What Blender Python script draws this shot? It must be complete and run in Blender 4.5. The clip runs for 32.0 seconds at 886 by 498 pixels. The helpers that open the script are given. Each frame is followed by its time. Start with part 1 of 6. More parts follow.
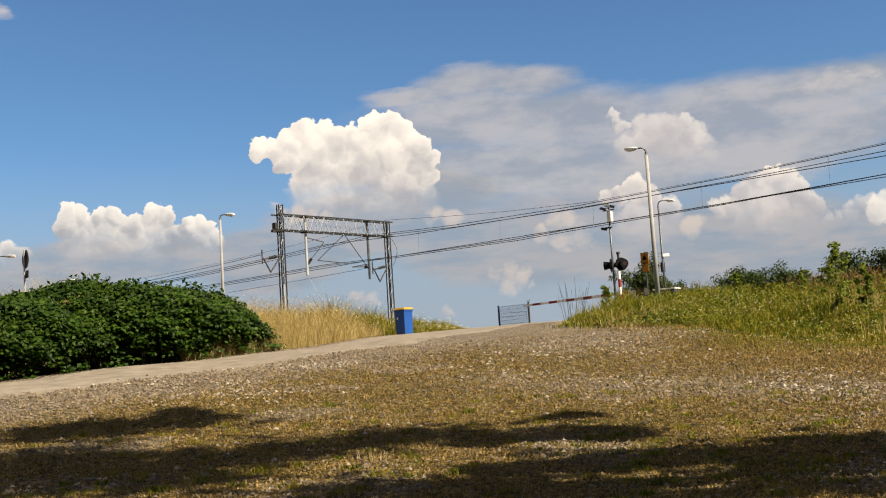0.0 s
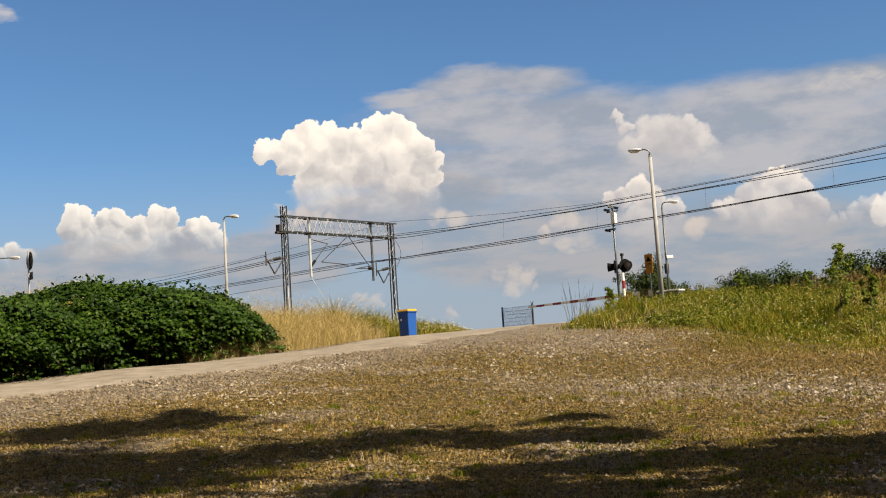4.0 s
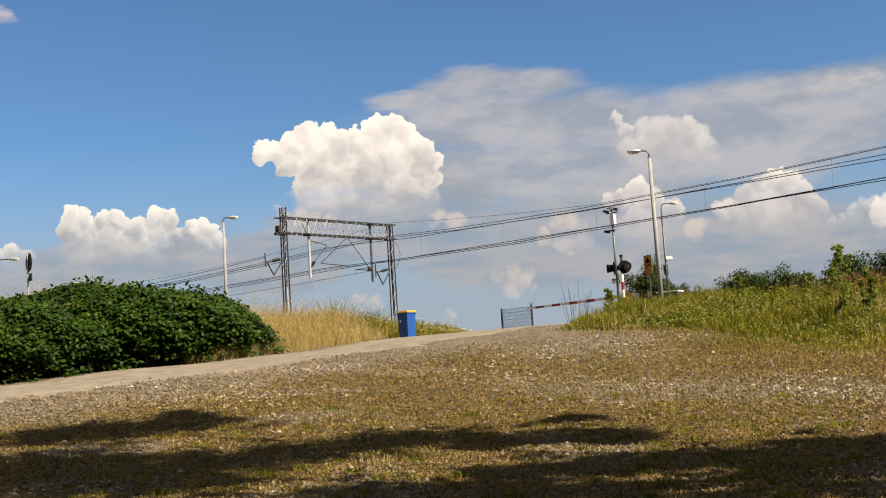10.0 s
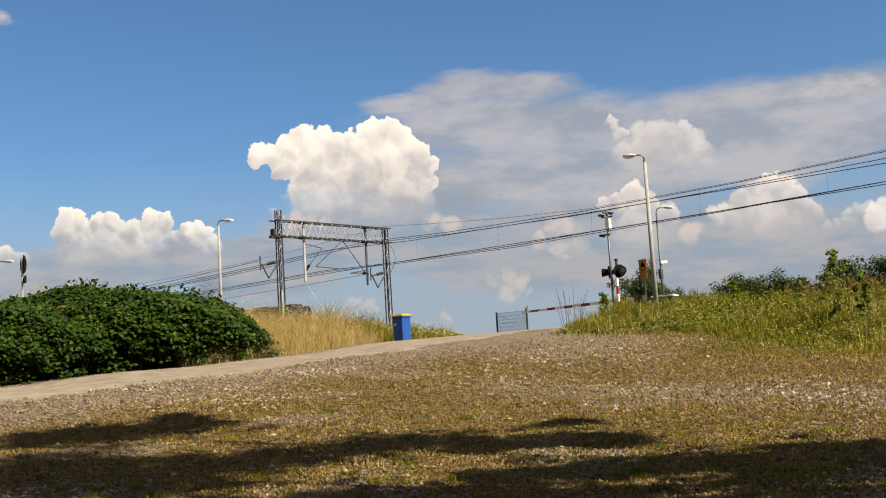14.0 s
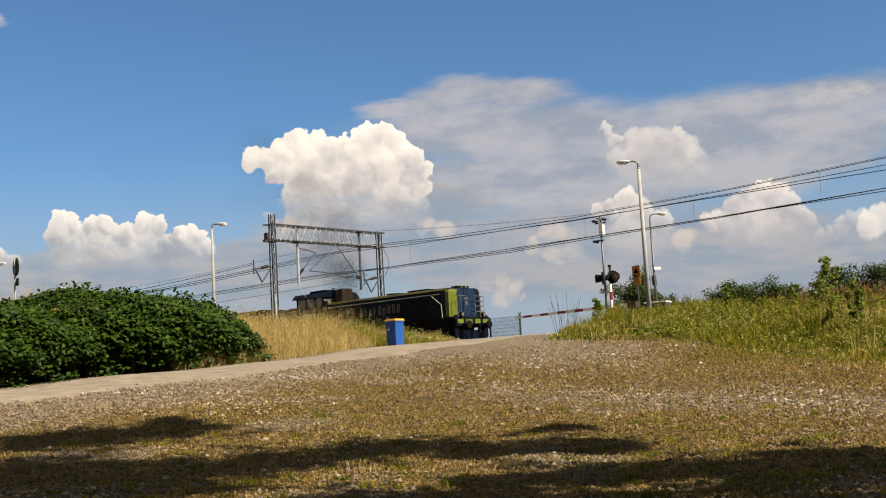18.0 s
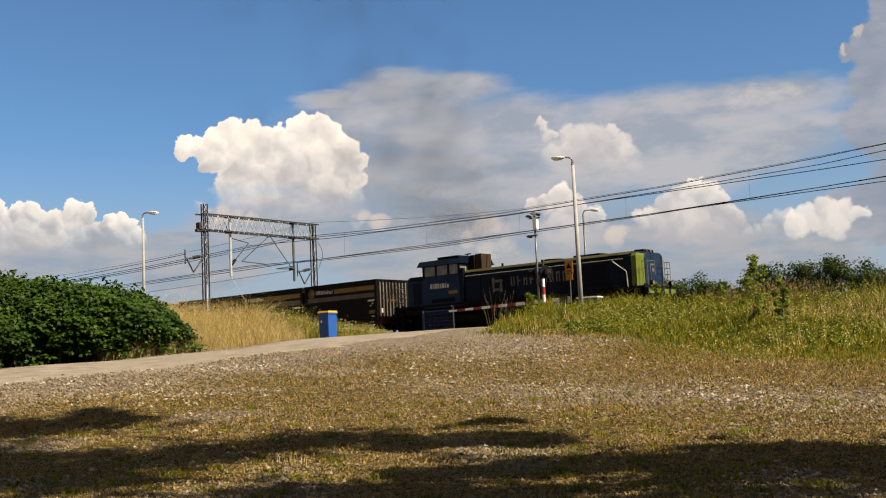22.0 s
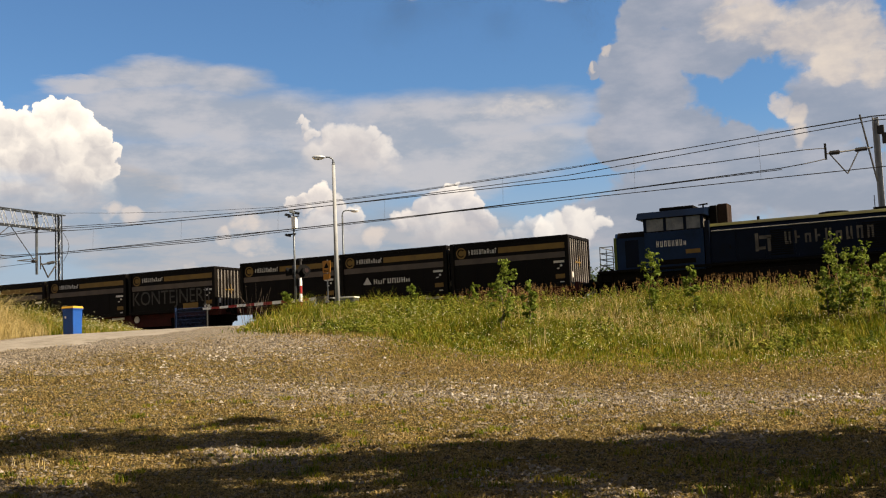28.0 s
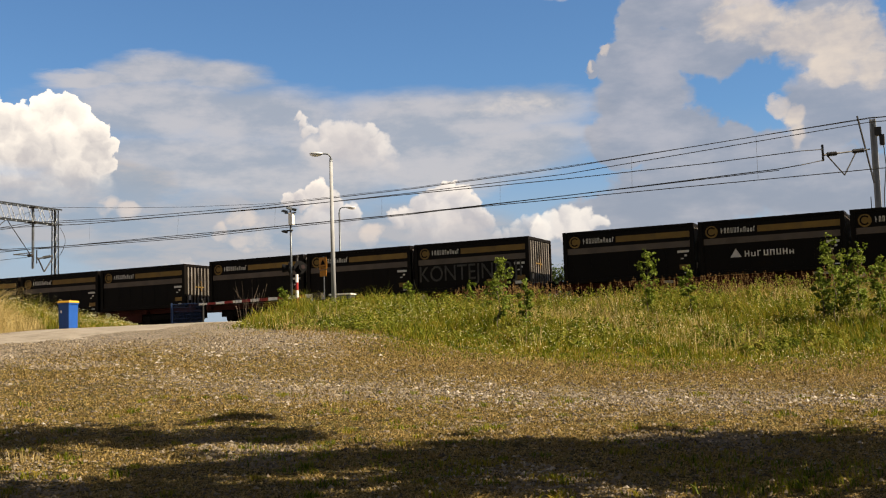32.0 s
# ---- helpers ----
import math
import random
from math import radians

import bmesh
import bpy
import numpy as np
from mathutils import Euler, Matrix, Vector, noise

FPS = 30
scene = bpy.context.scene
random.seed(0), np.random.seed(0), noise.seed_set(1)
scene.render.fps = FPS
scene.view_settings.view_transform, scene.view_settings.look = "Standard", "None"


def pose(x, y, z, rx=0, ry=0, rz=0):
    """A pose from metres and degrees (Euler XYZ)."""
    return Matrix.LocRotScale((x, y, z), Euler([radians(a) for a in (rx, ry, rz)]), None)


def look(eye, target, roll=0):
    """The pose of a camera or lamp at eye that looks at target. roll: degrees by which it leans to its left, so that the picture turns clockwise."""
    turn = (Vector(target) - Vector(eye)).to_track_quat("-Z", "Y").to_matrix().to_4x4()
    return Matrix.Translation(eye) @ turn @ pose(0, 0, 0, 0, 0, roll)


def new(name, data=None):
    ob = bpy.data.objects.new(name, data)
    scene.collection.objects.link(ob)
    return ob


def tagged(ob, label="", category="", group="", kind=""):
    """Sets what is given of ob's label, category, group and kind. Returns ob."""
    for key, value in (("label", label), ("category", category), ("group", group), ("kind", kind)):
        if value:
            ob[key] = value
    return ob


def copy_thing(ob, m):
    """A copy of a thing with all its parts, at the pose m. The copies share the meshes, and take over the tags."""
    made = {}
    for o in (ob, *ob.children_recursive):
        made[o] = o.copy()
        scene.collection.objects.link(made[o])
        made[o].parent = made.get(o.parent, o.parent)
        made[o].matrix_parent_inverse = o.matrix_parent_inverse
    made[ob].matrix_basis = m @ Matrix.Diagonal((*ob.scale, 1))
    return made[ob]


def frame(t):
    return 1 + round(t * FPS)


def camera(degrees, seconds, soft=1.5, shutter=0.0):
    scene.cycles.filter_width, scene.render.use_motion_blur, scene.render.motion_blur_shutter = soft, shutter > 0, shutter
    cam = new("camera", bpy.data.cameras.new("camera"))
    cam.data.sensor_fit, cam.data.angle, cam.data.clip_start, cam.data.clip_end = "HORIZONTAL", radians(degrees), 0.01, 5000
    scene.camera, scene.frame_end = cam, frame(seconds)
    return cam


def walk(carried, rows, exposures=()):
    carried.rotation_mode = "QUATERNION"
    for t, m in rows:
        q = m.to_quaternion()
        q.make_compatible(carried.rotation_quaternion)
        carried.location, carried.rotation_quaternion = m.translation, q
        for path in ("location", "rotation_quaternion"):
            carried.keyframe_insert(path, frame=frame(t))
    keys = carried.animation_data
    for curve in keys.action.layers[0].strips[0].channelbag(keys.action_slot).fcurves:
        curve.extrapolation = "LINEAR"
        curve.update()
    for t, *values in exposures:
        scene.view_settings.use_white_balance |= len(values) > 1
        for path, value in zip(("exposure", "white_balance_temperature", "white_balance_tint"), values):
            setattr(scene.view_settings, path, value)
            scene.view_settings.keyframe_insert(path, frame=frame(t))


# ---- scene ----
# World: x runs along the track (the way the train goes), y towards the track, z up.
# The camera stands on a gravel yard and pans to the right while the train passes.
EYE = (0.0, 0.0, 1.5)
cam = camera(43.8, 32.0, soft=1.15)
PATH = [
(0.0, 96.134, 3.628, 43.041), (0.5, 96.038, 3.629, 43.013), (1.0, 96.026, 3.529, 42.978), (1.5, 96.091, 3.516, 42.98),
(2.0, 96.106, 3.683, 43.01), (2.5, 96.088, 3.715, 43.077), (3.0, 96.117, 3.713, 43.199), (3.5, 96.241, 3.609, 43.227),
(5.5, 96.101, 3.722, 43.288), (6.0, 96.06, 3.7, 43.295), (6.5, 96.089, 3.671, 43.273), (7.0, 96.147, 3.698, 43.285),
(7.5, 96.19, 3.769, 43.272), (8.0, 96.135, 3.639, 43.193), (8.5, 96.14, 3.653, 43.194), (9.0, 96.219, 3.659, 43.251),
(9.5, 96.278, 3.661, 43.246), (10.0, 96.291, 3.629, 43.199), (10.5, 96.32, 3.505, 43.129), (11.0, 96.392, 3.598, 43.145),
(11.5, 96.361, 3.632, 43.115), (12.0, 96.302, 3.434, 43.006), (12.5, 96.342, 3.409, 42.942), (13.0, 96.419, 3.456, 42.939),
(13.5, 96.441, 3.495, 42.921), (14.0, 96.46, 3.477, 42.93), (14.5, 96.542, 3.426, 42.895), (16.5, 96.647, 3.39, 42.68),
(17.0, 96.632, 3.372, 42.646), (17.5, 96.643, 3.268, 42.608), (18.0, 96.699, 3.173, 42.563), (18.5, 96.705, 3.146, 42.509),
(19.0, 96.725, 3.096, 42.412), (19.5, 96.77, 2.984, 42.314), (20.0, 96.779, 3.056, 42.192), (20.5, 96.712, 2.921, 41.921),
(21.0, 96.607, 2.886, 41.246), (21.5, 96.403, 2.823, 40.362), (22.0, 96.156, 2.703, 39.071), (22.5, 95.961, 1.974, 37.354),
(23.0, 95.368, 1.683, 35.1), (23.5, 95.189, 1.185, 32.425), (24.0, 95.431, 1.121, 30.686), (24.5, 95.707, 1.59, 29.871),
(25.0, 96.236, 2.286, 29.059), (25.5, 96.917, 2.067, 28.136), (26.0, 96.314, 1.817, 28.012), (26.5, 95.959, 1.872, 27.251),
(28.5, 95.516, 2.325, 26.415), (29.0, 95.444, 2.086, 26.575), (29.5, 95.42, 1.881, 26.532), (30.0, 95.539, 1.554, 26.281),
(30.5, 95.597, 1.685, 26.269), (31.0, 95.496, 1.785, 26.34), (31.5, 95.435, 1.531, 26.138), (32.0, 95.455, 1.821, 26.217)]
walk(cam, [(t, pose(*EYE, rx, ry, rz)) for t, rx, ry, rz in PATH], [(0.0, 1.46), (20.0, 1.46), (27.0, 1.58), (32.0, 1.6)])

# ---- light ----
SUN_AZ, SUN_EL = 82.0, 44.0          # degrees clockwise from +y, and above the horizon
SUN_WAY = Vector((math.sin(radians(SUN_AZ)) * math.cos(radians(SUN_EL)),
                  math.cos(radians(SUN_AZ)) * math.cos(radians(SUN_EL)), math.sin(radians(SUN_EL))))
SKY, SKY_TINT, STOPS = 0.052, (0.42, 0.66, 0.87), 1.5
sun = new("sun", bpy.data.lights.new("sun", "SUN"))
sun.data.energy, sun.data.angle, sun.data.color = 4.6, radians(0.5), (1.0, 0.9, 0.74)
sun.matrix_world = look(SUN_WAY * 100, (0, 0, 0))
scene.view_settings.exposure = STOPS
scene.view_settings.use_white_balance = True
scene.view_settings.white_balance_temperature, scene.view_settings.white_balance_tint = 7450, 12


def link(nt, a, b):
    nt.links.new(a, b)


def math_node(nt, op, a, b=None, c=None):
    n = nt.nodes.new("ShaderNodeMath")
    n.operation = op
    for i, v in enumerate((a, b, c)):
        if v is None:
            continue
        if isinstance(v, (int, float)):
            n.inputs[i].default_value = v
        else:
            link(nt, v, n.inputs[i])
    return n.outputs[0]


def smooth_node(nt, v, lo, hi):
    n = nt.nodes.new("ShaderNodeMapRange")
    n.interpolation_type = "SMOOTHSTEP"
    for i, x in enumerate((v, lo, hi, 0.0, 1.0)):
        if isinstance(x, (int, float)):
            n.inputs[i].default_value = x
        else:
            link(nt, x, n.inputs[i])
    return n.outputs[0]


def mix_node(nt, f, a, b):
    n = nt.nodes.new("ShaderNodeMix")
    n.data_type = "RGBA"
    for s, v in ((n.inputs[0], f), (n.inputs[6], a), (n.inputs[7], b)):
        if isinstance(v, (int, float)):
            s.default_value = v
        elif isinstance(v, tuple):
            s.default_value = (*v, 1)
        else:
            link(nt, v, s)
    return n.outputs[2]


def noise_node(nt, vec, scale, detail=4.0, rough=0.55, distort=0.0):
    n = nt.nodes.new("ShaderNodeTexNoise")
    n.inputs["Scale"].default_value, n.inputs["Detail"].default_value = scale, detail
    n.inputs["Roughness"].default_value, n.inputs["Distortion"].default_value = rough, distort
    if vec is not None:
        link(nt, vec, n.inputs["Vector"])
    return n.outputs["Fac"]


# Clouds, each lobe as heading, height above the horizon, half width and half height, in degrees.
CUMULUS_MAIN = [
    (-9.24, 11.8, 0.56, 0.56), (-8.63, 11.69, 0.65, 0.65), (-7.74, 11.95, 0.76, 0.76), (-6.84, 12.26, 0.82, 0.82), (-5.82, 12.48, 0.65, 0.65),
    (-6.33, 11.78, 1.0, 1.0), (-5.03, 11.72, 1.0, 1.0), (-4.13, 11.97, 0.88, 0.88), (-3.37, 12.69, 0.65, 0.65), (-2.59, 12.76, 0.71, 0.71),
    (-1.83, 12.43, 0.71, 0.71), (-1.22, 11.7, 0.82, 0.82), (-0.86, 10.74, 0.88, 0.88), (-0.56, 9.85, 0.71, 0.71), (-2.38, 11.36, 1.35, 1.35),
    (-3.91, 10.68, 1.65, 1.65), (-6.57, 10.75, 1.29, 1.29), (-8.02, 10.98, 0.76, 0.76), (-2.48, 9.72, 1.53, 1.53), (-5.44, 9.76, 1.47, 1.47),
    (-1.09, 9.11, 0.65, 0.65), (-3.9, 8.4, 3.3, 2.6), (-2.0, 8.4, 2.2, 2.2), (-6.2, 9.0, 1.9, 1.9),
]
CUMULUS_LEFT = [
    (-19.02, 8.64, 0.59, 0.59), (-18.33, 8.52, 0.59, 0.59), (-18.98, 8.09, 0.71, 0.71), (-17.8, 8.12, 0.59, 0.59), (-17.03, 8.49, 0.56, 0.56),
    (-16.43, 8.54, 0.59, 0.59), (-16.77, 7.92, 0.76, 0.76), (-15.67, 8.18, 0.53, 0.53), (-14.82, 8.67, 0.59, 0.59), (-14.21, 8.48, 0.53, 0.53),
    (-14.62, 7.92, 0.76, 0.76), (-13.69, 7.6, 0.59, 0.59), (-12.88, 7.92, 0.5, 0.5), (-12.2, 7.95, 0.5, 0.5), (-11.71, 7.42, 0.47, 0.47),
    (-12.51, 7.33, 0.71, 0.71), (-18.3, 7.51, 0.88, 0.88), (-15.86, 7.28, 0.88, 0.88), (-21.47, 6.81, 0.65, 0.65), (-20.83, 6.58, 0.59, 0.59),
    (-22.04, 6.55, 0.65, 0.65), (-17.2, 6.6, 2.8, 1.9), (-13.9, 6.4, 2.8, 1.7), (-21.6, 5.4, 1.6, 1.3),
]
CUMULUS_TOWER = [
    (9.08, 12.4, 0.34, 0.34), (9.51, 12.08, 0.4, 0.4), (9.88, 11.69, 0.41, 0.41),
    (10.7, 11.73, 0.65, 0.65), (11.41, 11.65, 0.76, 0.76), (12.12, 11.46, 0.82, 0.82), (12.82, 11.67, 0.47, 0.47), (13.1, 11.01, 0.76, 0.76),
    (13.62, 10.44, 0.71, 0.71), (13.89, 9.73, 0.59, 0.59), (14.35, 9.17, 0.5, 0.5), (14.94, 8.93, 0.35, 0.35), (15.33, 8.89, 0.24, 0.24),
    (11.76, 10.7, 0.88, 0.88), (10.92, 10.9, 0.71, 0.71), (12.4, 9.8, 1.9, 1.7), (10.6, 10.2, 1.6, 1.4), (13.6, 9.2, 1.4, 1.2),
]
CUMULUS_RIGHT = [
    (16.94, 8.49, 0.53, 0.53), (16.37, 8.27, 0.71, 0.71), (17.49, 7.98, 0.76, 0.76), (18.24, 7.39, 0.71, 0.71), (18.89, 6.87, 0.65, 0.65),
    (19.25, 6.22, 0.5, 0.5), (15.72, 7.72, 0.88, 0.88), (17.03, 7.07, 1.29, 1.29), (18.3, 6.32, 1.06, 1.06), (14.83, 7.12, 0.76, 0.76),
    (15.6, 6.42, 1.29, 1.29), (14.15, 6.96, 0.59, 0.59), (21.47, 6.47, 0.76, 0.76), (20.66, 6.12, 0.65, 0.65), (19.97, 6.09, 0.47, 0.47),
    (10.14, 8.61, 0.65, 0.65), (9.36, 8.21, 0.65, 0.65), (8.66, 8.16, 0.47, 0.47), (10.66, 7.87, 0.88, 0.88), (11.64, 7.31, 0.76, 0.76), (16.6, 5.9, 2.4, 1.7), (10.6, 6.6, 2.0, 1.4), (21.2, 5.4, 1.5, 1.2),
]
CUMULUS_LOW = [
    (2.71, 4.75, 0.5, 0.5), (3.37, 4.82, 0.53, 0.53), (3.98, 4.42, 0.53, 0.53), (4.48, 3.92, 0.41, 0.41), (3.43, 4.05, 0.76, 0.76),
    (5.82, 7.4, 0.71, 0.71), (6.59, 7.05, 0.65, 0.65), (5.09, 6.69, 0.65, 0.65), (7.36, 6.46, 0.82, 0.82), (6.17, 6.2, 0.88, 0.88),
    (12.84, 6.17, 0.65, 0.65), (-8.43, 8.67, 0.41, 0.41), (-7.56, 8.52, 0.53, 0.53), (-6.81, 8.43, 0.47, 0.47), (-6.11, 8.28, 0.38, 0.38),
    (-0.33, 7.83, 0.59, 0.59), (0.53, 7.48, 0.59, 0.59), (-4.58, 4.09, 0.47, 0.47), (-3.9, 3.64, 0.53, 0.53), (0.05, 2.81, 0.53, 0.53),
]
SHEET = [
    (2.13, 14.5, 2.64, 0.76), (5.26, 14.26, 2.2, 0.76), (-0.6, 14.04, 2.64, 0.41), (2.0, 12.63, 5.58, 1.41), (7.33, 12.21, 4.7, 1.47),
    (16.81, 12.19, 6.76, 1.35), (20.13, 12.71, 4.11, 1.0), (12.73, 10.68, 6.46, 1.76), (3.91, 10.01, 7.05, 1.76), (19.65, 10.57, 4.99, 1.32),
    (9.15, 9.29, 5.87, 1.47), (16.3, 9.72, 3.52, 1.17),
]
HAZE = [
    (-15.85, 6.49, 6.17, 1.23), (-20.42, 5.38, 4.41, 1.17), (-4.66, 7.6, 4.99, 1.76), (-0.46, 8.54, 3.52, 1.76), (5.0, 6.11, 8.81, 2.35),
    (13.59, 5.42, 8.22, 2.64), (19.76, 4.57, 5.87, 2.35), (-8.83, 6.06, 4.41, 1.76),
]
BANK = [
    (27.3, 16.6, 1.3, 1.7), (25.6, 15.2, 0.55, 0.55), (24.75, 14.45, 0.45, 0.45), (26.3, 14.6, 1.4, 1.3), (29.5, 17.4, 2.7, 1.6),
    (27.2, 12.7, 2.5, 1.9), (28.9, 10.5, 2.2, 1.9), (25.8, 10.8, 1.7, 1.6), (28.0, 14.8, 2.2, 1.4), (30.6, 14.9, 2.5, 1.5), (31.2, 10.0, 2.0, 1.2),
    (33.2, 15.4, 2.6, 1.4), (36.6, 15.0, 2.8, 2.2), (33.6, 9.2, 3.2, 1.5), (36.3, 11.3, 2.3, 2.1), (38.6, 12.0, 2.0, 3.0),
    (30.0, 8.0, 5.0, 1.8), (36.0, 7.6, 4.0, 2.0), (27.0, 6.6, 5.0, 1.6),
]
BRIGHT = [
    (32.6, 16.4, 2.2, 1.4), (35.0, 15.2, 2.0, 1.2), (37.4, 14.6, 2.2, 1.6), (36.6, 13.3, 1.3, 0.9), (38.4, 13.2, 1.2, 1.2),
    (34.0, 11.7, 0.55, 0.55), (34.6, 11.2, 0.65, 0.6), (34.9, 10.4, 0.5, 0.6), (25.5, 15.5, 0.35, 0.3), (24.6, 14.6, 0.22, 0.3),
]
WISPS = [(15.4, 18.9, 1.0, 0.4), (21.2, 18.8, 1.2, 0.5), (22.7, 18.2, 1.0, 0.4), (25.4, 18.8, 0.9, 0.5), (20.5, 12.9, 2.2, 0.5), (-22.5, 18.6, 0.8, 0.5)]
FOOT = [
    (23.32, 7.04, 0.65, 0.65), (24.04, 6.8, 0.65, 0.65), (22.57, 6.67, 0.7, 0.7), (24.75, 6.39, 0.53, 0.53), (23.58, 6.39, 1.0, 1.0),
    (21.83, 6.32, 0.7, 0.7),
]


def build_sky():
    world = bpy.data.worlds.new("sky")
    scene.world = world
    world.use_nodes = True
    nt = world.node_tree
    nt.nodes.clear()
    out = nt.nodes.new("ShaderNodeOutputWorld")
    bg = nt.nodes.new("ShaderNodeBackground")
    sky = nt.nodes.new("ShaderNodeTexSky")
    sky.sky_type, sky.sun_disc = "NISHITA", False
    sky.sun_elevation, sky.sun_rotation = radians(SUN_EL), radians(SUN_AZ)
    sky.air_density, sky.dust_density, sky.ozone_density = 1.0, 0.4, 3.0
    bg.inputs["Strength"].default_value = SKY
    M = lambda op, a, b=None, c=None: math_node(nt, op, a, b, c)
    co = nt.nodes.new("ShaderNodeTexCoord").outputs["Generated"]
    sep = nt.nodes.new("ShaderNodeSeparateXYZ")
    link(nt, co, sep.inputs[0])
    az = M("MULTIPLY_ADD", M("ARCTAN2", sep.outputs[0], sep.outputs[1]), 180 / math.pi, 42.65)
    el = M("MULTIPLY", M("ARCSINE", sep.outputs[2]), 180 / math.pi)

    def vec(x, y):
        n = nt.nodes.new("ShaderNodeCombineXYZ")
        link(nt, x, n.inputs[0])
        link(nt, y, n.inputs[1])
        return n.outputs[0]

    def tex(p, scale, detail, rough=0.55, stretch=None, colour=False, shift=(0, 0, 0)):
        m = nt.nodes.new("ShaderNodeMapping")
        m.inputs["Scale"].default_value = stretch or (1, 1, 1)
        m.inputs["Location"].default_value = shift
        link(nt, p, m.inputs[0])
        n = nt.nodes.new("ShaderNodeTexNoise")
        n.inputs["Scale"].default_value, n.inputs["Detail"].default_value, n.inputs["Roughness"].default_value = scale, detail, rough
        link(nt, m.outputs[0], n.inputs["Vector"])
        return n.outputs["Color" if colour else "Fac"]

    def vmath(op, a, b):
        n = nt.nodes.new("ShaderNodeVectorMath")
        n.operation = op
        for i, v in enumerate((a, b)):
            if isinstance(v, tuple):
                n.inputs[i].default_value = v
            else:
                link(nt, v, n.inputs[i])
        return n.outputs["Value" if op in ("DISTANCE", "LENGTH", "DOT_PRODUCT") else "Vector"]

    p = vec(az, el)
    # billowing: the place is pushed about by noise at two sizes
    w1 = vmath("MULTIPLY", vmath("SUBTRACT", tex(p, 0.5, 2.0, colour=True), (0.5, 0.5, 0.5)), (1.5, 1.3, 0))
    w2 = vmath("MULTIPLY", vmath("SUBTRACT", tex(p, 1.5, 5.0, 0.58, colour=True), (0.5, 0.5, 0.5)), (0.85, 0.85, 0))
    ps = vmath("ADD", p, w1)
    pb = vmath("ADD", ps, w2)
    pl = vmath("ADD", pb, (0.14, 0.24, 0))
    # drawn-out wisps
    w3 = vmath("MULTIPLY", vmath("SUBTRACT", tex(p, 0.35, 6.0, 0.6, (0.35, 1.3, 1), True), (0.5, 0.5, 0.5)), (5.0, 2.2, 0))
    pw = vmath("ADD", p, w3)

    def field(lobes, at, blend=0.12):
        best = None
        for a, e, rx, ry in lobes:
            d = vmath("MULTIPLY", vmath("SUBTRACT", at, (a, e, 0)), (1 / rx, 1 / ry, 0))
            f = M("SUBTRACT", 1.0, vmath("DOT_PRODUCT", d, d))
            best = f if best is None else M("SMOOTH_MAX", best, f, blend)
        return M("MAXIMUM", best, -3.0)

    def over(base, colour, alpha):
        return mix_node(nt, alpha, base, colour)

    def lit(c):
        return tuple(v / (SKY * 2 ** STOPS) for v in c)

    fine = tex(pb, 0.62, 4.0, 0.5)
    shreds = tex(ps, 0.8, 6.0, 0.6, (0.7, 1.25, 1))
    relief = M("MULTIPLY", M("SUBTRACT", tex(p, 0.75, 4.0, 0.5), tex(p, 0.75, 4.0, 0.5, None, False, (0.1, 0.3, 0))), 1.5)
    soft = tex(p, 0.4, 7.0, 0.6, (0.5, 1.2, 1))
    # clear sky, paler towards the horizon
    tint = nt.nodes.new("ShaderNodeMix")
    tint.data_type, tint.blend_type = "RGBA", "MULTIPLY"
    tint.inputs[0].default_value = 1.0
    link(nt, sky.outputs[0], tint.inputs[6])
    tint.inputs[7].default_value = (*SKY_TINT, 1)
    col = tint.outputs[2]
    low = M("SUBTRACT", 1.0, smooth_node(nt, el, 2.5, 12.5))
    up = smooth_node(nt, el, -1.0, 0.5)
    col = over(col, lit((0.35, 0.445, 0.585)), M("MULTIPLY", M("MULTIPLY", low, 0.92), up))
    # broken cloud added over the unseen sky, toned warm so shade turns less blue
    away = M("MAXIMUM", smooth_node(nt, el, 21.0, 30.0), smooth_node(nt, M("ABSOLUTE", M("SUBTRACT", az, 9.0)), 34.0, 44.0))
    cov = noise_node(nt, co, 2.6, 7, 0.6)
    col = over(col, lit((0.42, 0.37, 0.31)), M("MULTIPLY", M("MULTIPLY", smooth_node(nt, cov, 0.4, 0.55), away), M("MULTIPLY", up, 0.9)))
    # grey sheet
    fs = M("ADD", field(SHEET, pw), M("MULTIPLY", M("SUBTRACT", soft, 0.5), 0.5))
    sheet_tone = mix_node(nt, smooth_node(nt, soft, 0.38, 0.62), lit((0.36, 0.41, 0.5)), lit((0.54, 0.55, 0.6)))
    col = over(col, sheet_tone, M("MULTIPLY", smooth_node(nt, fs, -1.0, 0.75), 0.82))
    # haze under the clouds
    fh = M("ADD", field(HAZE, pw), M("MULTIPLY", M("SUBTRACT", soft, 0.5), 0.7))
    layers = tex(p, 0.5, 6.0, 0.6, (0.45, 1.6, 1), False, (3.0, 1.0, 0))
    haze_tone = mix_node(nt, smooth_node(nt, layers, 0.38, 0.62), lit((0.3, 0.375, 0.49)), lit((0.45, 0.455, 0.5)))
    col = over(col, haze_tone, M("MULTIPLY", smooth_node(nt, fh, -0.2, 0.5), 0.75))
    # shaded bank, with a brighter sunlit part over it
    fb = M("ADD", field(BANK, pb, 0.2), M("MULTIPLY", M("SUBTRACT", shreds, 0.5), 0.9))
    bank_tone = mix_node(nt, smooth_node(nt, M("ADD", soft, M("MULTIPLY", relief, 0.06)), 0.36, 0.74), lit((0.275, 0.33, 0.44)), lit((0.43, 0.46, 0.55)))
    col = over(col, bank_tone, M("MULTIPLY", smooth_node(nt, fb, -0.2, 0.3), 0.88))
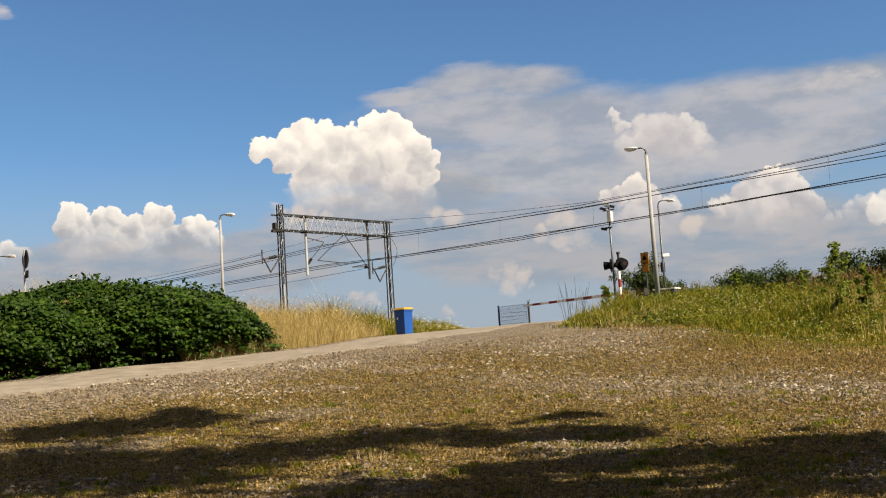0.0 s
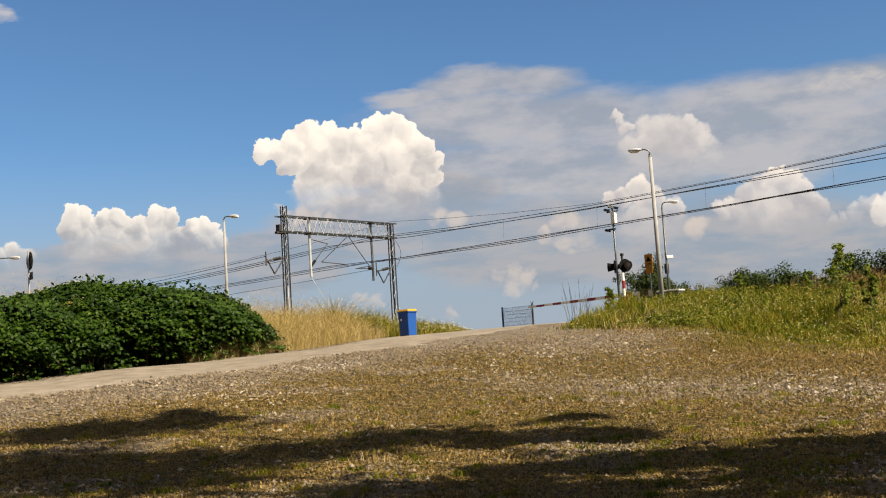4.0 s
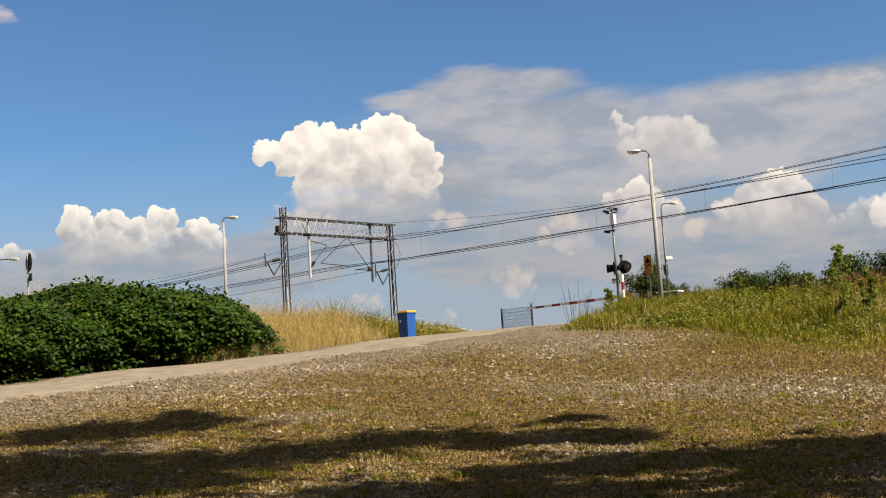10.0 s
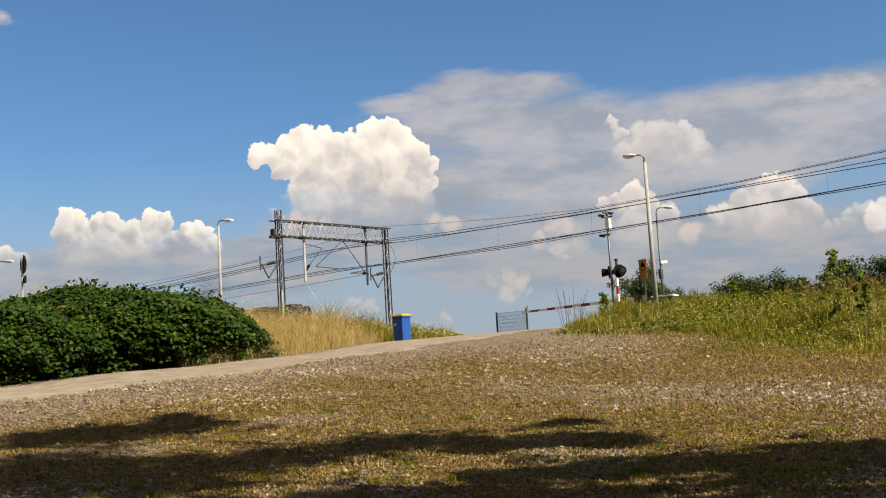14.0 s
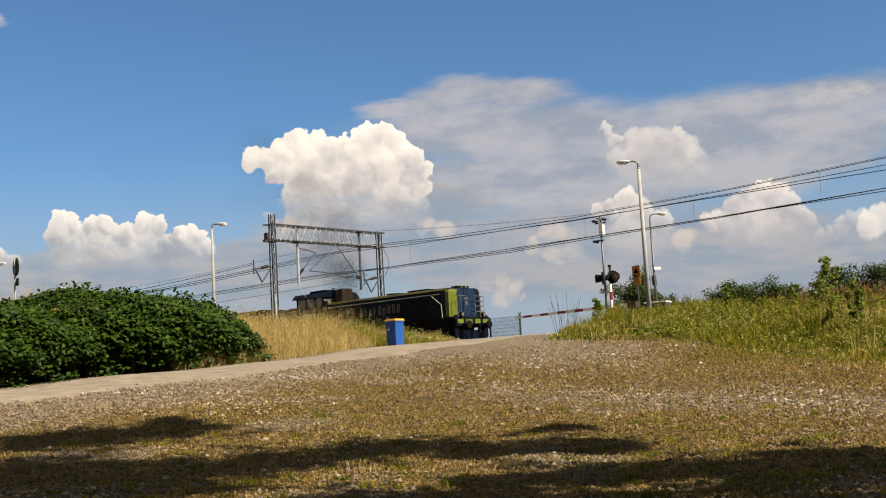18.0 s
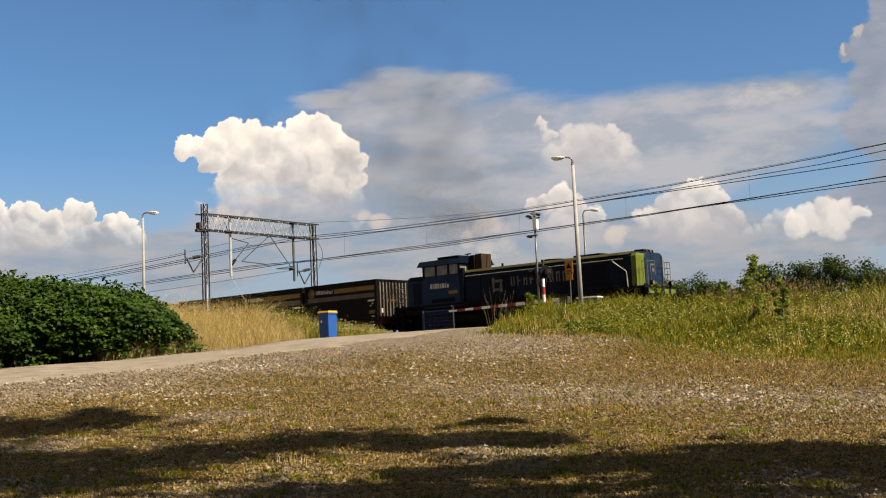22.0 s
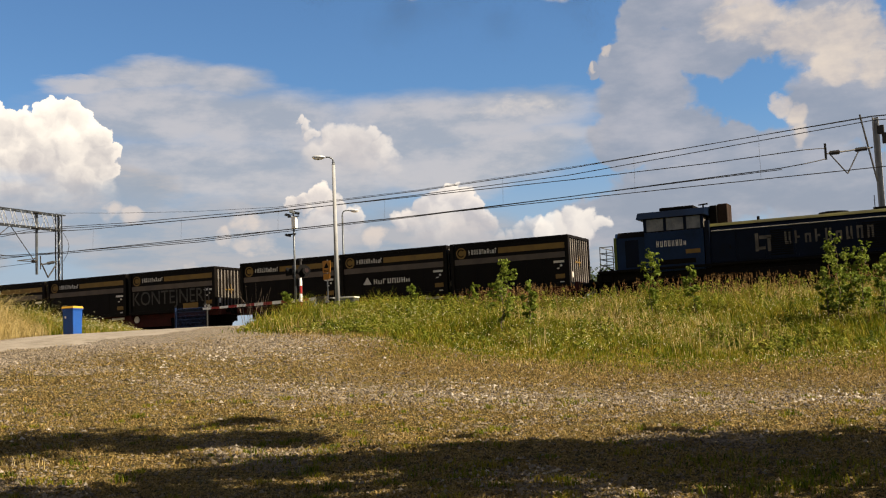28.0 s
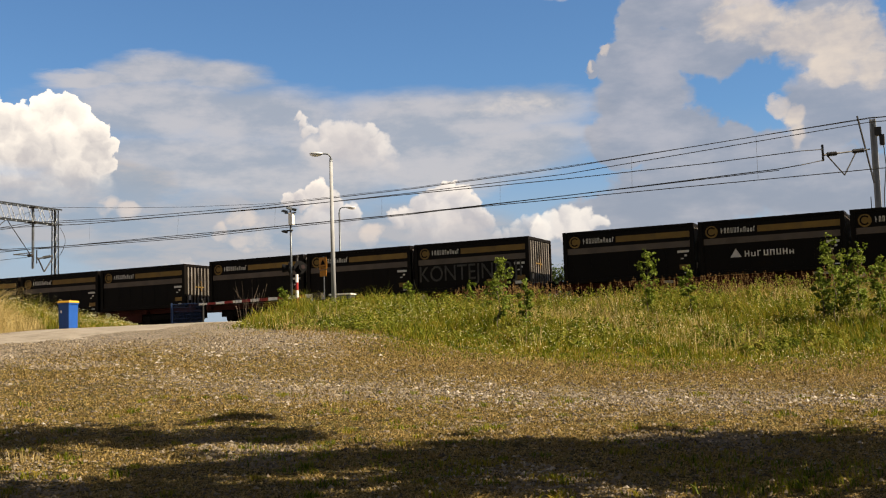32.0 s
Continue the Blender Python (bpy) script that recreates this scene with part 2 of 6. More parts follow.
    fr = M("ADD", field(BRIGHT, pb, 0.3), M("MULTIPLY", M("SUBTRACT", shreds, 0.5), 2.2))
    bright_tone = mix_node(nt, smooth_node(nt, M("ADD", soft, M("MULTIPLY", relief, 0.35)), 0.25, 0.8), lit((0.47, 0.47, 0.52)), lit((0.72, 0.67, 0.63)))
    col = over(col, bright_tone, M("MULTIPLY", smooth_node(nt, fr, -0.3, 0.8), 0.85))

    fw = M("ADD", field(WISPS, pw), M("MULTIPLY", M("SUBTRACT", shreds, 0.5), 5.0))
    col = over(col, lit((0.66, 0.65, 0.67)), M("MULTIPLY", smooth_node(nt, fw, -0.6, 1.6), 0.7))

    def cumulus(base, lobes, lo, hi, dark, amount=1.0, sharp=0.2, glow=(1.12, 1.09, 1.04), blend=0.12, ragged=0.0):
        f = field(lobes, pb, blend)
        if ragged:
            f = M("ADD", f, M("MULTIPLY", M("SUBTRACT", shreds, 0.5), ragged))
        high = smooth_node(nt, el, lo, hi)
        # crisp heads, feet that melt into the haze
        rim = M("MULTIPLY_ADD", M("SUBTRACT", 1.0, high), 1.7, sharp)
        edge = M("MULTIPLY", smooth_node(nt, f, 0.0, rim), smooth_node(nt, M("ADD", el, M("MULTIPLY", M("SUBTRACT", soft, 0.5), 3.0)), lo, hi))
        # each billow is brighter on its sunward side
        turned = M("SUBTRACT", field(lobes, pl), f)
        deep = M("MULTIPLY", smooth_node(nt, f, 0.1, 0.9), 0.1)
        down = M("SUBTRACT", 1.0, smooth_node(nt, el, lo, hi + 1.6 * (hi - lo)))
        shade = M("ADD", M("ADD", deep, M("MULTIPLY", down, 0.6)), M("MULTIPLY", M("SUBTRACT", fine, 0.5), 1.3))
        shade = M("ADD", shade, M("MULTIPLY", turned, 0.34))
        tone = mix_node(nt, smooth_node(nt, shade, -0.2, 1.0), lit(glow), lit(dark))
        return over(base, tone, M("MULTIPLY", edge, amount))

    cream = (0.86, 0.76, 0.69)
    col = cumulus(col, CUMULUS_LOW, 0.0, 3.0, (0.46, 0.475, 0.53), 0.5, 1.2, cream, 0.7, 2.6)
    col = cumulus(col, CUMULUS_TOWER, 8.4, 11.0, (0.5, 0.5, 0.55), 0.62, 0.7, (0.98, 0.94, 0.91))
    col = cumulus(col, CUMULUS_RIGHT, 4.2, 8.0, (0.46, 0.47, 0.54), 0.85, 0.4, (1.06, 1.01, 0.96))
    col = cumulus(col, FOOT, 3.6, 5.0, (0.44, 0.46, 0.54), 0.62, 0.6)
    col = cumulus(col, CUMULUS_LEFT, 5.6, 8.0, (0.36, 0.385, 0.45), 0.92, 0.22)
    col = cumulus(col, CUMULUS_MAIN, 7.2, 10.2, (0.43, 0.445, 0.51), 1.0, 0.2)
    link(nt, col, bg.inputs["Color"])
    link(nt, bg.outputs[0], out.inputs["Surface"])


build_sky()

# ---- materials ----
def surface(name, a, b=None, scale=3.0, fine=40.0, rough=0.7, metal=0.0, bump=0.15, dirt=None, dirt_amount=0.35, vary=0.08,
            clear=0.0, spec=0.3):
    """A worn surface: two colours mixed by coarse and fine noise, dirt in patches, bump from the fine grain."""
    m = bpy.data.materials.new(name)
    m.use_nodes = True
    nt = m.node_tree
    p = nt.nodes["Principled BSDF"]
    co = nt.nodes.new("ShaderNodeTexCoord").outputs["Object"]
    if b is None:
        b = tuple(c * 0.78 for c in a)
    n1, n2 = noise_node(nt, co, scale, 5), noise_node(nt, co, fine, 4, 0.65)
    f = math_node(nt, "ADD", math_node(nt, "MULTIPLY", n1, 0.6), math_node(nt, "MULTIPLY", n2, 0.4))
    col = mix_node(nt, smooth_node(nt, f, 0.36, 0.64), a, b)
    if dirt:
        d = smooth_node(nt, noise_node(nt, co, scale * 0.6, 8, 0.7), 0.5, 0.72)
        col = mix_node(nt, math_node(nt, "MULTIPLY", d, dirt_amount), col, dirt)
    if vary:
        rnd = nt.nodes.new("ShaderNodeObjectInfo").outputs["Random"]
        hsv = nt.nodes.new("ShaderNodeHueSaturation")
        link(nt, math_node(nt, "MULTIPLY_ADD", rnd, 2 * vary, 1 - vary), hsv.inputs["Value"])
        link(nt, col, hsv.inputs["Color"])
        col = hsv.outputs[0]
    link(nt, col, p.inputs["Base Color"])
    p.inputs["Metallic"].default_value = metal
    p.inputs["Specular IOR Level"].default_value = spec
    link(nt, math_node(nt, "MULTIPLY_ADD", n2, 0.25, rough - 0.12), p.inputs["Roughness"])
    if clear:
        p.inputs["Coat Weight"].default_value = clear
    if bump:
        bn = nt.nodes.new("ShaderNodeBump")
        bn.inputs["Strength"].default_value, bn.inputs["Distance"].default_value = bump, 0.02
        link(nt, f, bn.inputs["Height"])
        link(nt, bn.outputs[0], p.inputs["Normal"])
    return m


def leafy(name, cols, through_amount=0.35, rough=0.55, patch=0.25, single=0.55):
    """Leaves and blades: colour by piece, in patches over the ground, with light shining through."""
    m = bpy.data.materials.new(name)
    m.use_nodes = True
    nt = m.node_tree
    p = nt.nodes["Principled BSDF"]
    out = nt.nodes["Material Output"]
    geo = nt.nodes.new("ShaderNodeNewGeometry")
    co = nt.nodes.new("ShaderNodeTexCoord").outputs["Object"]
    ramp = nt.nodes.new("ShaderNodeValToRGB")
    els = ramp.color_ramp.elements
    while len(els) < len(cols):
        els.new(0.5)
    for i, c in enumerate(cols):
        els[i].position, els[i].color = i / max(1, len(cols) - 1), (*c, 1)
    n = noise_node(nt, co, patch, 4, 0.6)
    f = math_node(nt, "ADD", math_node(nt, "MULTIPLY", geo.outputs["Random Per Island"], single),
                  math_node(nt, "MULTIPLY", smooth_node(nt, n, 0.35, 0.65), 1 - single))
    link(nt, f, ramp.inputs[0])
    link(nt, ramp.outputs[0], p.inputs["Base Color"])
    p.inputs["Roughness"].default_value = rough
    p.inputs["Specular IOR Level"].default_value = 0.14
    tr = nt.nodes.new("ShaderNodeBsdfTranslucent")
    link(nt, ramp.outputs[0], tr.inputs["Color"])
    mx = nt.nodes.new("ShaderNodeMixShader")
    mx.inputs[0].default_value = through_amount
    link(nt, p.outputs[0], mx.inputs[1])
    link(nt, tr.outputs[0], mx.inputs[2])
    link(nt, mx.outputs[0], out.inputs["Surface"])
    return m


M_STEEL = surface("galvanised_steel", (0.105, 0.12, 0.135), (0.06, 0.07, 0.08), 2, 60, 0.5, 0.6, 0.05, (0.0749, 0.0468, 0.0281), 0.4)
M_DARKSTEEL = surface("dark_painted_steel", (0.018, 0.02, 0.022), (0.028, 0.027, 0.026), 2, 60, 0.6, 0.2, 0.05, (0.078, 0.0468, 0.0312), 0.4)
M_CONCRETE = surface("weathered_concrete", (0.203, 0.193, 0.179), (0.145, 0.14, 0.13), 1.5, 50, 0.9, 0, 0.3, (0.0725, 0.0677, 0.058), 0.4)
M_POLE = surface("smooth_spun_concrete", (0.25, 0.26, 0.27), (0.18, 0.19, 0.2), 1.5, 50, 0.85, 0, 0.15, (0.12, 0.115, 0.1), 0.35)
M_WIRE = surface("weathered_copper_wire", (0.014, 0.014, 0.013), (0.022, 0.02, 0.017), 1, 8, 0.6, 0.2, 0)
M_WHITE = surface("white_paint", (0.72, 0.72, 0.7), (0.6, 0.6, 0.58), 4, 40, 0.5, 0, 0.05, (0.3, 0.28, 0.25), 0.3)
M_RED = surface("red_paint", (0.24, 0.016, 0.016), (0.18, 0.013, 0.013), 4, 40, 0.45, 0, 0.05)
M_BLACK = surface("black_paint", (0.004, 0.004, 0.0045), (0.006, 0.006, 0.006), 4, 40, 0.6, 0, 0.05, spec=0.05)
M_BLUE = surface("blue_plastic", (0.00702, 0.0585, 0.246), (0.00702, 0.0498, 0.211), 3, 30, 0.42, 0, 0.05, (0.0292, 0.0585, 0.147), 0.25)
M_YELLOW = surface("yellow_plastic", (0.393, 0.229, 0.0218), (0.339, 0.197, 0.0218), 3, 30, 0.5, 0, 0.05)
M_FENCE = surface("blue_coated_mesh", (0.008, 0.026, 0.085), (0.006, 0.02, 0.06), 3, 30, 0.5, 0.1, 0.05)
M_SIGNY = surface("orange_sign_face", (0.381, 0.158, 0.0175), (0.322, 0.135, 0.0175), 3, 30, 0.5, 0, 0.03)
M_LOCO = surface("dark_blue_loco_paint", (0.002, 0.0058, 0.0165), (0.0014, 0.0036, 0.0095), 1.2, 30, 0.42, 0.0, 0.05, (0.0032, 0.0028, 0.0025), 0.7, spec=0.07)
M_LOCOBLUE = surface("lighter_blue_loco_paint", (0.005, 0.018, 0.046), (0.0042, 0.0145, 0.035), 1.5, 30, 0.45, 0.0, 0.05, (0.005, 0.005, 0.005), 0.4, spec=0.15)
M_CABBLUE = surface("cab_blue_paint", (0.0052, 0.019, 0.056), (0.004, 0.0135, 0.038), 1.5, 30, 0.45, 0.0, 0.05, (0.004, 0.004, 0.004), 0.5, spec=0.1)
M_LOCOGREEN = surface("lime_green_loco_paint", (0.085, 0.115, 0.0088), (0.062, 0.084, 0.0078), 1.5, 30, 0.45, 0, 0.05, (0.0195, 0.0195, 0.00649), 0.5)
M_OLIVE = surface("grimy_green_roof_paint", (0.05, 0.048, 0.014), (0.022, 0.021, 0.009), 1.0, 20, 0.6, 0, 0.1, (0.0101, 0.00945, 0.00675), 0.8, spec=0.12)
M_SOOT = surface("sooty_black_steel", (0.0034, 0.0031, 0.0029), (0.006, 0.0052, 0.0044), 1.5, 30, 0.75, 0.0, 0.15, (0.01, 0.0078, 0.0055), 0.4, spec=0.06)
M_UNDER = surface("wagon_frame_red_oxide", (0.0468, 0.0103, 0.00842), (0.0281, 0.00842, 0.00702), 2, 30, 0.75, 0, 0.15, (0.00936, 0.00749, 0.00655), 0.7, spec=0.12)
M_CONT = surface("dark_brown_container_paint", (0.005, 0.0037, 0.0027), (0.0034, 0.0026, 0.002), 1, 25, 0.5, 0.0, 0.06, (0.0085, 0.0066, 0.005), 0.5, spec=0.07)
M_CONTEND = surface("pale_grey_container_end", (0.13, 0.118, 0.105), (0.07, 0.062, 0.054), 1.5, 25, 0.6, 0.0, 0.1, (0.0234, 0.0187, 0.0164), 0.5)
M_GOLD = surface("ochre_stripe_paint", (0.165, 0.0967, 0.0169), (0.126, 0.0725, 0.0145), 2, 25, 0.6, 0, 0.03, (0.0484, 0.0339, 0.0145), 0.4)
M_GREY = surface("grey_stripe_paint", (0.088, 0.068, 0.052), (0.068, 0.052, 0.041), 2, 25, 0.6, 0, 0.03, (0.0328, 0.0234, 0.0187), 0.4)
M_LETTER = surface("dulled_white_lettering", (0.561, 0.543, 0.497), (0.422, 0.402, 0.375), 3, 40, 0.6, 0, 0.02, (0.112, 0.0936, 0.0748), 0.4)
M_FADED = surface("faded_grey_lettering", (0.12, 0.105, 0.088), (0.045, 0.04, 0.036), 3, 40, 0.7, 0, 0.02, (0.0187, 0.0175, 0.0156), 0.6)
M_SPRAY = surface("faint_sprayed_paint", (0.06, 0.056, 0.05), (0.02, 0.019, 0.018), 3, 40, 0.7, 0, 0.02, (0.012, 0.011, 0.01), 0.6)
# sunlight on the gantry's bracing and near drop post is in this pale tone
M_GALVSUN = surface("galvanised_and_sunlit_steel", (0.38, 0.41, 0.45), (0.29, 0.31, 0.34), 2, 60, 0.5, 0.3, 0.05)
M_STACK = surface("sooty_brown_steel", (0.036, 0.022, 0.016), (0.018, 0.013, 0.01), 2, 30, 0.85, 0, 0.2, spec=0.1)
M_WORNWHITE = surface("worn_white_paint", (0.3, 0.29, 0.27), (0.17, 0.165, 0.155), 4, 30, 0.6, 0, 0.03, (0.06, 0.055, 0.05), 0.4)
M_RAILING = surface("grey_railing_paint", (0.11, 0.11, 0.105), (0.07, 0.07, 0.068), 3, 40, 0.6, 0, 0.03, (0.04, 0.035, 0.03), 0.4)
M_SMOKE = surface("drifting_soot", (0.05, 0.042, 0.035), (0.035, 0.03, 0.026), 3, 20, 0.95, 0, 0, spec=0.0)
# darker than the bracing: shade on legs and chords is in this colour
M_MAST = surface("shade_dark_lattice_steel", (0.022, 0.028, 0.034), (0.012, 0.015, 0.018), 2, 60, 0.6, 0.2, 0.05, (0.03, 0.028, 0.027), 0.25)
M_MASTGREY = surface("weathered_zinc_steel", (0.3, 0.32, 0.34), (0.2, 0.215, 0.23), 2, 50, 0.6, 0.1, 0.05, (0.07, 0.06, 0.05), 0.3)
M_RAIL = surface("worn_rail_steel", (0.3, 0.27, 0.24), (0.14, 0.08, 0.05), 1, 25, 0.45, 0.7, 0.05)
# opaque panes: the lit cab interior behind the glass is in this beige
M_LITPANE = surface("lit_interior_cab_pane", (0.16, 0.148, 0.125), (0.08, 0.075, 0.066), 2.5, 25, 0.2, 0, 0, spec=0.4)
M_LAMPGLASS = surface("milky_lamp_cover", (0.75, 0.76, 0.77), (0.66, 0.67, 0.68), 5, 40, 0.35, 0, 0.02)
M_LENS = surface("dark_signal_lens", (0.016, 0.008, 0.008), (0.012, 0.007, 0.007), 5, 40, 0.35, 0, 0)
M_HEAD = surface("headlight_glass", (0.1, 0.093, 0.075), (0.08, 0.075, 0.06), 5, 40, 0.5, 0, 0, spec=0.1)
M_BARK = surface("grey_brown_bark", (0.13, 0.1, 0.075), (0.07, 0.055, 0.042), 6, 50, 0.95, 0, 0.6)

M_BUSH = leafy("knotweed_leaf", [(0.004, 0.012, 0.001), (0.0095, 0.027, 0.0018), (0.021, 0.048, 0.0035), (0.044, 0.078, 0.008)], 0.22, 0.5, 1.2, 0.6)
M_GRASS = leafy("green_meadow_blade", [(0.02, 0.034, 0.002), (0.055, 0.08, 0.004), (0.1, 0.122, 0.007), (0.16, 0.155, 0.012), (0.25, 0.185, 0.03), (0.1, 0.075, 0.014)], 0.4, 0.6, 2.2, 0.42)
M_DRY = leafy("dry_straw_blade", [(0.2, 0.155, 0.05), (0.33, 0.25, 0.09), (0.48, 0.385, 0.19), (0.17, 0.155, 0.04)], 0.4, 0.7, 1.6, 0.5)
M_SHORT = leafy("trodden_yard_grass", [(0.03, 0.023, 0.009), (0.14, 0.1, 0.03), (0.34, 0.25, 0.11), (0.2, 0.13, 0.045), (0.165, 0.125, 0.033), (0.022, 0.018, 0.007)], 0.3, 0.7, 7.0, 0.25)
M_SEED = leafy("reddish_seed_head", [(0.12, 0.058, 0.022), (0.19, 0.11, 0.045), (0.25, 0.17, 0.075)], 0.35, 0.8, 0.5)
M_FLOWER = leafy("white_petal", [(0.585, 0.575, 0.361), (0.624, 0.605, 0.392)], 0.3, 0.7)
M_SAPLING = leafy("poplar_leaf", [(0.06, 0.095, 0.01), (0.11, 0.15, 0.018), (0.17, 0.195, 0.035)], 0.4, 0.6, 1.0)
M_WEED = leafy("meadow_weed_leaf", [(0.024, 0.042, 0.004), (0.062, 0.086, 0.007), (0.12, 0.138, 0.013), (0.185, 0.18, 0.028), (0.17, 0.12, 0.035)], 0.4, 0.75, 1.6, 0.4)
M_TREE = leafy("tree_leaf", [(0.015, 0.03, 0.008), (0.029, 0.05, 0.012), (0.048, 0.07, 0.019)], 0.3, 0.5, 0.6)
M_PEBBLE = leafy("yard_pebble", [(0.03, 0.024, 0.017), (0.08, 0.065, 0.047), (0.165, 0.137, 0.1), (0.12, 0.096, 0.068), (0.04, 0.032, 0.024), (0.23, 0.2, 0.16), (0.34, 0.31, 0.265)], 0.0, 0.85, 0.3)


# ---- building helpers ----
def thing(name, label="", category="", group="", kind="", at=None):
    ob = new(name)
    ob.empty_display_size = 0.2
    tagged(ob, label, category, group, kind)
    if at is not None:
        ob.matrix_basis = at
    return ob


def part(name, bm, material, parent=None, label="", at=None, smooth=False):
    me = bpy.data.meshes.new(name)
    if isinstance(bm, bmesh.types.BMesh):
        bm.normal_update()
        bm.to_mesh(me)
        bm.free()
    else:
        v, f = bm
        me.from_pydata(v.tolist() if hasattr(v, "tolist") else v, [], f.tolist() if hasattr(f, "tolist") else f)
    me.materials.append(material)
    if smooth:
        me.polygons.foreach_set("use_smooth", [True] * len(me.polygons))
    ob = new(name, me)
    ob.parent = parent
    if at is not None:
        ob.matrix_basis = at
    if label:
        ob["label"] = label
    return ob


def again(name, ob, at, parent=None, label=""):
    """A further object on the mesh of ob."""
    o = new(name, ob.data)
    o.parent = parent
    o.matrix_basis = at
    if label:
        o["label"] = label
    return o


def box(bm, c, s, bevel=0.0, turn=None):
    m = Matrix.Translation(c) @ (turn or Matrix()) @ Matrix.Diagonal((*s, 1))
    r = bmesh.ops.create_cube(bm, size=1.0, matrix=m)
    if bevel:
        es = list({e for v in r["verts"] for e in v.link_edges})
        bmesh.ops.bevel(bm, geom=es, offset=bevel, segments=2, affect="EDGES", profile=0.6)
    return bm


def boxes(*items, bevel=0.0):
    bm = bmesh.new()
    for c, s in items:
        box(bm, c, s, bevel)
    return bm


def rod(bm, a, b, r0, r1=None, seg=8):
    a, b = Vector(a), Vector(b)
    d = b - a
    m = Matrix.Translation((a + b) / 2) @ d.to_track_quat("Z", "Y").to_matrix().to_4x4()
    bmesh.ops.create_cone(bm, cap_ends=True, segments=seg, radius1=r0, radius2=r0 if r1 is None else r1, depth=d.length, matrix=m)
    return bm


def rods(items, r, seg=6):
    bm = bmesh.new()
    for a, b in items:
        rod(bm, a, b, r, seg=seg)
    return bm


def angle_bar(bm, a, b, w=0.06):
    """An L-section bar."""
    a, b = Vector(a), Vector(b)
    d = b - a
    q = d.to_track_quat("Z", "Y").to_matrix().to_4x4()
    m = Matrix.Translation((a + b) / 2) @ q
    box(bm, m @ Vector((w / 2, 0, 0)), (w, 0.012, d.length), 0, q)
    box(bm, m @ Vector((0, w / 2, 0)), (0.012, w, d.length), 0, q)
    return bm


def extrude_profile(pts, y0, y1):
    """A prism: profile pts in x, z, drawn out from y0 to y1."""
    bm = bmesh.new()
    a = [bm.verts.new((x, y0, z)) for x, z in pts]
    b = [bm.verts.new((x, y1, z)) for x, z in pts]
    bm.faces.new(a[::-1])
    bm.faces.new(b)
    for i in range(len(pts)):
        j = (i + 1) % len(pts)
        bm.faces.new((a[i], a[j], b[j], b[i]))
    bmesh.ops.recalc_face_normals(bm, faces=bm.faces)
    return bm


def along_profile(pts, x0, x1):
    """A prism: profile pts in y, z, drawn out from x0 to x1."""
    bm = bmesh.new()
    a = [bm.verts.new((x0, y, z)) for y, z in pts]
    b = [bm.verts.new((x1, y, z)) for y, z in pts]
    bm.faces.new(a[::-1])
    bm.faces.new(b)
    for i in range(len(pts)):
        j = (i + 1) % len(pts)
        bm.faces.new((a[i], a[j], b[j], b[i]))
    bmesh.ops.recalc_face_normals(bm, faces=bm.faces)
    return bm


# ---- ground ----
RAIL_Z, TRACK_Y, TRACK2_Y = 3.4, 48.1, 52.1
G_X = [-60, -40, -32, -26, -20, -14, -8, 0, 20]
G_Y = [0, 8, 12, 17, 23, 28, 32, 38, 43]
G_Z = np.array([
    [1.2, 1.1, 1.0, 0.8, 0.4, 0.1, 0.0, 0.0, 0.0],
    [1.5, 1.5, 1.4, 1.1, 0.55, 0.2, 0.05, 0.0, 0.0],
    [1.8, 1.8, 1.75, 1.4, 0.8, 0.35, 0.1, 0.0, 0.0],
    [2.1, 2.1, 2.05, 1.65, 1.15, 0.7, 0.35, 0.15, 0.1],
    [2.4, 2.4, 2.32, 2.08, 1.6, 1.0, 0.6, 0.4, 0.3],
    [2.7, 2.7, 2.64, 2.5, 2.1, 1.3, 0.85, 0.7, 0.6],
    [2.98, 2.98, 2.95, 2.85, 2.4, 1.7, 1.2, 1.1, 1.0],
    [3.15, 3.15, 3.15, 3.12, 2.8, 2.5, 2.2, 2.1, 2.0],
    [3.2, 3.2, 3.2, 3.2, 3.15, 3.1, 3.1, 3.1, 3.1]])


def ground_raw(x, y):
    xi = np.clip(np.interp(x, G_X, range(9)), 0, 7.999)
    yi = np.clip(np.interp(y, G_Y, range(9)), 0, 7.999)
    i, j = xi.astype(int), yi.astype(int)
    u, v = xi - i, yi - j
    z = (G_Z[j, i] * (1 - u) + G_Z[j, i + 1] * u) * (1 - v) + (G_Z[j + 1, i] * (1 - u) + G_Z[j + 1, i + 1] * u) * v
    over = np.clip((np.asarray(y) - 57.0) / 14.0, 0, 1)
    z = z - 2.3 * over * over * (3 - 2 * over)
    # a grassy bank behind the thicket
    u = np.clip((-42.5 - np.asarray(x)) / 4.5, 0, 1) * np.clip((np.asarray(y) - 6) / 6, 0, 1) * np.clip((33 - np.asarray(y)) / 7, 0, 1)
    return z + 3.0 * u * u * (3 - 2 * u)


def ground_z(x, y):
    """Height of the ground, smoothed over about two metres."""
    x, y = np.atleast_1d(np.asarray(x, float)), np.atleast_1d(np.asarray(y, float))
    z = 0
    for a in (-1.5, 0, 1.5):
        for b in (-1.5, 0, 1.5):
            z = z + ground_raw(x + a, y + b)
    z = z / 9
    near = (y < 44)
    return z + near * 0.025 * (np.sin(x * 0.9 + 1.3 * np.sin(y * 0.55)) + np.sin(y * 1.1 + 1.7 * np.sin(x * 0.4)))


def gz(x, y):
    return float(ground_z(x, y)[0])


def grid_sheet(xs, ys, zf):
    X, Y = np.meshgrid(xs, ys)
    Z = zf(X.ravel(), Y.ravel())
    V = np.c_[X.ravel(), Y.ravel(), Z]
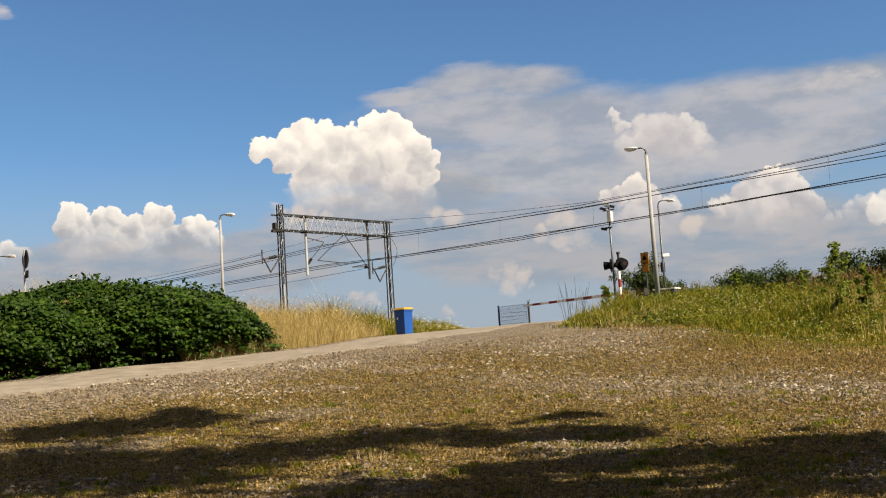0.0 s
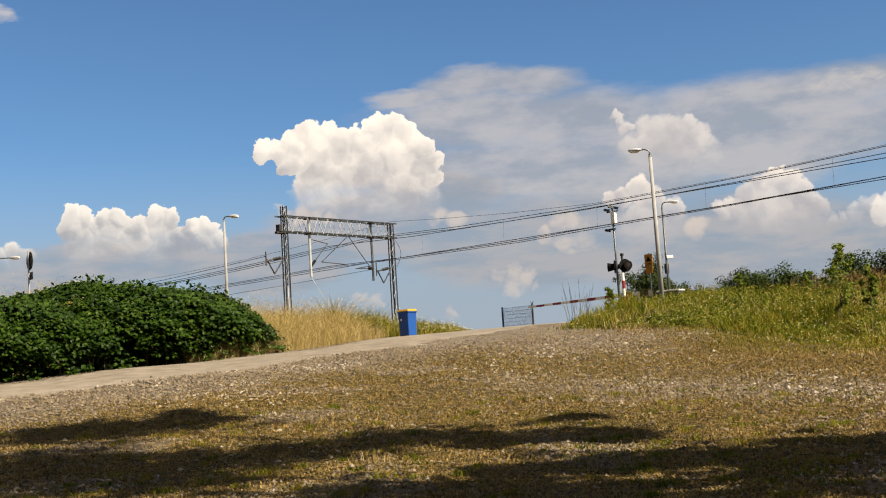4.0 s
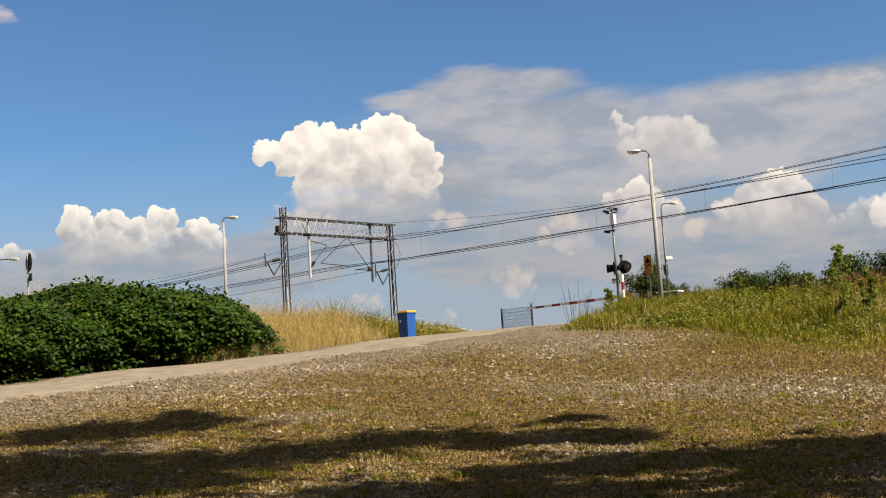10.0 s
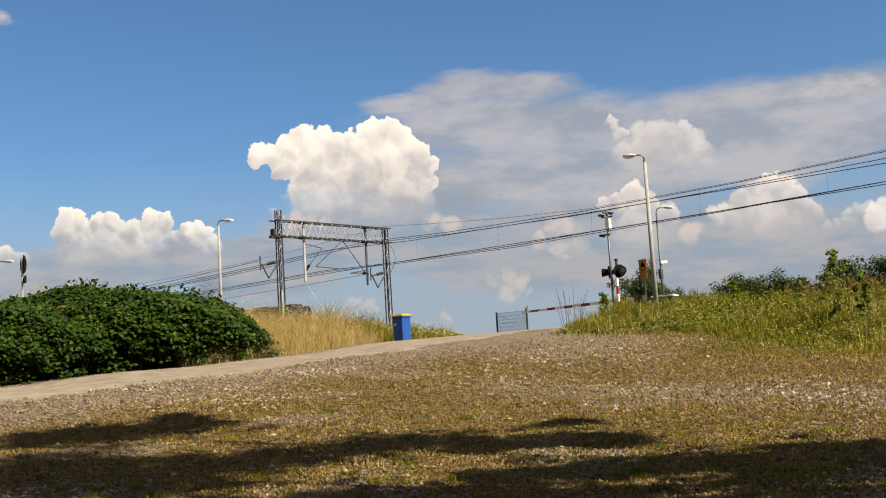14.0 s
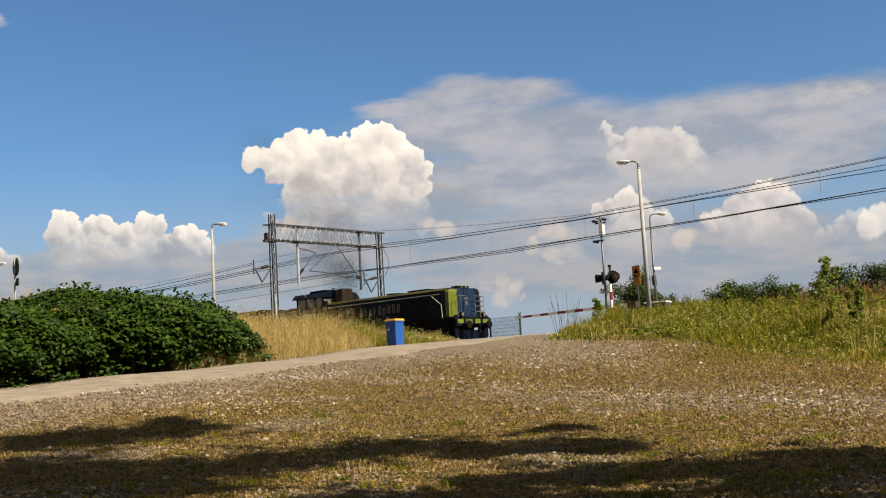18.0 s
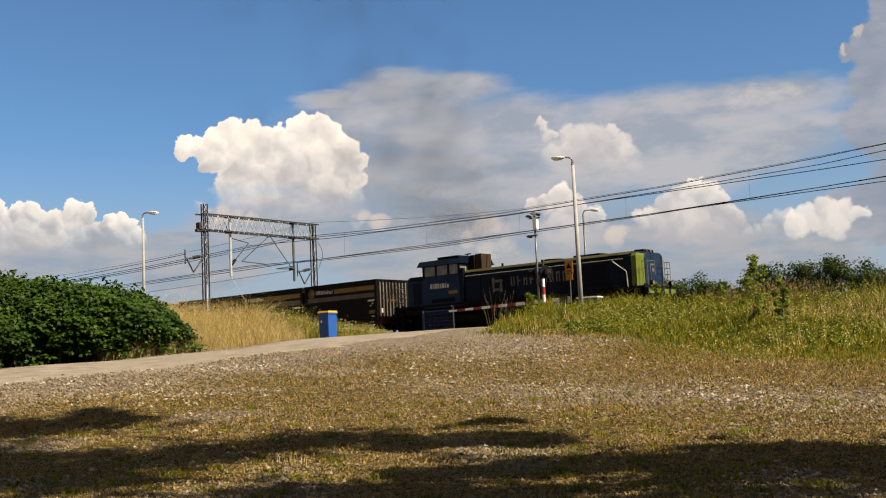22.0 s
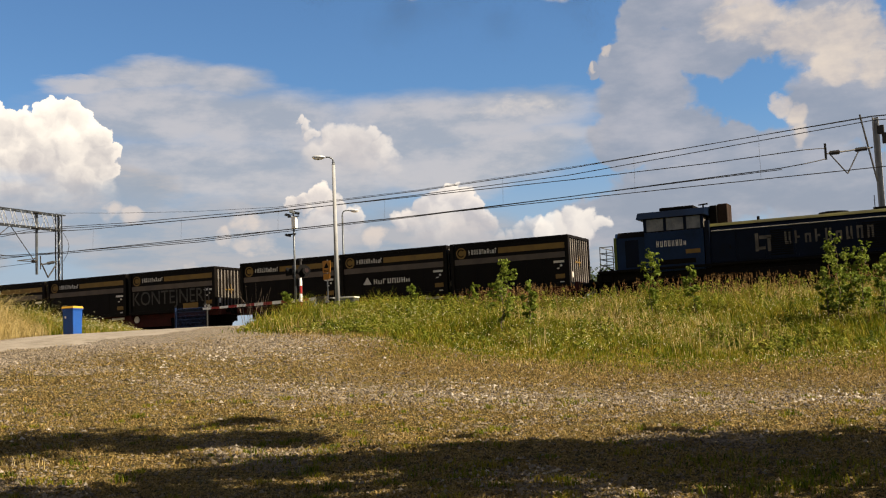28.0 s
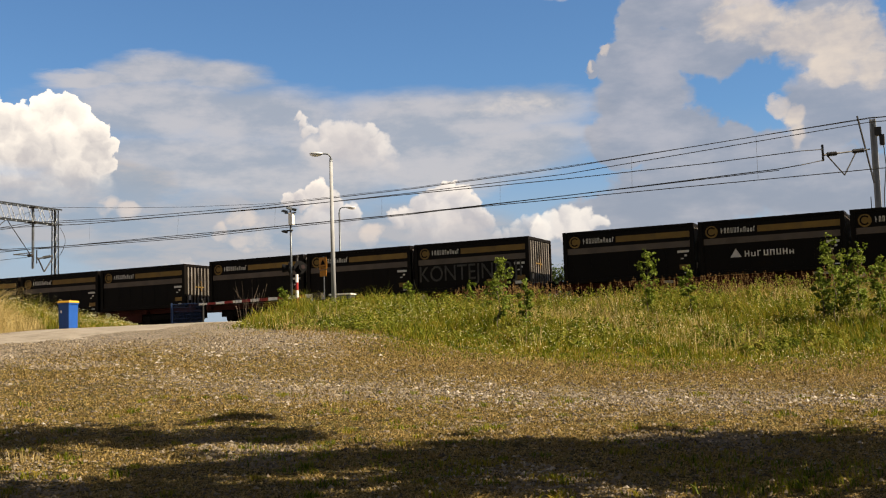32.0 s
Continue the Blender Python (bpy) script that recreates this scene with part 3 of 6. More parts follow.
    nx, ny = len(xs), len(ys)
    i = (np.arange(ny - 1)[:, None] * nx + np.arange(nx - 1)[None, :]).ravel()
    return V, np.c_[i, i + 1, i + nx + 1, i + nx]


def gravel_share(x, y):
    """How much of the yard is bare gravel: along the road's edge, in a band across, and in worn patches."""
    road = np.clip((-20.5 - x) / 4.0, 0, 1) * np.clip((40 - y) / 8, 0, 1)
    road = np.maximum(road, 0.8 * np.clip((y - 23 + 0.4 * (x + 22)) / 4, 0, 1) * np.clip((-15.5 - x) / 4, 0, 1))
    band = np.exp(-((y - 21.0 - 0.12 * (x + 10)) / 2.4) ** 2) * np.clip((x + 20) / 5, 0, 1) * np.clip((6 - x) / 6, 0, 1)
    worn = 0.55 * np.clip(2.5 * (np.sin(0.9 * x + 1.9 * np.sin(0.51 * y)) * np.sin(0.77 * y + 1.3 * np.sin(0.6 * x + 1)) - 0.3), 0, 1)
    return np.clip(np.maximum(np.maximum(road, 0.6 * band), worn * np.clip((26 - y) / 5, 0, 1)), 0, 1)


def ground_material():
    m = bpy.data.materials.new("gravel_and_dry_grass")
    m.use_nodes = True
    nt = m.node_tree
    p = nt.nodes["Principled BSDF"]
    co = nt.nodes.new("ShaderNodeTexCoord").outputs["Object"]
    big, mid, fine = noise_node(nt, co, 0.2, 7, 0.62), noise_node(nt, co, 2.2, 6, 0.7), noise_node(nt, co, 26, 5, 0.75)
    tuft = noise_node(nt, co, 7.0, 5, 0.75)
    share = nt.nodes.new("ShaderNodeAttribute")
    share.attribute_name = "gravel"

    def pebbles(scale):
        v = nt.nodes.new("ShaderNodeTexVoronoi")
        v.inputs["Scale"].default_value = scale
        link(nt, co, v.inputs["Vector"])
        c = nt.nodes.new("ShaderNodeSeparateColor")
        link(nt, v.outputs["Color"], c.inputs[0])
        return v.outputs["Distance"], c.outputs[0], c.outputs[1]

    d1, r1, h1 = pebbles(11)
    d2, r2, h2 = pebbles(30)
    grit = mix_node(nt, r2, (0.04, 0.033, 0.026), (0.3, 0.255, 0.2))
    stone = mix_node(nt, math_node(nt, "POWER", r1, 2.2), (0.05, 0.042, 0.033), (0.36, 0.32, 0.27))
    is_stone = math_node(nt, "MULTIPLY", smooth_node(nt, h1, 0.4, 0.45), math_node(nt, "SUBTRACT", 1.0, smooth_node(nt, d1, 0.32, 0.42)))
    gravel = mix_node(nt, is_stone, grit, stone)
    grass = mix_node(nt, smooth_node(nt, mid, 0.44, 0.56), (0.21, 0.135, 0.042), (0.13, 0.105, 0.026))
    moss = noise_node(nt, co, 0.9, 5, 0.65)
    grass = mix_node(nt, smooth_node(nt, moss, 0.5, 0.6), grass, (0.135, 0.115, 0.02))
    grass = mix_node(nt, smooth_node(nt, tuft, 0.52, 0.56), grass, (0.32, 0.23, 0.09))
    grass = mix_node(nt, smooth_node(nt, tuft, 0.46, 0.42), grass, (0.03, 0.022, 0.007))
    grass = mix_node(nt, smooth_node(nt, fine, 0.49, 0.57), grass, (0.02, 0.017, 0.005))
    grass = mix_node(nt, math_node(nt, "MULTIPLY", smooth_node(nt, r1, 0.62, 0.7), 0.6), grass, (0.04, 0.033, 0.012))
    f = math_node(nt, "ADD", math_node(nt, "MULTIPLY", big, 0.3), math_node(nt, "MULTIPLY", mid, 0.4))
    f = math_node(nt, "ADD", f, math_node(nt, "MULTIPLY", tuft, 0.45))
    f = math_node(nt, "SUBTRACT", f, math_node(nt, "MULTIPLY", share.outputs["Fac"], 0.2))
    cover = smooth_node(nt, f, 0.42, 0.5)
    col = mix_node(nt, cover, gravel, grass)
    link(nt, col, p.inputs["Base Color"])
    p.inputs["Roughness"].default_value = 0.95
    p.inputs["Specular IOR Level"].default_value = 0.12
    bn = nt.nodes.new("ShaderNodeBump")
    bn.inputs["Strength"].default_value, bn.inputs["Distance"].default_value = 1.0, 0.1
    h = math_node(nt, "ADD", math_node(nt, "MULTIPLY", is_stone, 0.5), math_node(nt, "ADD", fine, math_node(nt, "MULTIPLY", tuft, 0.7)))
    link(nt, h, bn.inputs["Height"])
    link(nt, bn.outputs[0], p.inputs["Normal"])
    return m


M_GROUND = ground_material()
M_ROAD = surface("dusty_worn_asphalt", (0.2, 0.18, 0.152), (0.135, 0.12, 0.1), 1.6, 26, 0.95, 0, 0.8, (0.08, 0.068, 0.053), 0.75, 0, spec=0.1)
M_BALLAST = surface("grey_brown_ballast", (0.109, 0.0928, 0.0764), (0.0546, 0.0464, 0.0382), 6, 30, 0.95, 0, 0.8, None, 0, 0)


def build_ground():
    xs = np.r_[-2500, -1200, -600, -300, -160, -110, -80, np.arange(-64, 14, 0.45), 16, 20, 28, 40, 60, 100, 200, 500, 1200, 2500]
    ys = np.r_[-2500, -1200, -500, -200, -90, -45, -25, -12, -6, -3, np.arange(0, 58, 0.45), np.arange(58, 80, 2), 90, 120, 200, 400, 900, 2500]
    ob = part("ground", grid_sheet(xs, ys, ground_z), M_GROUND, smooth=True)
    V = np.array([v.co[:] for v in ob.data.vertices])
    at = ob.data.attributes.new("gravel", "FLOAT", "POINT")
    at.data.foreach_set("value", gravel_share(V[:, 0], V[:, 1]))
    tagged(ob, "gravel yard with dry trodden grass sloping up to the railway", "ground", kind="structure")
    # the road: a strip that climbs to the crossing
    rr = np.random.default_rng(4)
    ys = np.arange(-14, 64, 0.2)
    us = np.linspace(-1, 1, 19)
    rag = rr.normal(0, 0.16, (2, len(ys)))
    V = []
    for k, y in enumerate(ys):
        edge = 0.3 * math.sin(y * 0.7) + 0.2 * math.sin(y * 1.9 + 1) + 0.12 * math.sin(y * 4.3)
        for u in us:
            w = 3.0 + ((edge + rag[0, k]) if u > 0 else 0.35 * edge + 0.6 * rag[1, k])
            V.append((-29.2 + u * w - 1.4 * max(0, min(1, (y - 30) / 12)), y, 0))
    V = np.array(V)
    lip = np.tile(np.abs(us) ** 5, len(ys))
    V[:, 2] = ground_z(V[:, 0], V[:, 1]) + 0.035 - 0.045 * lip + rr.normal(0, 0.004, len(V))
    n = len(us)
    i = (np.arange(len(ys) - 1)[:, None] * n + np.arange(n - 1)[None, :]).ravel()
    road = part("road", (V, np.c_[i, i + 1, i + n + 1, i + n]), M_ROAD, smooth=True)
    tagged(road, "dusty worn asphalt road climbing to the level crossing", "road", kind="structure")


build_ground()


# ---- railway ----
def build_track(y, name_label):
    bed = along_profile([(y - 2.3, 2.9), (y - 1.75, RAIL_Z - 0.18), (y + 1.75, RAIL_Z - 0.18), (y + 2.3, 2.9)], -320, 130)
    b = part("track_bed", bed, M_BALLAST)
    tagged(b, "grey-brown stone ballast bed of the railway", "track bed", kind="structure")
    for sgn in (-1, 1):
        r = along_profile([(y + sgn * 0.75 + a, RAIL_Z + c) for a, c in
                           [(-0.075, -0.17), (0.075, -0.17), (0.02, -0.14), (0.012, -0.05), (0.036, -0.035), (0.036, 0),
                            (-0.036, 0), (-0.036, -0.035), (-0.012, -0.05), (-0.02, -0.14)]], -320, 130)
        o = part("rail", r, M_RAIL)
        tagged(o, "worn steel running rail on the ballast", "rail", "rails of the two tracks", "structure")


build_track(TRACK_Y, "near")
build_track(TRACK2_Y, "far")


# ---- overhead line ----
GANTRY_X = -55.0


def lattice_mast(h, w0, w1, parent, mat):
    """Four angle legs and zigzag bracing on each side, each a part."""
    c = [(-1, -1), (1, -1), (1, 1), (-1, 1)]
    for sx, sy in c:
        bm = bmesh.new()
        angle_bar(bm, (sx * w0 / 2, sy * w0 / 2, 0), (sx * w1 / 2, sy * w1 / 2, h), 0.075)
        part("mast_leg", bm, mat, parent)
    k = int(h / 0.5)
    for i in range(4):
        a, b = c[i], c[(i + 1) % 4]
        bm = bmesh.new()
        for j in range(k):
            z0, z1 = h * j / k, h * (j + 1) / k
            u0, u1 = (w0 + (w1 - w0) * j / k) / 2, (w0 + (w1 - w0) * (j + 1) / k) / 2
            p, q = (a, b) if j % 2 else (b, a)
            rod(bm, (p[0] * u0, p[1] * u0, z0), (q[0] * u1, q[1] * u1, z1), 0.017, seg=4)
        # paler than the legs, the sunlight being in the colour
        part("mast_bracing", bm, M_GALVSUN, parent, "bracing in a sunlit pale tone")
    part("concrete_footing", boxes(((0, 0, -0.1), (0.8, 0.8, 0.7)), bevel=0.03), M_CONCRETE, parent)


def insulator(bm, a, b):
    a, b = Vector(a), Vector(b)
    rod(bm, a, b, 0.03)
    d = (b - a) / 6
    for i in range(1, 6):
        rod(bm, a + d * (i - 0.28), a + d * (i + 0.28), 0.11, 0.07, 8)


def build_gantry():
    y0, y1 = 44.5, 54.0
    z0 = 3.1
    g = thing("catenary_gantry", "grey steel lattice gantry carrying wires over two tracks", "gantry", at=pose(GANTRY_X, y0, z0))
    for y, h in ((0, 9.45), (y1 - y0, 8.85)):
        m = new("mast")
        m.parent = g
        m.matrix_basis = pose(0, y, 0)
        lattice_mast(h, 0.27, 0.22, m, M_MAST)
    span = y1 - y0
    zt, zb = 8.75, 7.75
    for x in (-0.28, 0.28):
        for z in (zt, zb):
            bm = bmesh.new()
            angle_bar(bm, (x, -0.5, z), (x, span + 0.35, z), 0.075)
            part("girder_chord", bm, M_MAST, g)
        bm = bmesh.new()
        n = 11
        for i in range(n):
            a, b = span * i / n, span * (i + 1) / n
            rod(bm, (x, a, zt), (x, (a + b) / 2, zb), 0.026, seg=5)
            if x < 0 or i < 4:
                rod(bm, (x, (a + b) / 2, zb), (x, b, zt), 0.02, seg=5)
        # paler than the chords, coloured as sunlit steel
        part("girder_bracing", bm, M_GALVSUN, g, "bracing in a sunlit pale tone")
    for i in range(11):
        part("girder_cross_tie", rod(bmesh.new(), (-0.28, span * i / 10, zt), (0.28, span * i / 10, zt), 0.02, seg=4), M_STEEL, g)
    # pale tube beside the mast and stays down to the ground
    part("conduit_tube", rod(bmesh.new(), (0.2, -0.08, -0.1), (0.18, -0.08, 4.3), 0.045, seg=8), M_GALVSUN, g, "pale galvanised tube")
    part("stay_wire", rod(bmesh.new(), (0, 2.05, 4.9), (3.5, 2.05, 0.5), 0.012, seg=5), M_GALVSUN, g, "pale stay wire")
    # drop posts over each track
    for y, zl in ((2.05, 4.9), (7.6, 4.75)):
        bm = bmesh.new()
        rod(bm, (0, y, zl), (0, y, zt + 0.1), 0.085, seg=10)
        part("drop_post", bm, M_GALVSUN if y < 5 else M_STEEL, g)
        for z in (zb, zt):
            part("post_clamp", boxes(((0, y, z), (0.7, 0.3, 0.09))), M_DARKSTEEL, g)
    # swung arms that hold the wires of each track
    for y, yo, z in ((2.05, 3.6, 7.2), (7.6, 6.0, 5.6)):
        bm = bmesh.new()
        rod(bm, (0, y, z + 0.2), (0, yo, z - 0.05), 0.03)
        rod(bm, (0, y, 5.6), (0, yo, z - 0.05), 0.03)
        part("wire_arm", bm, M_DARKSTEEL, g)
        bm = bmesh.new()
        insulator(bm, (0, y, 5.6), (0, y + (yo - y) * 0.3, 5.6 + (z - 5.65) * 0.3))
        part("insulator", bm, M_DARKSTEEL, g)
    # wide delta of struts between the posts
    bm = rods([((0.1, 2.9, 5.9), (0.1, 5.3, 7.7)), ((0.1, 5.4, 7.7), (0.1, 7.5, 5.4)), ((0.1, 2.9, 5.9), (0.1, 5.0, 5.8))], 0.028)
    part("delta_arm", bm, M_DARKSTEEL, g)
    # side brackets with V-shaped insulators
    for y, s in ((0, -1), (span, -1)):
        z = 6.0 if y == 0 else 5.55
        bm = bmesh.new()
        rod(bm, (0, y - 0.2, z + 0.15), (0, y - 1.55, z - 0.15), 0.05)
        rod(bm, (0, y - 0.2, z), (0, y - 0.95, z - 0.95), 0.045)
        rod(bm, (0, y - 0.95, z - 0.95), (0, y - 1.5, z - 0.05), 0.045)
        box(bm, (0, y - 1.58, z), (0.05, 0.06, 0.9))
        part("feeder_bracket", bm, M_DARKSTEEL, g)
        bm = bmesh.new()
        insulator(bm, (0, y - 0.4, z + 0.1), (0, y - 1.1, z - 0.05))
        part("insulator", bm, M_DARKSTEEL, g)
    bm = boxes(((0.0, -0.45, 8.0), (0.35, 0.2, 0.45)), ((0.0, -0.3, 7.7), (0.25, 0.8, 0.16)), bevel=0.02)
    part("disconnector_switch", bm, M_DARKSTEEL, g)
    part("mast_box", boxes(((0.0, span - 0.55, 0.6), (0.4, 0.35, 1.1)), bevel=0.02), M_DARKSTEEL, g, "dark cable cabinet at the mast foot")
    bm = bmesh.new()
    for i in range(8):
        a, b = math.pi * i / 8, math.pi * (i + 1) / 8
        rod(bm, (0.3 + 0.5 * math.sin(a), span + 0.1, 7.6 - 1.9 * i / 8), (0.3 + 0.5 * math.sin(b), span + 0.1, 7.6 - 1.9 * (i + 1) / 8), 0.016, seg=5)
    part("jumper_cable", bm, M_WIRE, g)


def build_mast():
    g = thing("catenary_mast", "grey steel mast with bracket and insulators beside the track", "mast", at=pose(-4.05, 54.0, 3.1))
    bm = bmesh.new()
    box(bm, (-0.1, 0, 4.3), (0.08, 0.2, 8.6))
    box(bm, (0.1, 0, 4.3), (0.08, 0.2, 8.6))
    box(bm, (0, 0.02, 4.3), (0.12, 0.05, 8.6))
    part("mast_channel", bm, M_MASTGREY, g)
    for i in range(14):
        part("batten_plate", boxes(((0, 0.08, 0.4 + i * 0.6), (0.14, 0.015, 0.34))), M_MASTGREY, g)
    part("concrete_footing", boxes(((0, 0, -0.1), (0.8, 0.8, 0.7)), bevel=0.03), M_CONCRETE, g)
    bm = rods([((-0.1, -0.1, 5.6), (-0.62, -0.4, 8.75))], 0.045)
    part("stay_tube", bm, M_DARKSTEEL, g)
    z = 6.95
    bm = bmesh.new()
    rod(bm, (-0.2, -0.1, z + 0.25), (-2.0, -1.9, z - 0.1), 0.035)
    rod(bm, (-0.7, -0.6, z + 0.2), (-1.25, -1.2, z - 1.0), 0.03)
    rod(bm, (-1.25, -1.2, z - 1.0), (-1.9, -1.8, z - 0.1), 0.03)
    box(bm, (-2.05, -1.95, z), (0.1, 0.05, 0.75))
    part("bracket_arm", bm, M_DARKSTEEL, g)
    bm = bmesh.new()
    insulator(bm, (-0.4, -0.3, z + 0.2), (-0.95, -0.85, z + 0.1))
    part("insulator", bm, M_DARKSTEEL, g)
    bm = bmesh.new()
    insulator(bm, (-1.5, -1.4, z + 0.0), (-1.95, -1.85, z - 0.08))
    part("insulator", bm, M_DARKSTEEL, g)
    bm = boxes(((0.2, 0, 8.0), (0.3, 0.25, 0.4)), ((0.35, 0, 7.6), (0.22, 0.2, 0.5)), bevel=0.02)
    part("disconnector_switch", bm, M_DARKSTEEL, g)
    bm = rods([((0.4, 0, 7.4), (0.45, 0, 6.4)), ((0.45, 0, 6.4), (0.28, 0, 5.0)), ((-0.3, 0, 5.0), (-0.3, 0, 0.2)), ((0.28, 0, 5.0), (0.2, 0, 0.2))], 0.02)
    part("down_cable", bm, M_WIRE, g)


def wire(points, r, label, sag=0.0, kind_label="overhead wire"):
    """A wire through points, hanging by sag between them."""
    cu = bpy.data.curves.new("overhead_wire", "CURVE")
    cu.dimensions, cu.bevel_depth, cu.bevel_resolution = "3D", r * 0.82, 1
    sp = cu.splines.new("POLY")
    pts = []
    for a, b in zip(points, points[1:]):
        a, b = Vector(a), Vector(b)
        n = 14
        for i in range(n):
            u = i / n
            p = a.lerp(b, u)
            p.z -= sag * 4 * u * (1 - u)
            pts.append(p)
    pts.append(Vector(points[-1]))
    sp.points.add(len(pts) - 1)
    for q, p in zip(sp.points, pts):
        q.co = (*p, 1)
    cu.materials.append(M_WIRE)
    dg = new("overhead_wire_tmp", cu)
    me = bpy.data.meshes.new_from_object(dg)
    bpy.data.objects.remove(dg)
    bpy.data.curves.remove(cu)
    ob = new("overhead_wire", me)
    tagged(ob, label, "wire", "wires over the railway")
    return ob


def build_wires():
    gx, mx = GANTRY_X, -4.05
    west = (-235, -172, -112)

    def line(y, zg, span, east, r, lab, sag=0.4, zw=None, end=()):
        """From the west to the gantry, then through the points of span (x, z), then on eastwards."""
        wire([(x, y, zw or zg) for x in west] + [(gx, y, zg)], r, lab, sag)
        wire([(gx, y, zg)] + [(x, y, z) for x, z in span] + [(x, y, z) for x, z in east] + list(end), r, lab, 0.0)

    mess = "dark messenger wire over the tracks"
    cont = "dark contact wire over the tracks"
    line(52.0, 10.85, [(-47, 10.5), (-37, 10.32), (-27, 10.4), (-18.4, 10.65), (-11.3, 11.02), (mx, 11.4)], [(25, 10.4), (60, 11.4), (120, 11.0)], 0.024, mess, 0.7)
    line(52.4, 10.8, [(-47, 10.42), (-37, 10.2), (-27, 10.25), (-18.6, 10.38), (-11.4, 10.82), (mx, 11.28)], [(25, 10.3), (60, 11.3), (120, 11.0)], 0.024, mess, 0.7)
    line(51.9, 9.1, [(-36, 9.05), (-18.5, 9.07), (mx, 9.07)], [(60, 9.05), (120, 9.05)], 0.026, cont, 0.1)
    line(48.3, 10.1, [(-47, 9.75), (-35, 9.57), (-24.5, 9.5), (-17, 9.46), (-10.5, 9.5), (-6.5, 9.61)], [], 0.024, mess, 0.5, None, [(-6.1, 52.0, 10.2)])
    line(48.2, 8.75, [(-48.5, 8.55), (-39, 8.42), (-33.6, 8.5), (-26.1, 8.51), (-17.1, 8.66), (-7.5, 8.92), (-6.5, 9.0)], [], 0.026, cont, 0.1, None, [(-6.1, 52.0, 9.7)])
    line(48.45, 8.7, [(-48.5, 8.5), (-39, 8.36), (-33.6, 8.44), (-26.1, 8.5), (-17.1, 8.7), (-7.5, 8.9)], [], 0.022, cont, 0.1)
    line(54.0, 12.05, [(-49.7, 11.55), (-44, 11.1), (-37.6, 10.75), (-28, 10.8), (-18, 11.1), (mx, 11.75)], [(25, 10.9), (60, 11.7), (120, 11.5)], 0.014, "thin earth wire along the mast tops", 0.9)
    wire([(x, 42.9, 9.25) for x in west] + [(gx, 42.9, 9.25)], 0.022, "dark feeder wire on the mast brackets", 0.5)
    wire([(x, 42.9, 8.85) for x in west] + [(gx, 42.9, 8.85)], 0.022, "dark feeder wire on the mast brackets", 0.4)
    wire([(x, 52.2, 8.75) for x in west] + [(gx, 52.2, 8.65)], 0.018, "dark feeder wire on the mast brackets", 0.3)
    # droppers between messenger and contact wire
    for x, zt, zb, y in ((-50, 10.6, 9.05, 51.9), (-43, 10.4, 9.05, 51.9), (-36, 10.3, 9.05, 51.9), (-29, 10.37, 9.05, 51.9), (-22, 10.55, 9.07, 51.9),
                         (-15, 10.82, 9.07, 51.9), (-9, 11.13, 9.07, 51.9)):
        o = part("dropper_wire", rod(bmesh.new(), (x, y, zb), (x, y + 0.1, zt), 0.006, seg=4), M_WIRE)
        tagged(o, "thin dropper between messenger and contact wire", "wire", "droppers of the overhead line")


build_gantry()
build_mast()
build_wires()


# ---- street furniture ----
def street_lamp(at, h, arm, reach, label, thick=0.13, rise=0.3, mat=None):
    """Round concrete pole, bent steel arm and a flat lantern."""
    g = thing("street_lamp", label, "street lamp", "street lamps round the crossing", at=at)
    part("pole", rod(bmesh.new(), (0, 0, -0.3), (0, 0, h), thick, thick * 0.64, 14), mat or M_POLE, g, smooth=True)
    part("pole_cap", rod(bmesh.new(), (0, 0, h - 0.05), (0, 0, h + 0.1), thick * 0.68, thick * 0.5, 12), M_STEEL, g)
    bm = bmesh.new()
    q = rise * 0.7
    pts = [Vector((0, 0, h)), Vector((0, 0, h + rise - q))]
    for i in range(1, 6):
        a = math.pi / 2 * i / 5
        pts.append(Vector((-(1 - math.cos(a)) * q, 0, h + rise - q + q * math.sin(a))))
    pts.append(Vector((-reach, 0, h + rise)))
    for a, b in zip(pts, pts[1:]):
        rod(bm, a, b, 0.035, seg=8)
    part("arm", bm, M_STEEL, g)
    x = -reach - arm / 2 + 0.06
    body = bmesh.new()
    bmesh.ops.create_uvsphere(body, u_segments=16, v_segments=8, radius=1, matrix=Matrix.Translation((x, 0, h + rise)) @ Matrix.Diagonal((arm / 2, 0.16, 0.085, 1)))
    part("lantern_housing", body, M_GALVSUN, g, smooth=True)
    cover = bmesh.new()
    bmesh.ops.create_uvsphere(cover, u_segments=16, v_segments=8, radius=1, matrix=Matrix.Translation((x - 0.04, 0, h + rise - 0.03)) @ Matrix.Diagonal((arm / 2.4, 0.13, 0.1, 1)))
    part("lantern_cover", cover, M_LAMPGLASS, g, "milky lantern cover", smooth=True)
    return g


def build_lamps():
    street_lamp(pose(-25.4, 41.0, 2.9, 0, 0, 40), 7.25, 0.62, 0.38, "tall pale concrete street lamp in the grass by the crossing", 0.112)
    g = street_lamp(pose(-35.4, 58.0, 3.1, 0, 0, 222), 7.3, 0.62, 0.5, "slender grey street lamp beyond the tracks", 0.085, 0.35, M_STEEL)
    part("flood_light", boxes(((-0.2, 0, 4.3), (0.4, 0.25, 0.18)), bevel=0.02), M_WHITE, g, "small white floodlight on the pole")
    part("switch_box", boxes(((0, -0.15, 3.6), (0.25, 0.2, 0.6)), bevel=0.02), M_DARKSTEEL, g)
    street_lamp(pose(-49.7, 36.0, 3.1, 0, 0, 222), 7.3, 0.62, 0.3, "pale concrete street lamp behind the shrubs", 0.095, 0.22)
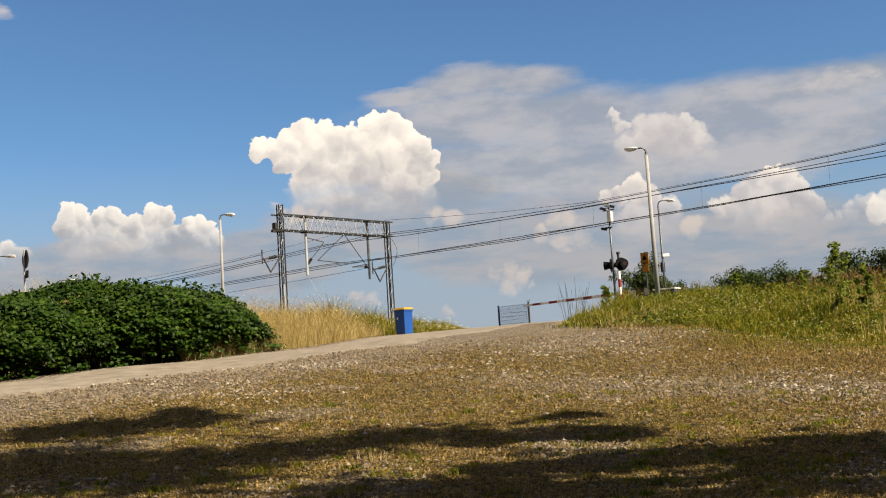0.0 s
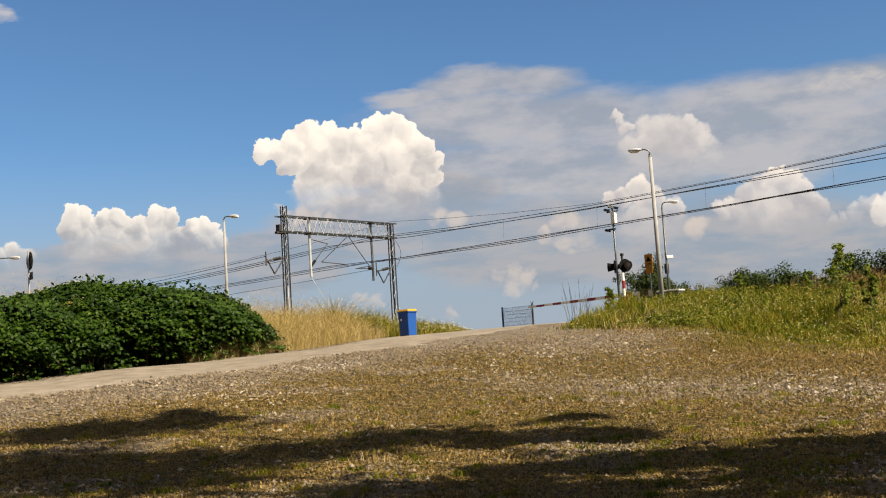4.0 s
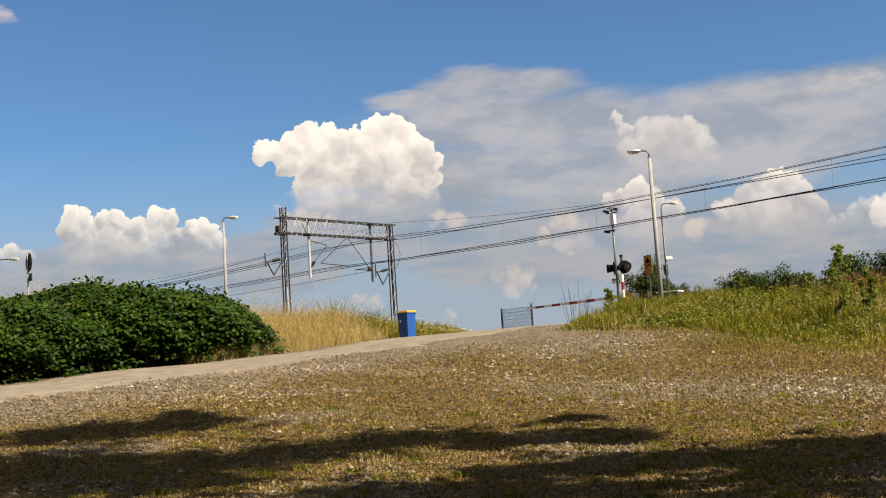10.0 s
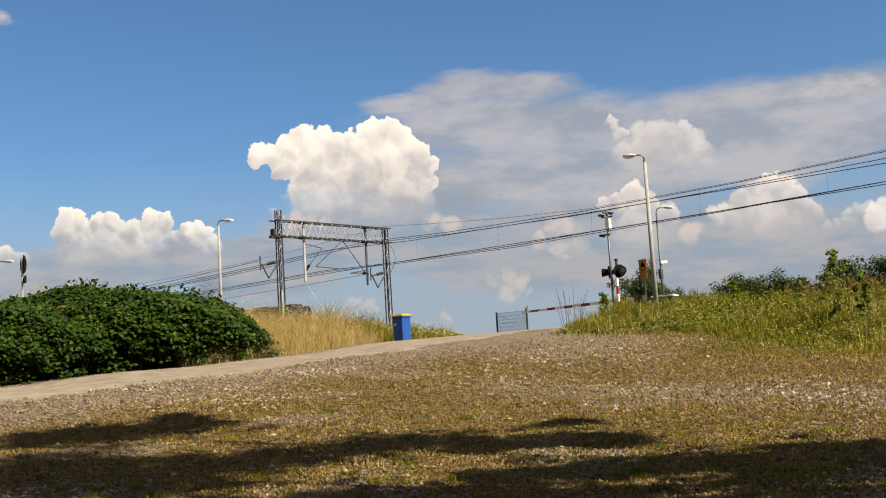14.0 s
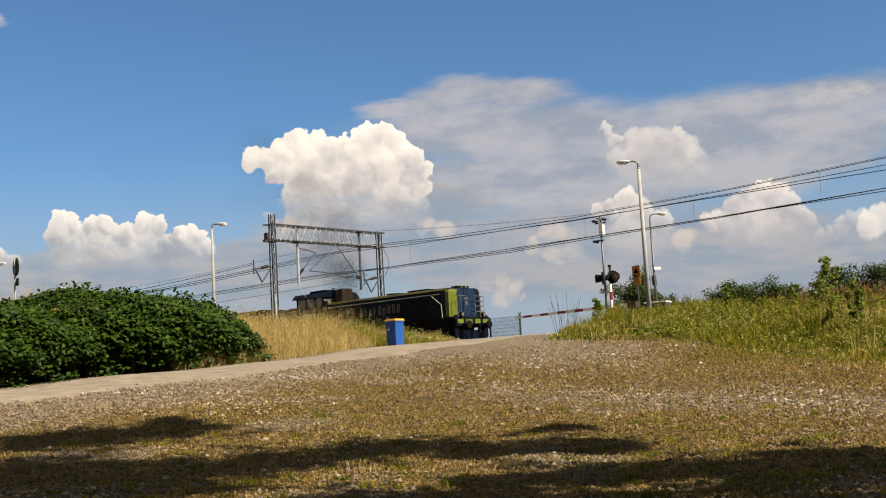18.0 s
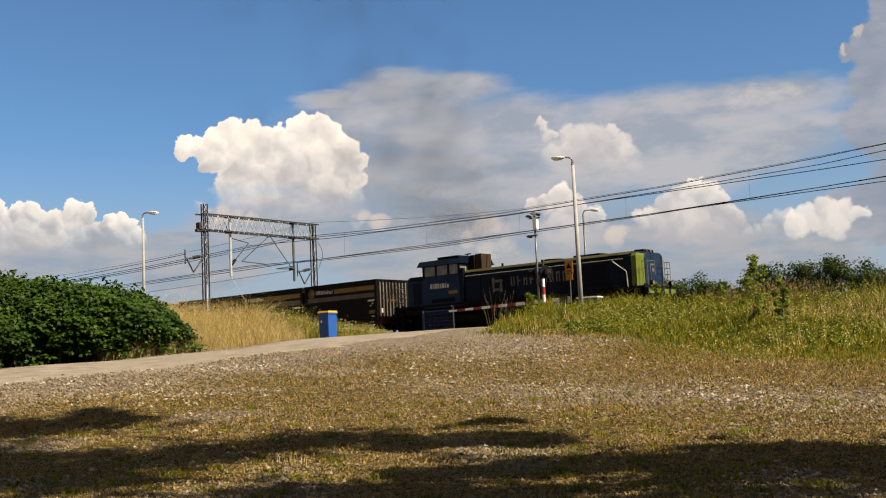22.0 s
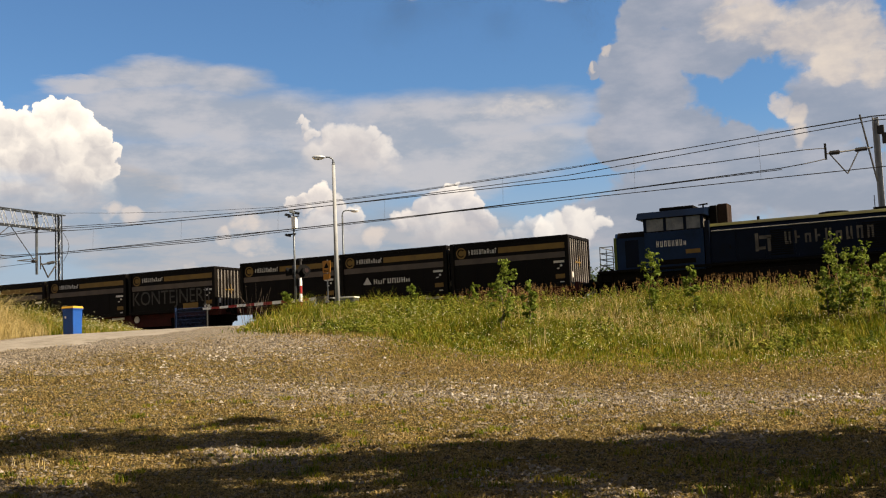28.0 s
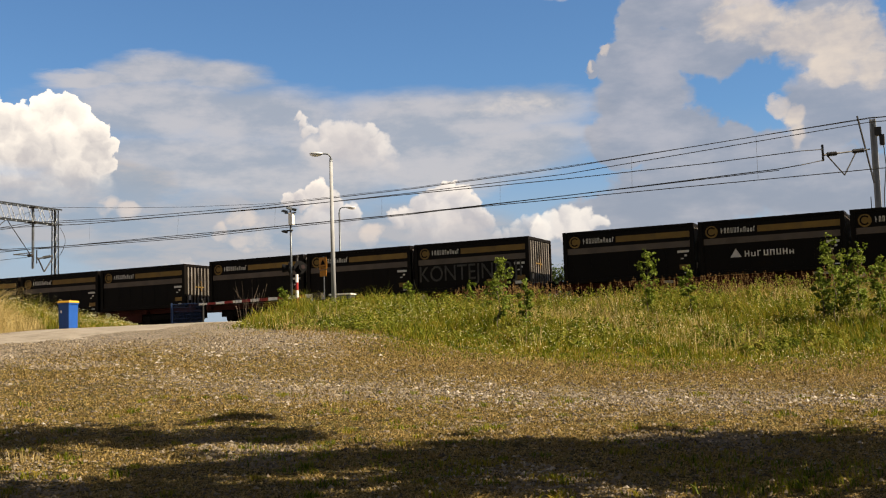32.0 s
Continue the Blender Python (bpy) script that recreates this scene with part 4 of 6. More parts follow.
    street_lamp(pose(-79.3, 42.0, 1.6, 0, 0, 222), 8.1, 0.75, 0.8, "pale concrete street lamp farther down the road", 0.13)
    street_lamp(pose(-64.5, 30.0, 1.9, 0, 0, 222), 7.6, 0.75, 0.8, "pale concrete street lamp farther down the road", 0.13)


def disc(bm, c, r, axis, t=0.02, seg=24):
    a = Vector(axis).normalized()
    rod(bm, Vector(c) - a * t / 2, Vector(c) + a * t / 2, r, seg=seg)
    return bm


def build_crossing():
    x, y = -28.1, 42.0
    z = gz(x, y)
    # camera mast
    g = thing("camera_mast", "slim grey mast with traffic cameras and a grey box", "camera mast", at=pose(x - 0.05, y - 0.15, z))
    part("pole", rod(bmesh.new(), (0, 0, -0.1), (0, 0, 5.15), 0.055, 0.045, 10), M_STEEL, g, smooth=True)
    part("equipment_box", boxes(((0.1, -0.08, 4.72), (0.22, 0.2, 0.56)), bevel=0.03), M_WHITE, g, "off-white equipment box")
    part("bracket", boxes(((0, 0, 5.0), (0.6, 0.05, 0.05))), M_DARKSTEEL, g)
    part("bracket", boxes(((-0.1, 0, 4.2), (0.4, 0.08, 0.06))), M_DARKSTEEL, g)
    for dx, dz, t in ((-0.26, 5.08, 20), (0.25, 5.12, -25), (-0.02, 5.2, 60), (-0.28, 4.15, 10)):
        bm = bmesh.new()
        box(bm, (0, 0, 0), (0.24, 0.1, 0.1), 0.015)
        rod(bm, (-0.12, 0, 0), (-0.16, 0, 0), 0.04)
        box(bm, (0.02, 0, 0.06), (0.3, 0.12, 0.015))
        part("camera_housing", bm, M_STEEL if dz > 5 else M_DARKSTEEL, g, at=pose(dx, -0.05, dz, 0, 15, t))
    # warning lights
    g = thing("crossing_signal", "level crossing warning signal with two black round lamp boards", "signal", at=pose(x + 0.1, y + 0.1, z))
    part("pole", rod(bmesh.new(), (0, 0, -0.1), (0, 0, 3.05), 0.055, seg=10), M_DARKSTEEL, g)
    for dx, ang in ((-0.42, 205.0), (0.14, 330.0)):
        c = Vector((dx, 0, 2.5))
        a = Vector((math.cos(radians(ang)), math.sin(radians(ang)), 0))
        s = part("lamp_board", disc(bmesh.new(), c, 0.3, a, 0.03), M_BLACK, g, "black round target board")
        bm = bmesh.new()
        rod(bm, c + a * 0.01, c + a * 0.32, 0.14, 0.2, 14)
        part("visor", bm, M_BLACK, s)
        part("lens", disc(bmesh.new(), c + a * 0.33, 0.1, a, 0.01), M_LENS, s, "unlit red lens")
        part("lamp_case", rod(bmesh.new(), c - a * 0.01, c - a * 0.22, 0.16, 0.1, 12), M_BLACK, s)
    part("head_bracket", boxes(((-0.14, 0, 2.5), (0.6, 0.06, 0.06))), M_DARKSTEEL, g)
    part("top_bell", boxes(((0, 0, 3.02), (0.12, 0.12, 0.1))), M_DARKSTEEL, g)
    # barrier drive post in red and white
    g = thing("barrier_post", "red and white banded post of the barrier drive", "barrier post", at=pose(x + 0.3, y - 0.25, z))
    for i in range(6):
        part("band", rod(bmesh.new(), (0, 0, i * 0.36), (0, 0, (i + 1) * 0.36), 0.066, seg=14), M_RED if i % 2 == 0 else M_WHITE, g, smooth=False)
    part("drive_cabinet", boxes(((0.25, 0.35, 0.55), (0.5, 0.5, 1.1)), bevel=0.03), M_STEEL, g, "grey drive cabinet")
    # the boom, lowered across the road
    g = thing("barrier_boom", "lowered red and white barrier boom across the road", "barrier", at=pose(x + 0.1, y - 0.05, 4.3, 0, -0.8, 0))
    edges = np.linspace(1.0, -5.5, 14)
    for i, (a, b) in enumerate(zip(edges, edges[1:])):
        w = 0.16 - 0.07 * i / 13
        part("boom_band", boxes((((a + b) / 2, 0, 0), (abs(a - b), 0.05, w))), M_RED if i % 2 else M_WHITE, g)
    part("boom_fork", boxes(((0.5, 0.1, 0), (1.3, 0.04, 0.12)), ((1.2, 0.0, -0.05), (0.45, 0.3, 0.3))), M_DARKSTEEL, g, "dark counterweight arm")
    # rest post
    g = thing("boom_rest", "slim dark steel post holding the boom's tip", "post", at=pose(-33.5, 42.25, gz(-33.5, 42.25)))
    part("post", rod(bmesh.new(), (0, 0, -0.1), (0, 0, 1.2), 0.045, seg=10), M_DARKSTEEL, g)
    part("fork", rods([((0, 0, 1.1), (-0.08, 0, 1.3)), ((0, 0, 1.1), (0.08, 0, 1.3))], 0.02), M_DARKSTEEL, g)
    # mesh fence panel
    g = thing("mesh_fence", "blue coated wire mesh fence panel beside the crossing", "fence", at=pose(-35.5, 42.35, gz(-34.5, 42.35)))
    for px in (0, 1.92):
        part("post", rod(bmesh.new(), (px, 0, -0.1), (px, 0, 1.2), 0.045, seg=8), M_FENCE, g)
    bm = bmesh.new()
    for i in range(39):
        rod(bm, (0.02 + i * 0.0495, 0, 0.06), (0.02 + i * 0.0495, 0, 1.15), 0.0065, seg=4)
    part("vertical_wires", bm, M_FENCE, g)
    bm = bmesh.new()
    for i in range(7):
        rod(bm, (0, 0.008, 0.08 + i * 0.175), (1.92, 0.008, 0.08 + i * 0.175), 0.0065, seg=4)
    part("horizontal_wires", bm, M_FENCE, g)
    # warning sign with a plate beneath
    zz = gz(-27.15, 43.0)
    g = thing("warning_sign", "orange warning sign with a dark triangle, on a grey post", "sign", at=pose(-27.15, 43.0, zz, 0, 0, -8))
    part("post", rod(bmesh.new(), (0, 0, -0.1), (0, 0, 3.0), 0.03, seg=8), M_STEEL, g)
    part("sign_plate", boxes(((0, -0.04, 2.68), (0.46, 0.02, 0.56)), bevel=0.004), M_SIGNY, g, "orange sign face")
    bm = bmesh.new()
    v = [bm.verts.new((a, -0.055, b)) for a, b in ((-0.15, 2.62), (0.15, 2.62), (0, 2.88))]
    bm.faces.new(v)
    part("triangle_mark", bmesh.ops.solidify(bm, geom=bm.faces[:], thickness=0.004) and bm, M_BLACK, g)
    part("lower_plate", boxes(((0, -0.04, 2.22), (0.4, 0.02, 0.28)), bevel=0.004), M_SIGNY, g)
    part("writing_bars", boxes(*[((0, -0.053, 2.52 - i * 0.06), (0.34 - 0.08 * (i % 2), 0.004, 0.025)) for i in range(2)]), M_BLACK, g)
    # relay cabinets by the crossing
    g = thing("relay_cabinet", "grey metal relay cabinet with a sloping lid in the grass", "cabinet", at=pose(-26.9, 44.2, gz(-26.9, 44.2), 0, 0, 8))
    part("body", boxes(((0, 0, 0.6), (1.0, 0.6, 1.2)), bevel=0.02), M_STEEL, g)
    part("lid", boxes(((0, 0, 1.23), (1.1, 0.7, 0.06)), bevel=0.015), M_WHITE, g)
    part("door", boxes(((0, -0.305, 0.6), (0.86, 0.012, 1.0)), bevel=0.004), M_STEEL, g)


def build_bin():
    g = thing("waste_bin", "blue plastic waste bin with an orange-yellow lid by the road", "waste bin", at=pose(-31.9, 32.0, gz(-31.9, 32.0) + 0.0, 0, 0, 3))
    bm = bmesh.new()
    box(bm, (0, 0, 0.48), (0.53, 0.52, 0.96), 0.03)
    for v in bm.verts:
        k = 0.94 + 0.06 * v.co.z / 0.96
        v.co.x, v.co.y = v.co.x * k, v.co.y * k
    part("body", bm, M_BLUE, g)
    part("rim", boxes(((0, 0, 0.97), (0.58, 0.57, 0.05)), bevel=0.012), M_BLUE, g)
    bm = bmesh.new()
    box(bm, (0, 0, 1.04), (0.6, 0.59, 0.09), 0.025)
    for v in bm.verts:
        if v.co.z > 1.04:
            v.co.x, v.co.y = v.co.x * 0.95, v.co.y * 0.93
    part("lid", bm, M_YELLOW, g, "orange-yellow lid")
    part("sticker", boxes(((-0.12, -0.258, 0.66), (0.06, 0.01, 0.09))), M_WHITE, g, "small white sticker")
    part("handle", boxes(((0, 0.3, 0.99), (0.4, 0.05, 0.04)), bevel=0.01), M_BLUE, g)


def build_sign_left():
    z = gz(-44.3, 22.0)
    h = 7.15 - z
    g = thing("traffic_sign", "round traffic sign with a small plate, seen from behind", "sign", at=pose(-44.3, 22.0, z, 0, 0, -8))
    part("post", rod(bmesh.new(), (0, 0, -0.1), (0, 0, h + 0.4), 0.04, seg=8), M_GALVSUN, g)
    part("round_plate", disc(bmesh.new(), (0, 0.05, h), 0.4, (0, 1, 0), 0.02, 28), M_DARKSTEEL, g, "dark grey back of a round sign")
    part("lower_plate", boxes(((0.05, 0.05, h - 0.65), (0.6, 0.02, 0.32)), bevel=0.005), M_DARKSTEEL, g)


build_lamps()
build_crossing()
build_bin()
build_sign_left()


# ---- the train ----
def train_x(t):
    """Where the front of the locomotive's long hood is at t seconds."""
    return -46.1 + 3.98 * (t - 17) + 0.02 * (t - 17) ** 2


WHEELS = []      # (wheelset, its place on the vehicle, radius)
RIDERS = []      # (vehicle or container, x behind the hood's front)


def wheelset(parent, x, r, z=None, mat=None):
    bm = bmesh.new()
    for s in (-1, 1):
        rod(bm, (0, s * 0.69, 0), (0, s * 0.82, 0), r, r * 0.985, 28)
        rod(bm, (0, s * 0.66, 0), (0, s * 0.69, 0), r + 0.03, seg=28)
        rod(bm, (0, s * 0.82, 0), (0, s * 0.9, 0), 0.12, seg=12)
        for k in range(4):
            a = math.pi / 2 * k
            rod(bm, (0.3 * math.cos(a), s * 0.82, 0.3 * math.sin(a)), (0.3 * math.cos(a), s * 0.835, 0.3 * math.sin(a)), 0.04, seg=8)
    rod(bm, (0, -0.66, 0), (0, 0.66, 0), 0.08, seg=10)
    o = part("wheelset", bm, mat or M_SOOT, parent)
    o.matrix_basis = pose(x, 0, r)
    WHEELS.append((o, x, r))
    return o


def bars(n, x0, x1, z, h, y, fill=0.62, seed=1):
    """Letter-sized bars in a row: writing that stays unread. One mesh a letter."""
    made = []
    rnd = random.Random(seed)
    w = (x1 - x0) / n
    for i in range(n):
        bm = bmesh.new()
        c = x0 + (i + 0.5) * w
        k = h * rnd.choice((1.0, 1.0, 0.72))
        t = w * 0.2
        box(bm, (c - w * fill / 2 + t / 2, y, z - (h - k) / 2), (t, 0.008, k))
        if rnd.random() < 0.8:
            box(bm, (c + w * fill / 2 - t / 2, y, z - (h - k) / 2), (t, 0.008, k))
        box(bm, (c, y + 0.001, z - h / 2 + h * rnd.choice((0.1, 0.5, 0.9)) * (k / h)), (w * fill - t, 0.006, h * 0.17))
        made.append(bm)
    return made


def railing(parent, pts, z0, z1, mids=2, r=0.02, name="handrail"):
    """Posts at pts with a top rail and mid rails."""
    for p in pts:
        part("railing_post", rod(bmesh.new(), (*p, z0), (*p, z1), r, seg=6), M_RAILING, parent)
    for k in range(mids + 1):
        z = z1 - (z1 - z0) * k / (mids + 1)
        bm = bmesh.new()
        for a, b in zip(pts, pts[1:]):
            rod(bm, (*a, z), (*b, z), r, seg=6)
        part(name, bm, M_RAILING, parent)


def build_loco():
    g = thing("locomotive", "dark blue diesel locomotive with lime green band, grimy sides", "locomotive")
    RIDERS.append((g, 0.0))
    W = 1.34
    part("frame", boxes(((-7.5, 0, 1.3), (15.9, 2.7, 0.42)), ((-7.5, -1.45, 1.48), (15.9, 0.2, 0.07)), ((-7.5, 1.45, 1.48), (15.9, 0.2, 0.07)), bevel=0.02), M_SOOT, g, "sooty black underframe")
    part("walkway", boxes(((-7.5, 0, 1.535), (15.9, 3.05, 0.04))), M_SOOT, g)
    # long hood
    prof = [(-W, 1.56), (-W, 3.02), (-W + 0.1, 3.17), (-W + 0.32, 3.25), (W - 0.32, 3.25), (W - 0.1, 3.17), (W, 3.02), (W, 1.56)]
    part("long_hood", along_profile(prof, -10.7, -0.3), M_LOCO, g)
    # roof skin in grimy green
    roof = [(-W - 0.005, 3.13), (-W + 0.09, 3.2), (-W + 0.32, 3.285), (0, 3.33), (W - 0.32, 3.285), (W - 0.09, 3.2), (W + 0.005, 3.13)]
    part("hood_roof", along_profile(roof, -10.6, -0.45), M_OLIVE, g, "grimy olive green roof edge")
    # nose: green band, then the blue front
    def section(x, k, q):
        return [(x, y * k, 1.56 + (z - 1.56) * q) for y, z in prof]

    def loft(rings, cap, span=None):
        bm = bmesh.new()
        rows = [[bm.verts.new(c) for c in ring] for ring in rings]
        for p, q in zip(rows, rows[1:]):
            for i in span or range(len(p)):
                j = (i + 1) % len(p)
                bm.faces.new((p[i], p[j], q[j], q[i]))
        if cap:
            bm.faces.new(rows[-1])
        for v in [v for v in bm.verts if not v.link_faces]:
            bm.verts.remove(v)
        bmesh.ops.recalc_face_normals(bm, faces=bm.faces)
        return bm

    rings = [section(-0.32, 1.012, 1.004), section(-0.06, 1.01, 1.003), section(0.08, 0.6, 0.975)]
    part("green_band", loft(rings, False, (0, 1)), M_LOCOGREEN, g, "lime green band on the bevelled nose")
    part("nose_bevel", loft(rings, False, (2, 3, 4, 5, 6, 7)), M_LOCO, g)
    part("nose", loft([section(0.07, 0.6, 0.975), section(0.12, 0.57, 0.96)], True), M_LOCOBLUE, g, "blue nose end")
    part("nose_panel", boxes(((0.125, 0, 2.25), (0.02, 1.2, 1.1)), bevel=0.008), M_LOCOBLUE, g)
    part("nose_number", boxes(((0.14, -0.1, 2.62), (0.01, 0.42, 0.08))), M_FADED, g, "pale number bar")
    part("nose_emblem", boxes(((0.14, -0.05, 2.36), (0.01, 0.18, 0.18))), M_FADED, g, "pale emblem")
    part("headlight_box", boxes(((-0.34, 0, 3.29), (0.56, 1.0, 0.2)), bevel=0.06), M_SOOT, g)
    for y in (-0.18, 0.18):
        part("top_headlight", disc(bmesh.new(), (-0.05, y, 3.31), 0.07, (1, 0, 0), 0.02), M_HEAD, g)
    # hood side: doors, grilles, handrail, faded lettering
    for sgn in (-1, 1):
        y = sgn * (W + 0.012)
        for i, (a, b) in enumerate([(-1.5, -0.75), (-3.2, -1.6), (-4.5, -3.3), (-5.7, -4.6), (-6.9, -5.8), (-8.1, -7.0), (-9.3, -8.2), (-10.5, -9.4)]):
            d = part("side_door", boxes((((a + b) / 2, y, 2.25), (b - a - 0.03, 0.03, 1.3)), bevel=0.008), M_LOCO, g)
            part("door_latch", boxes((((a + b) / 2 + 0.3, y + sgn * 0.02, 2.2), (0.05, 0.03, 0.14))), M_SOOT, d)
            if i in (1, 2, 5):
                bm = bmesh.new()
                for k in range(12):
                    box(bm, ((a + b) / 2, y + sgn * 0.02, 1.75 + k * 0.09), (b - a - 0.2, 0.02, 0.045), 0, pose(0, 0, 0, 30 * sgn, 0, 0))
                part("louvre", bm, M_SOOT, d)
        part("gutter_rail", rods([((-10.4, y + sgn * 0.03, 2.93), (-0.75, y + sgn * 0.03, 2.93))] +
                                 [((-10.4 + i * 1.2, y - sgn * 0.01, 2.93), (-10.4 + i * 1.2, y + sgn * 0.03, 2.93)) for i in range(9)], 0.017), M_WORNWHITE, g, "thin pale handrail along the hood")
        part("stair_rail", rods([((-1.3, sgn * 1.45, 2.85), (-0.55, sgn * 1.47, 2.3)), ((-0.55, sgn * 1.47, 2.3), (-0.5, sgn * 1.47, 1.5))], 0.026), M_WORNWHITE, g, "pale diagonal stair rail")
    part("faded_emblem", boxes(((-8.55, -W - 0.035, 2.3), (0.14, 0.01, 0.75)), ((-8.2, -W - 0.035, 2.5), (0.5, 0.01, 0.14)), ((-8.05, -W - 0.035, 2.2), (0.14, 0.01, 0.6)), ((-8.35, -W - 0.035, 2.05), (0.3, 0.01, 0.12))), M_FADED, g, "worn grey emblem")
    for bm in bars(9, -7.5, -3.9, 2.4, 0.52, -W - 0.04, 0.6, 3):
        part("faded_letter", bm, M_FADED, g, "worn grey letter")
    # roof fittings
    part("roof_hatch", boxes(((-3.2, 0, 3.36), (1.6, 1.3, 0.12)), bevel=0.03), M_SOOT, g)
    part("roof_fan", rod(bmesh.new(), (-5.6, 0, 3.3), (-5.6, 0, 3.42), 0.6, seg=20), M_SOOT, g)
    part("roof_vent", rod(bmesh.new(), (-8.6, -0.4, 3.25), (-8.6, -0.4, 3.5), 0.06, seg=8), M_SOOT, g)
    part("exhaust_stack", boxes(((-10.05, -0.15, 3.68), (0.42, 0.9, 0.96)), bevel=0.03), M_STACK, g, "sooty brown exhaust stack")
    part("stack_cowl", boxes(((-10.42, 0.0, 3.66), (0.3, 1.4, 0.9)), bevel=0.03), M_SOOT, g)
    # cab
    cw, x0, x1 = 1.47, -13.3, -10.72
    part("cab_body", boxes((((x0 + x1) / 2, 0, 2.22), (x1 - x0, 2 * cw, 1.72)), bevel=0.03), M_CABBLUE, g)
    for y in (-cw + 0.05, cw - 0.05):
        for x in (x0 + 0.05, x0 + 0.93, x0 + 1.8, x1 - 0.05):
            part("window_pillar", boxes(((x, y, 3.4), (0.12, 0.09, 0.64))), M_LOCO, g)
        for k, (a, b) in enumerate([(x0 + 0.11, x0 + 0.87), (x0 + 0.99, x0 + 1.74), (x0 + 1.86, x1 - 0.11)]):
            w = part("side_window", boxes((((a + b) / 2, y, 3.38), (b - a, 0.012, 0.56))), M_LITPANE, g, "cab window in the beige of the lit interior")
            for z in (3.1, 3.68):
                part("window_frame", boxes((((a + b) / 2, y, z), (b - a, 0.05, 0.05))), M_SOOT, w)
    for x in (x0 + 0.05, x1 - 0.05):
        for y in (-0.9, 0.9):
            part("end_window", boxes(((x, y, 3.38), (0.012, 0.9, 0.5))), M_LITPANE, g)
        part("end_post", boxes(((x, 0, 3.4), (0.09, 0.7, 0.64))), M_LOCO, g)
    part("cab_interior", boxes(((-12.0, 0, 3.12), (2.3, 2.6, 0.06)), ((-11.0, 0.3, 3.3), (0.3, 1.6, 0.4))), M_GREY, g, "pale control desk inside the cab")
    part("cab_roof", along_profile([(-cw - 0.16, 3.68), (-cw + 0.1, 3.98), (-0.6, 4.08), (0.6, 4.08), (cw - 0.1, 3.98), (cw + 0.16, 3.68)], x0 - 0.28, x1 + 0.1), M_LOCO, g, "dark blue overhanging cab roof")
    part("roof_box", boxes(((-12.0, 0, 4.13), (1.5, 1.6, 0.14)), bevel=0.04), M_SOOT, g)
    part("horn", rods([((-10.9, -0.4, 4.05), (-10.9, -0.4, 4.22)), ((-11.1, -0.4, 4.22), (-10.7, -0.4, 4.24))], 0.035), M_SOOT, g)
    for bm in bars(8, x0 + 0.5, x0 + 1.85, 2.55, 0.26, -cw - 0.012, 0.62, 8):
        part("number_bar", bm, M_LETTER, g, "pale number bar")
    part("cab_label", boxes(((x0 + 2.1, -cw - 0.01, 2.15), (0.62, 0.01, 0.18))), M_GOLD, g, "small ochre plate")
    part("cab_step_plate", boxes(((x0 + 1.4, -cw - 0.02, 1.75), (1.6, 0.03, 0.2))), M_SOOT, g)
    part("cab_post", boxes(((x1 + 0.15, -cw + 0.1, 2.4), (0.2, 0.2, 2.0)), bevel=0.02), M_LOCO, g)
    # short hood
    part("short_hood", along_profile([(-1.2, 1.56), (-1.2, 2.95), (-1.0, 3.2), (1.0, 3.2), (1.2, 2.95), (1.2, 1.56)], -14.72, -13.3), M_CABBLUE, g)
    part("short_hood_roof", along_profile([(-1.21, 2.97), (-1.0, 3.225), (1.0, 3.225), (1.21, 2.97)], -14.6, -13.35), M_SOOT, g)
    part("hood_door", boxes(((-13.95, -1.212, 2.25), (0.6, 0.02, 1.2)), bevel=0.006), M_LOCO, g)
    part("rear_band", boxes(((-14.7, -1.12, 2.3), (0.12, 0.2, 1.4))), M_LOCOGREEN, g, "lime green rear corner")
    railing(g, [(-14.75, -1.42), (-15.35, -1.42), (-15.35, -0.5), (-15.35, 0.5), (-15.35, 1.42), (-14.75, 1.42)], 1.55, 2.62, 3)
    for s in (-1, 1):
        railing(g, [(0.12, s * 1.15), (0.42, s * 1.15), (0.42, s * 0.85), (0.42, s * 0.4)], 1.55, 2.75, 3 if s > 0 else 0, 0.016 if s > 0 else 0.012)
    # buffer beams, buffers, couplers, steps
    for x, s in ((0.48, 1), (-15.48, -1)):
        part("buffer_beam", boxes(((x, 0, 1.22), (0.12, 2.9, 0.44)), bevel=0.02), M_LOCO if s > 0 else M_SOOT, g)
        if s > 0:
            for y, k in ((-1.1, 0.5), (-0.35, 0.55), (0.4, 0.45), (1.1, 0.5)):
                part("beam_panel", boxes(((x + 0.065, y, 1.28), (0.012, k, 0.24)), bevel=0.004), M_LOCOGREEN, g, "scuffed lime green panel")
        for y in (-0.88, 0.88):
            b = part("buffer", rod(bmesh.new(), (x, y, 1.06), (x + s * 0.5, y, 1.06), 0.12, seg=14), M_SOOT, g)
            part("buffer_head", rod(bmesh.new(), (x + s * 0.48, y, 1.06), (x + s * 0.56, y, 1.06), 0.24, 0.21, 18), M_SOOT, b)
        part("coupler", boxes(((x + s * 0.3, 0, 1.0), (0.5, 0.16, 0.2)), ((x + s * 0.5, 0, 0.85), (0.1, 0.1, 0.5))), M_SOOT, g)
        part("plough", boxes(((x - s * 0.1, 0, 0.5), (0.1, 2.6, 0.55)), bevel=0.02), M_LOCO if s > 0 else M_SOOT, g)
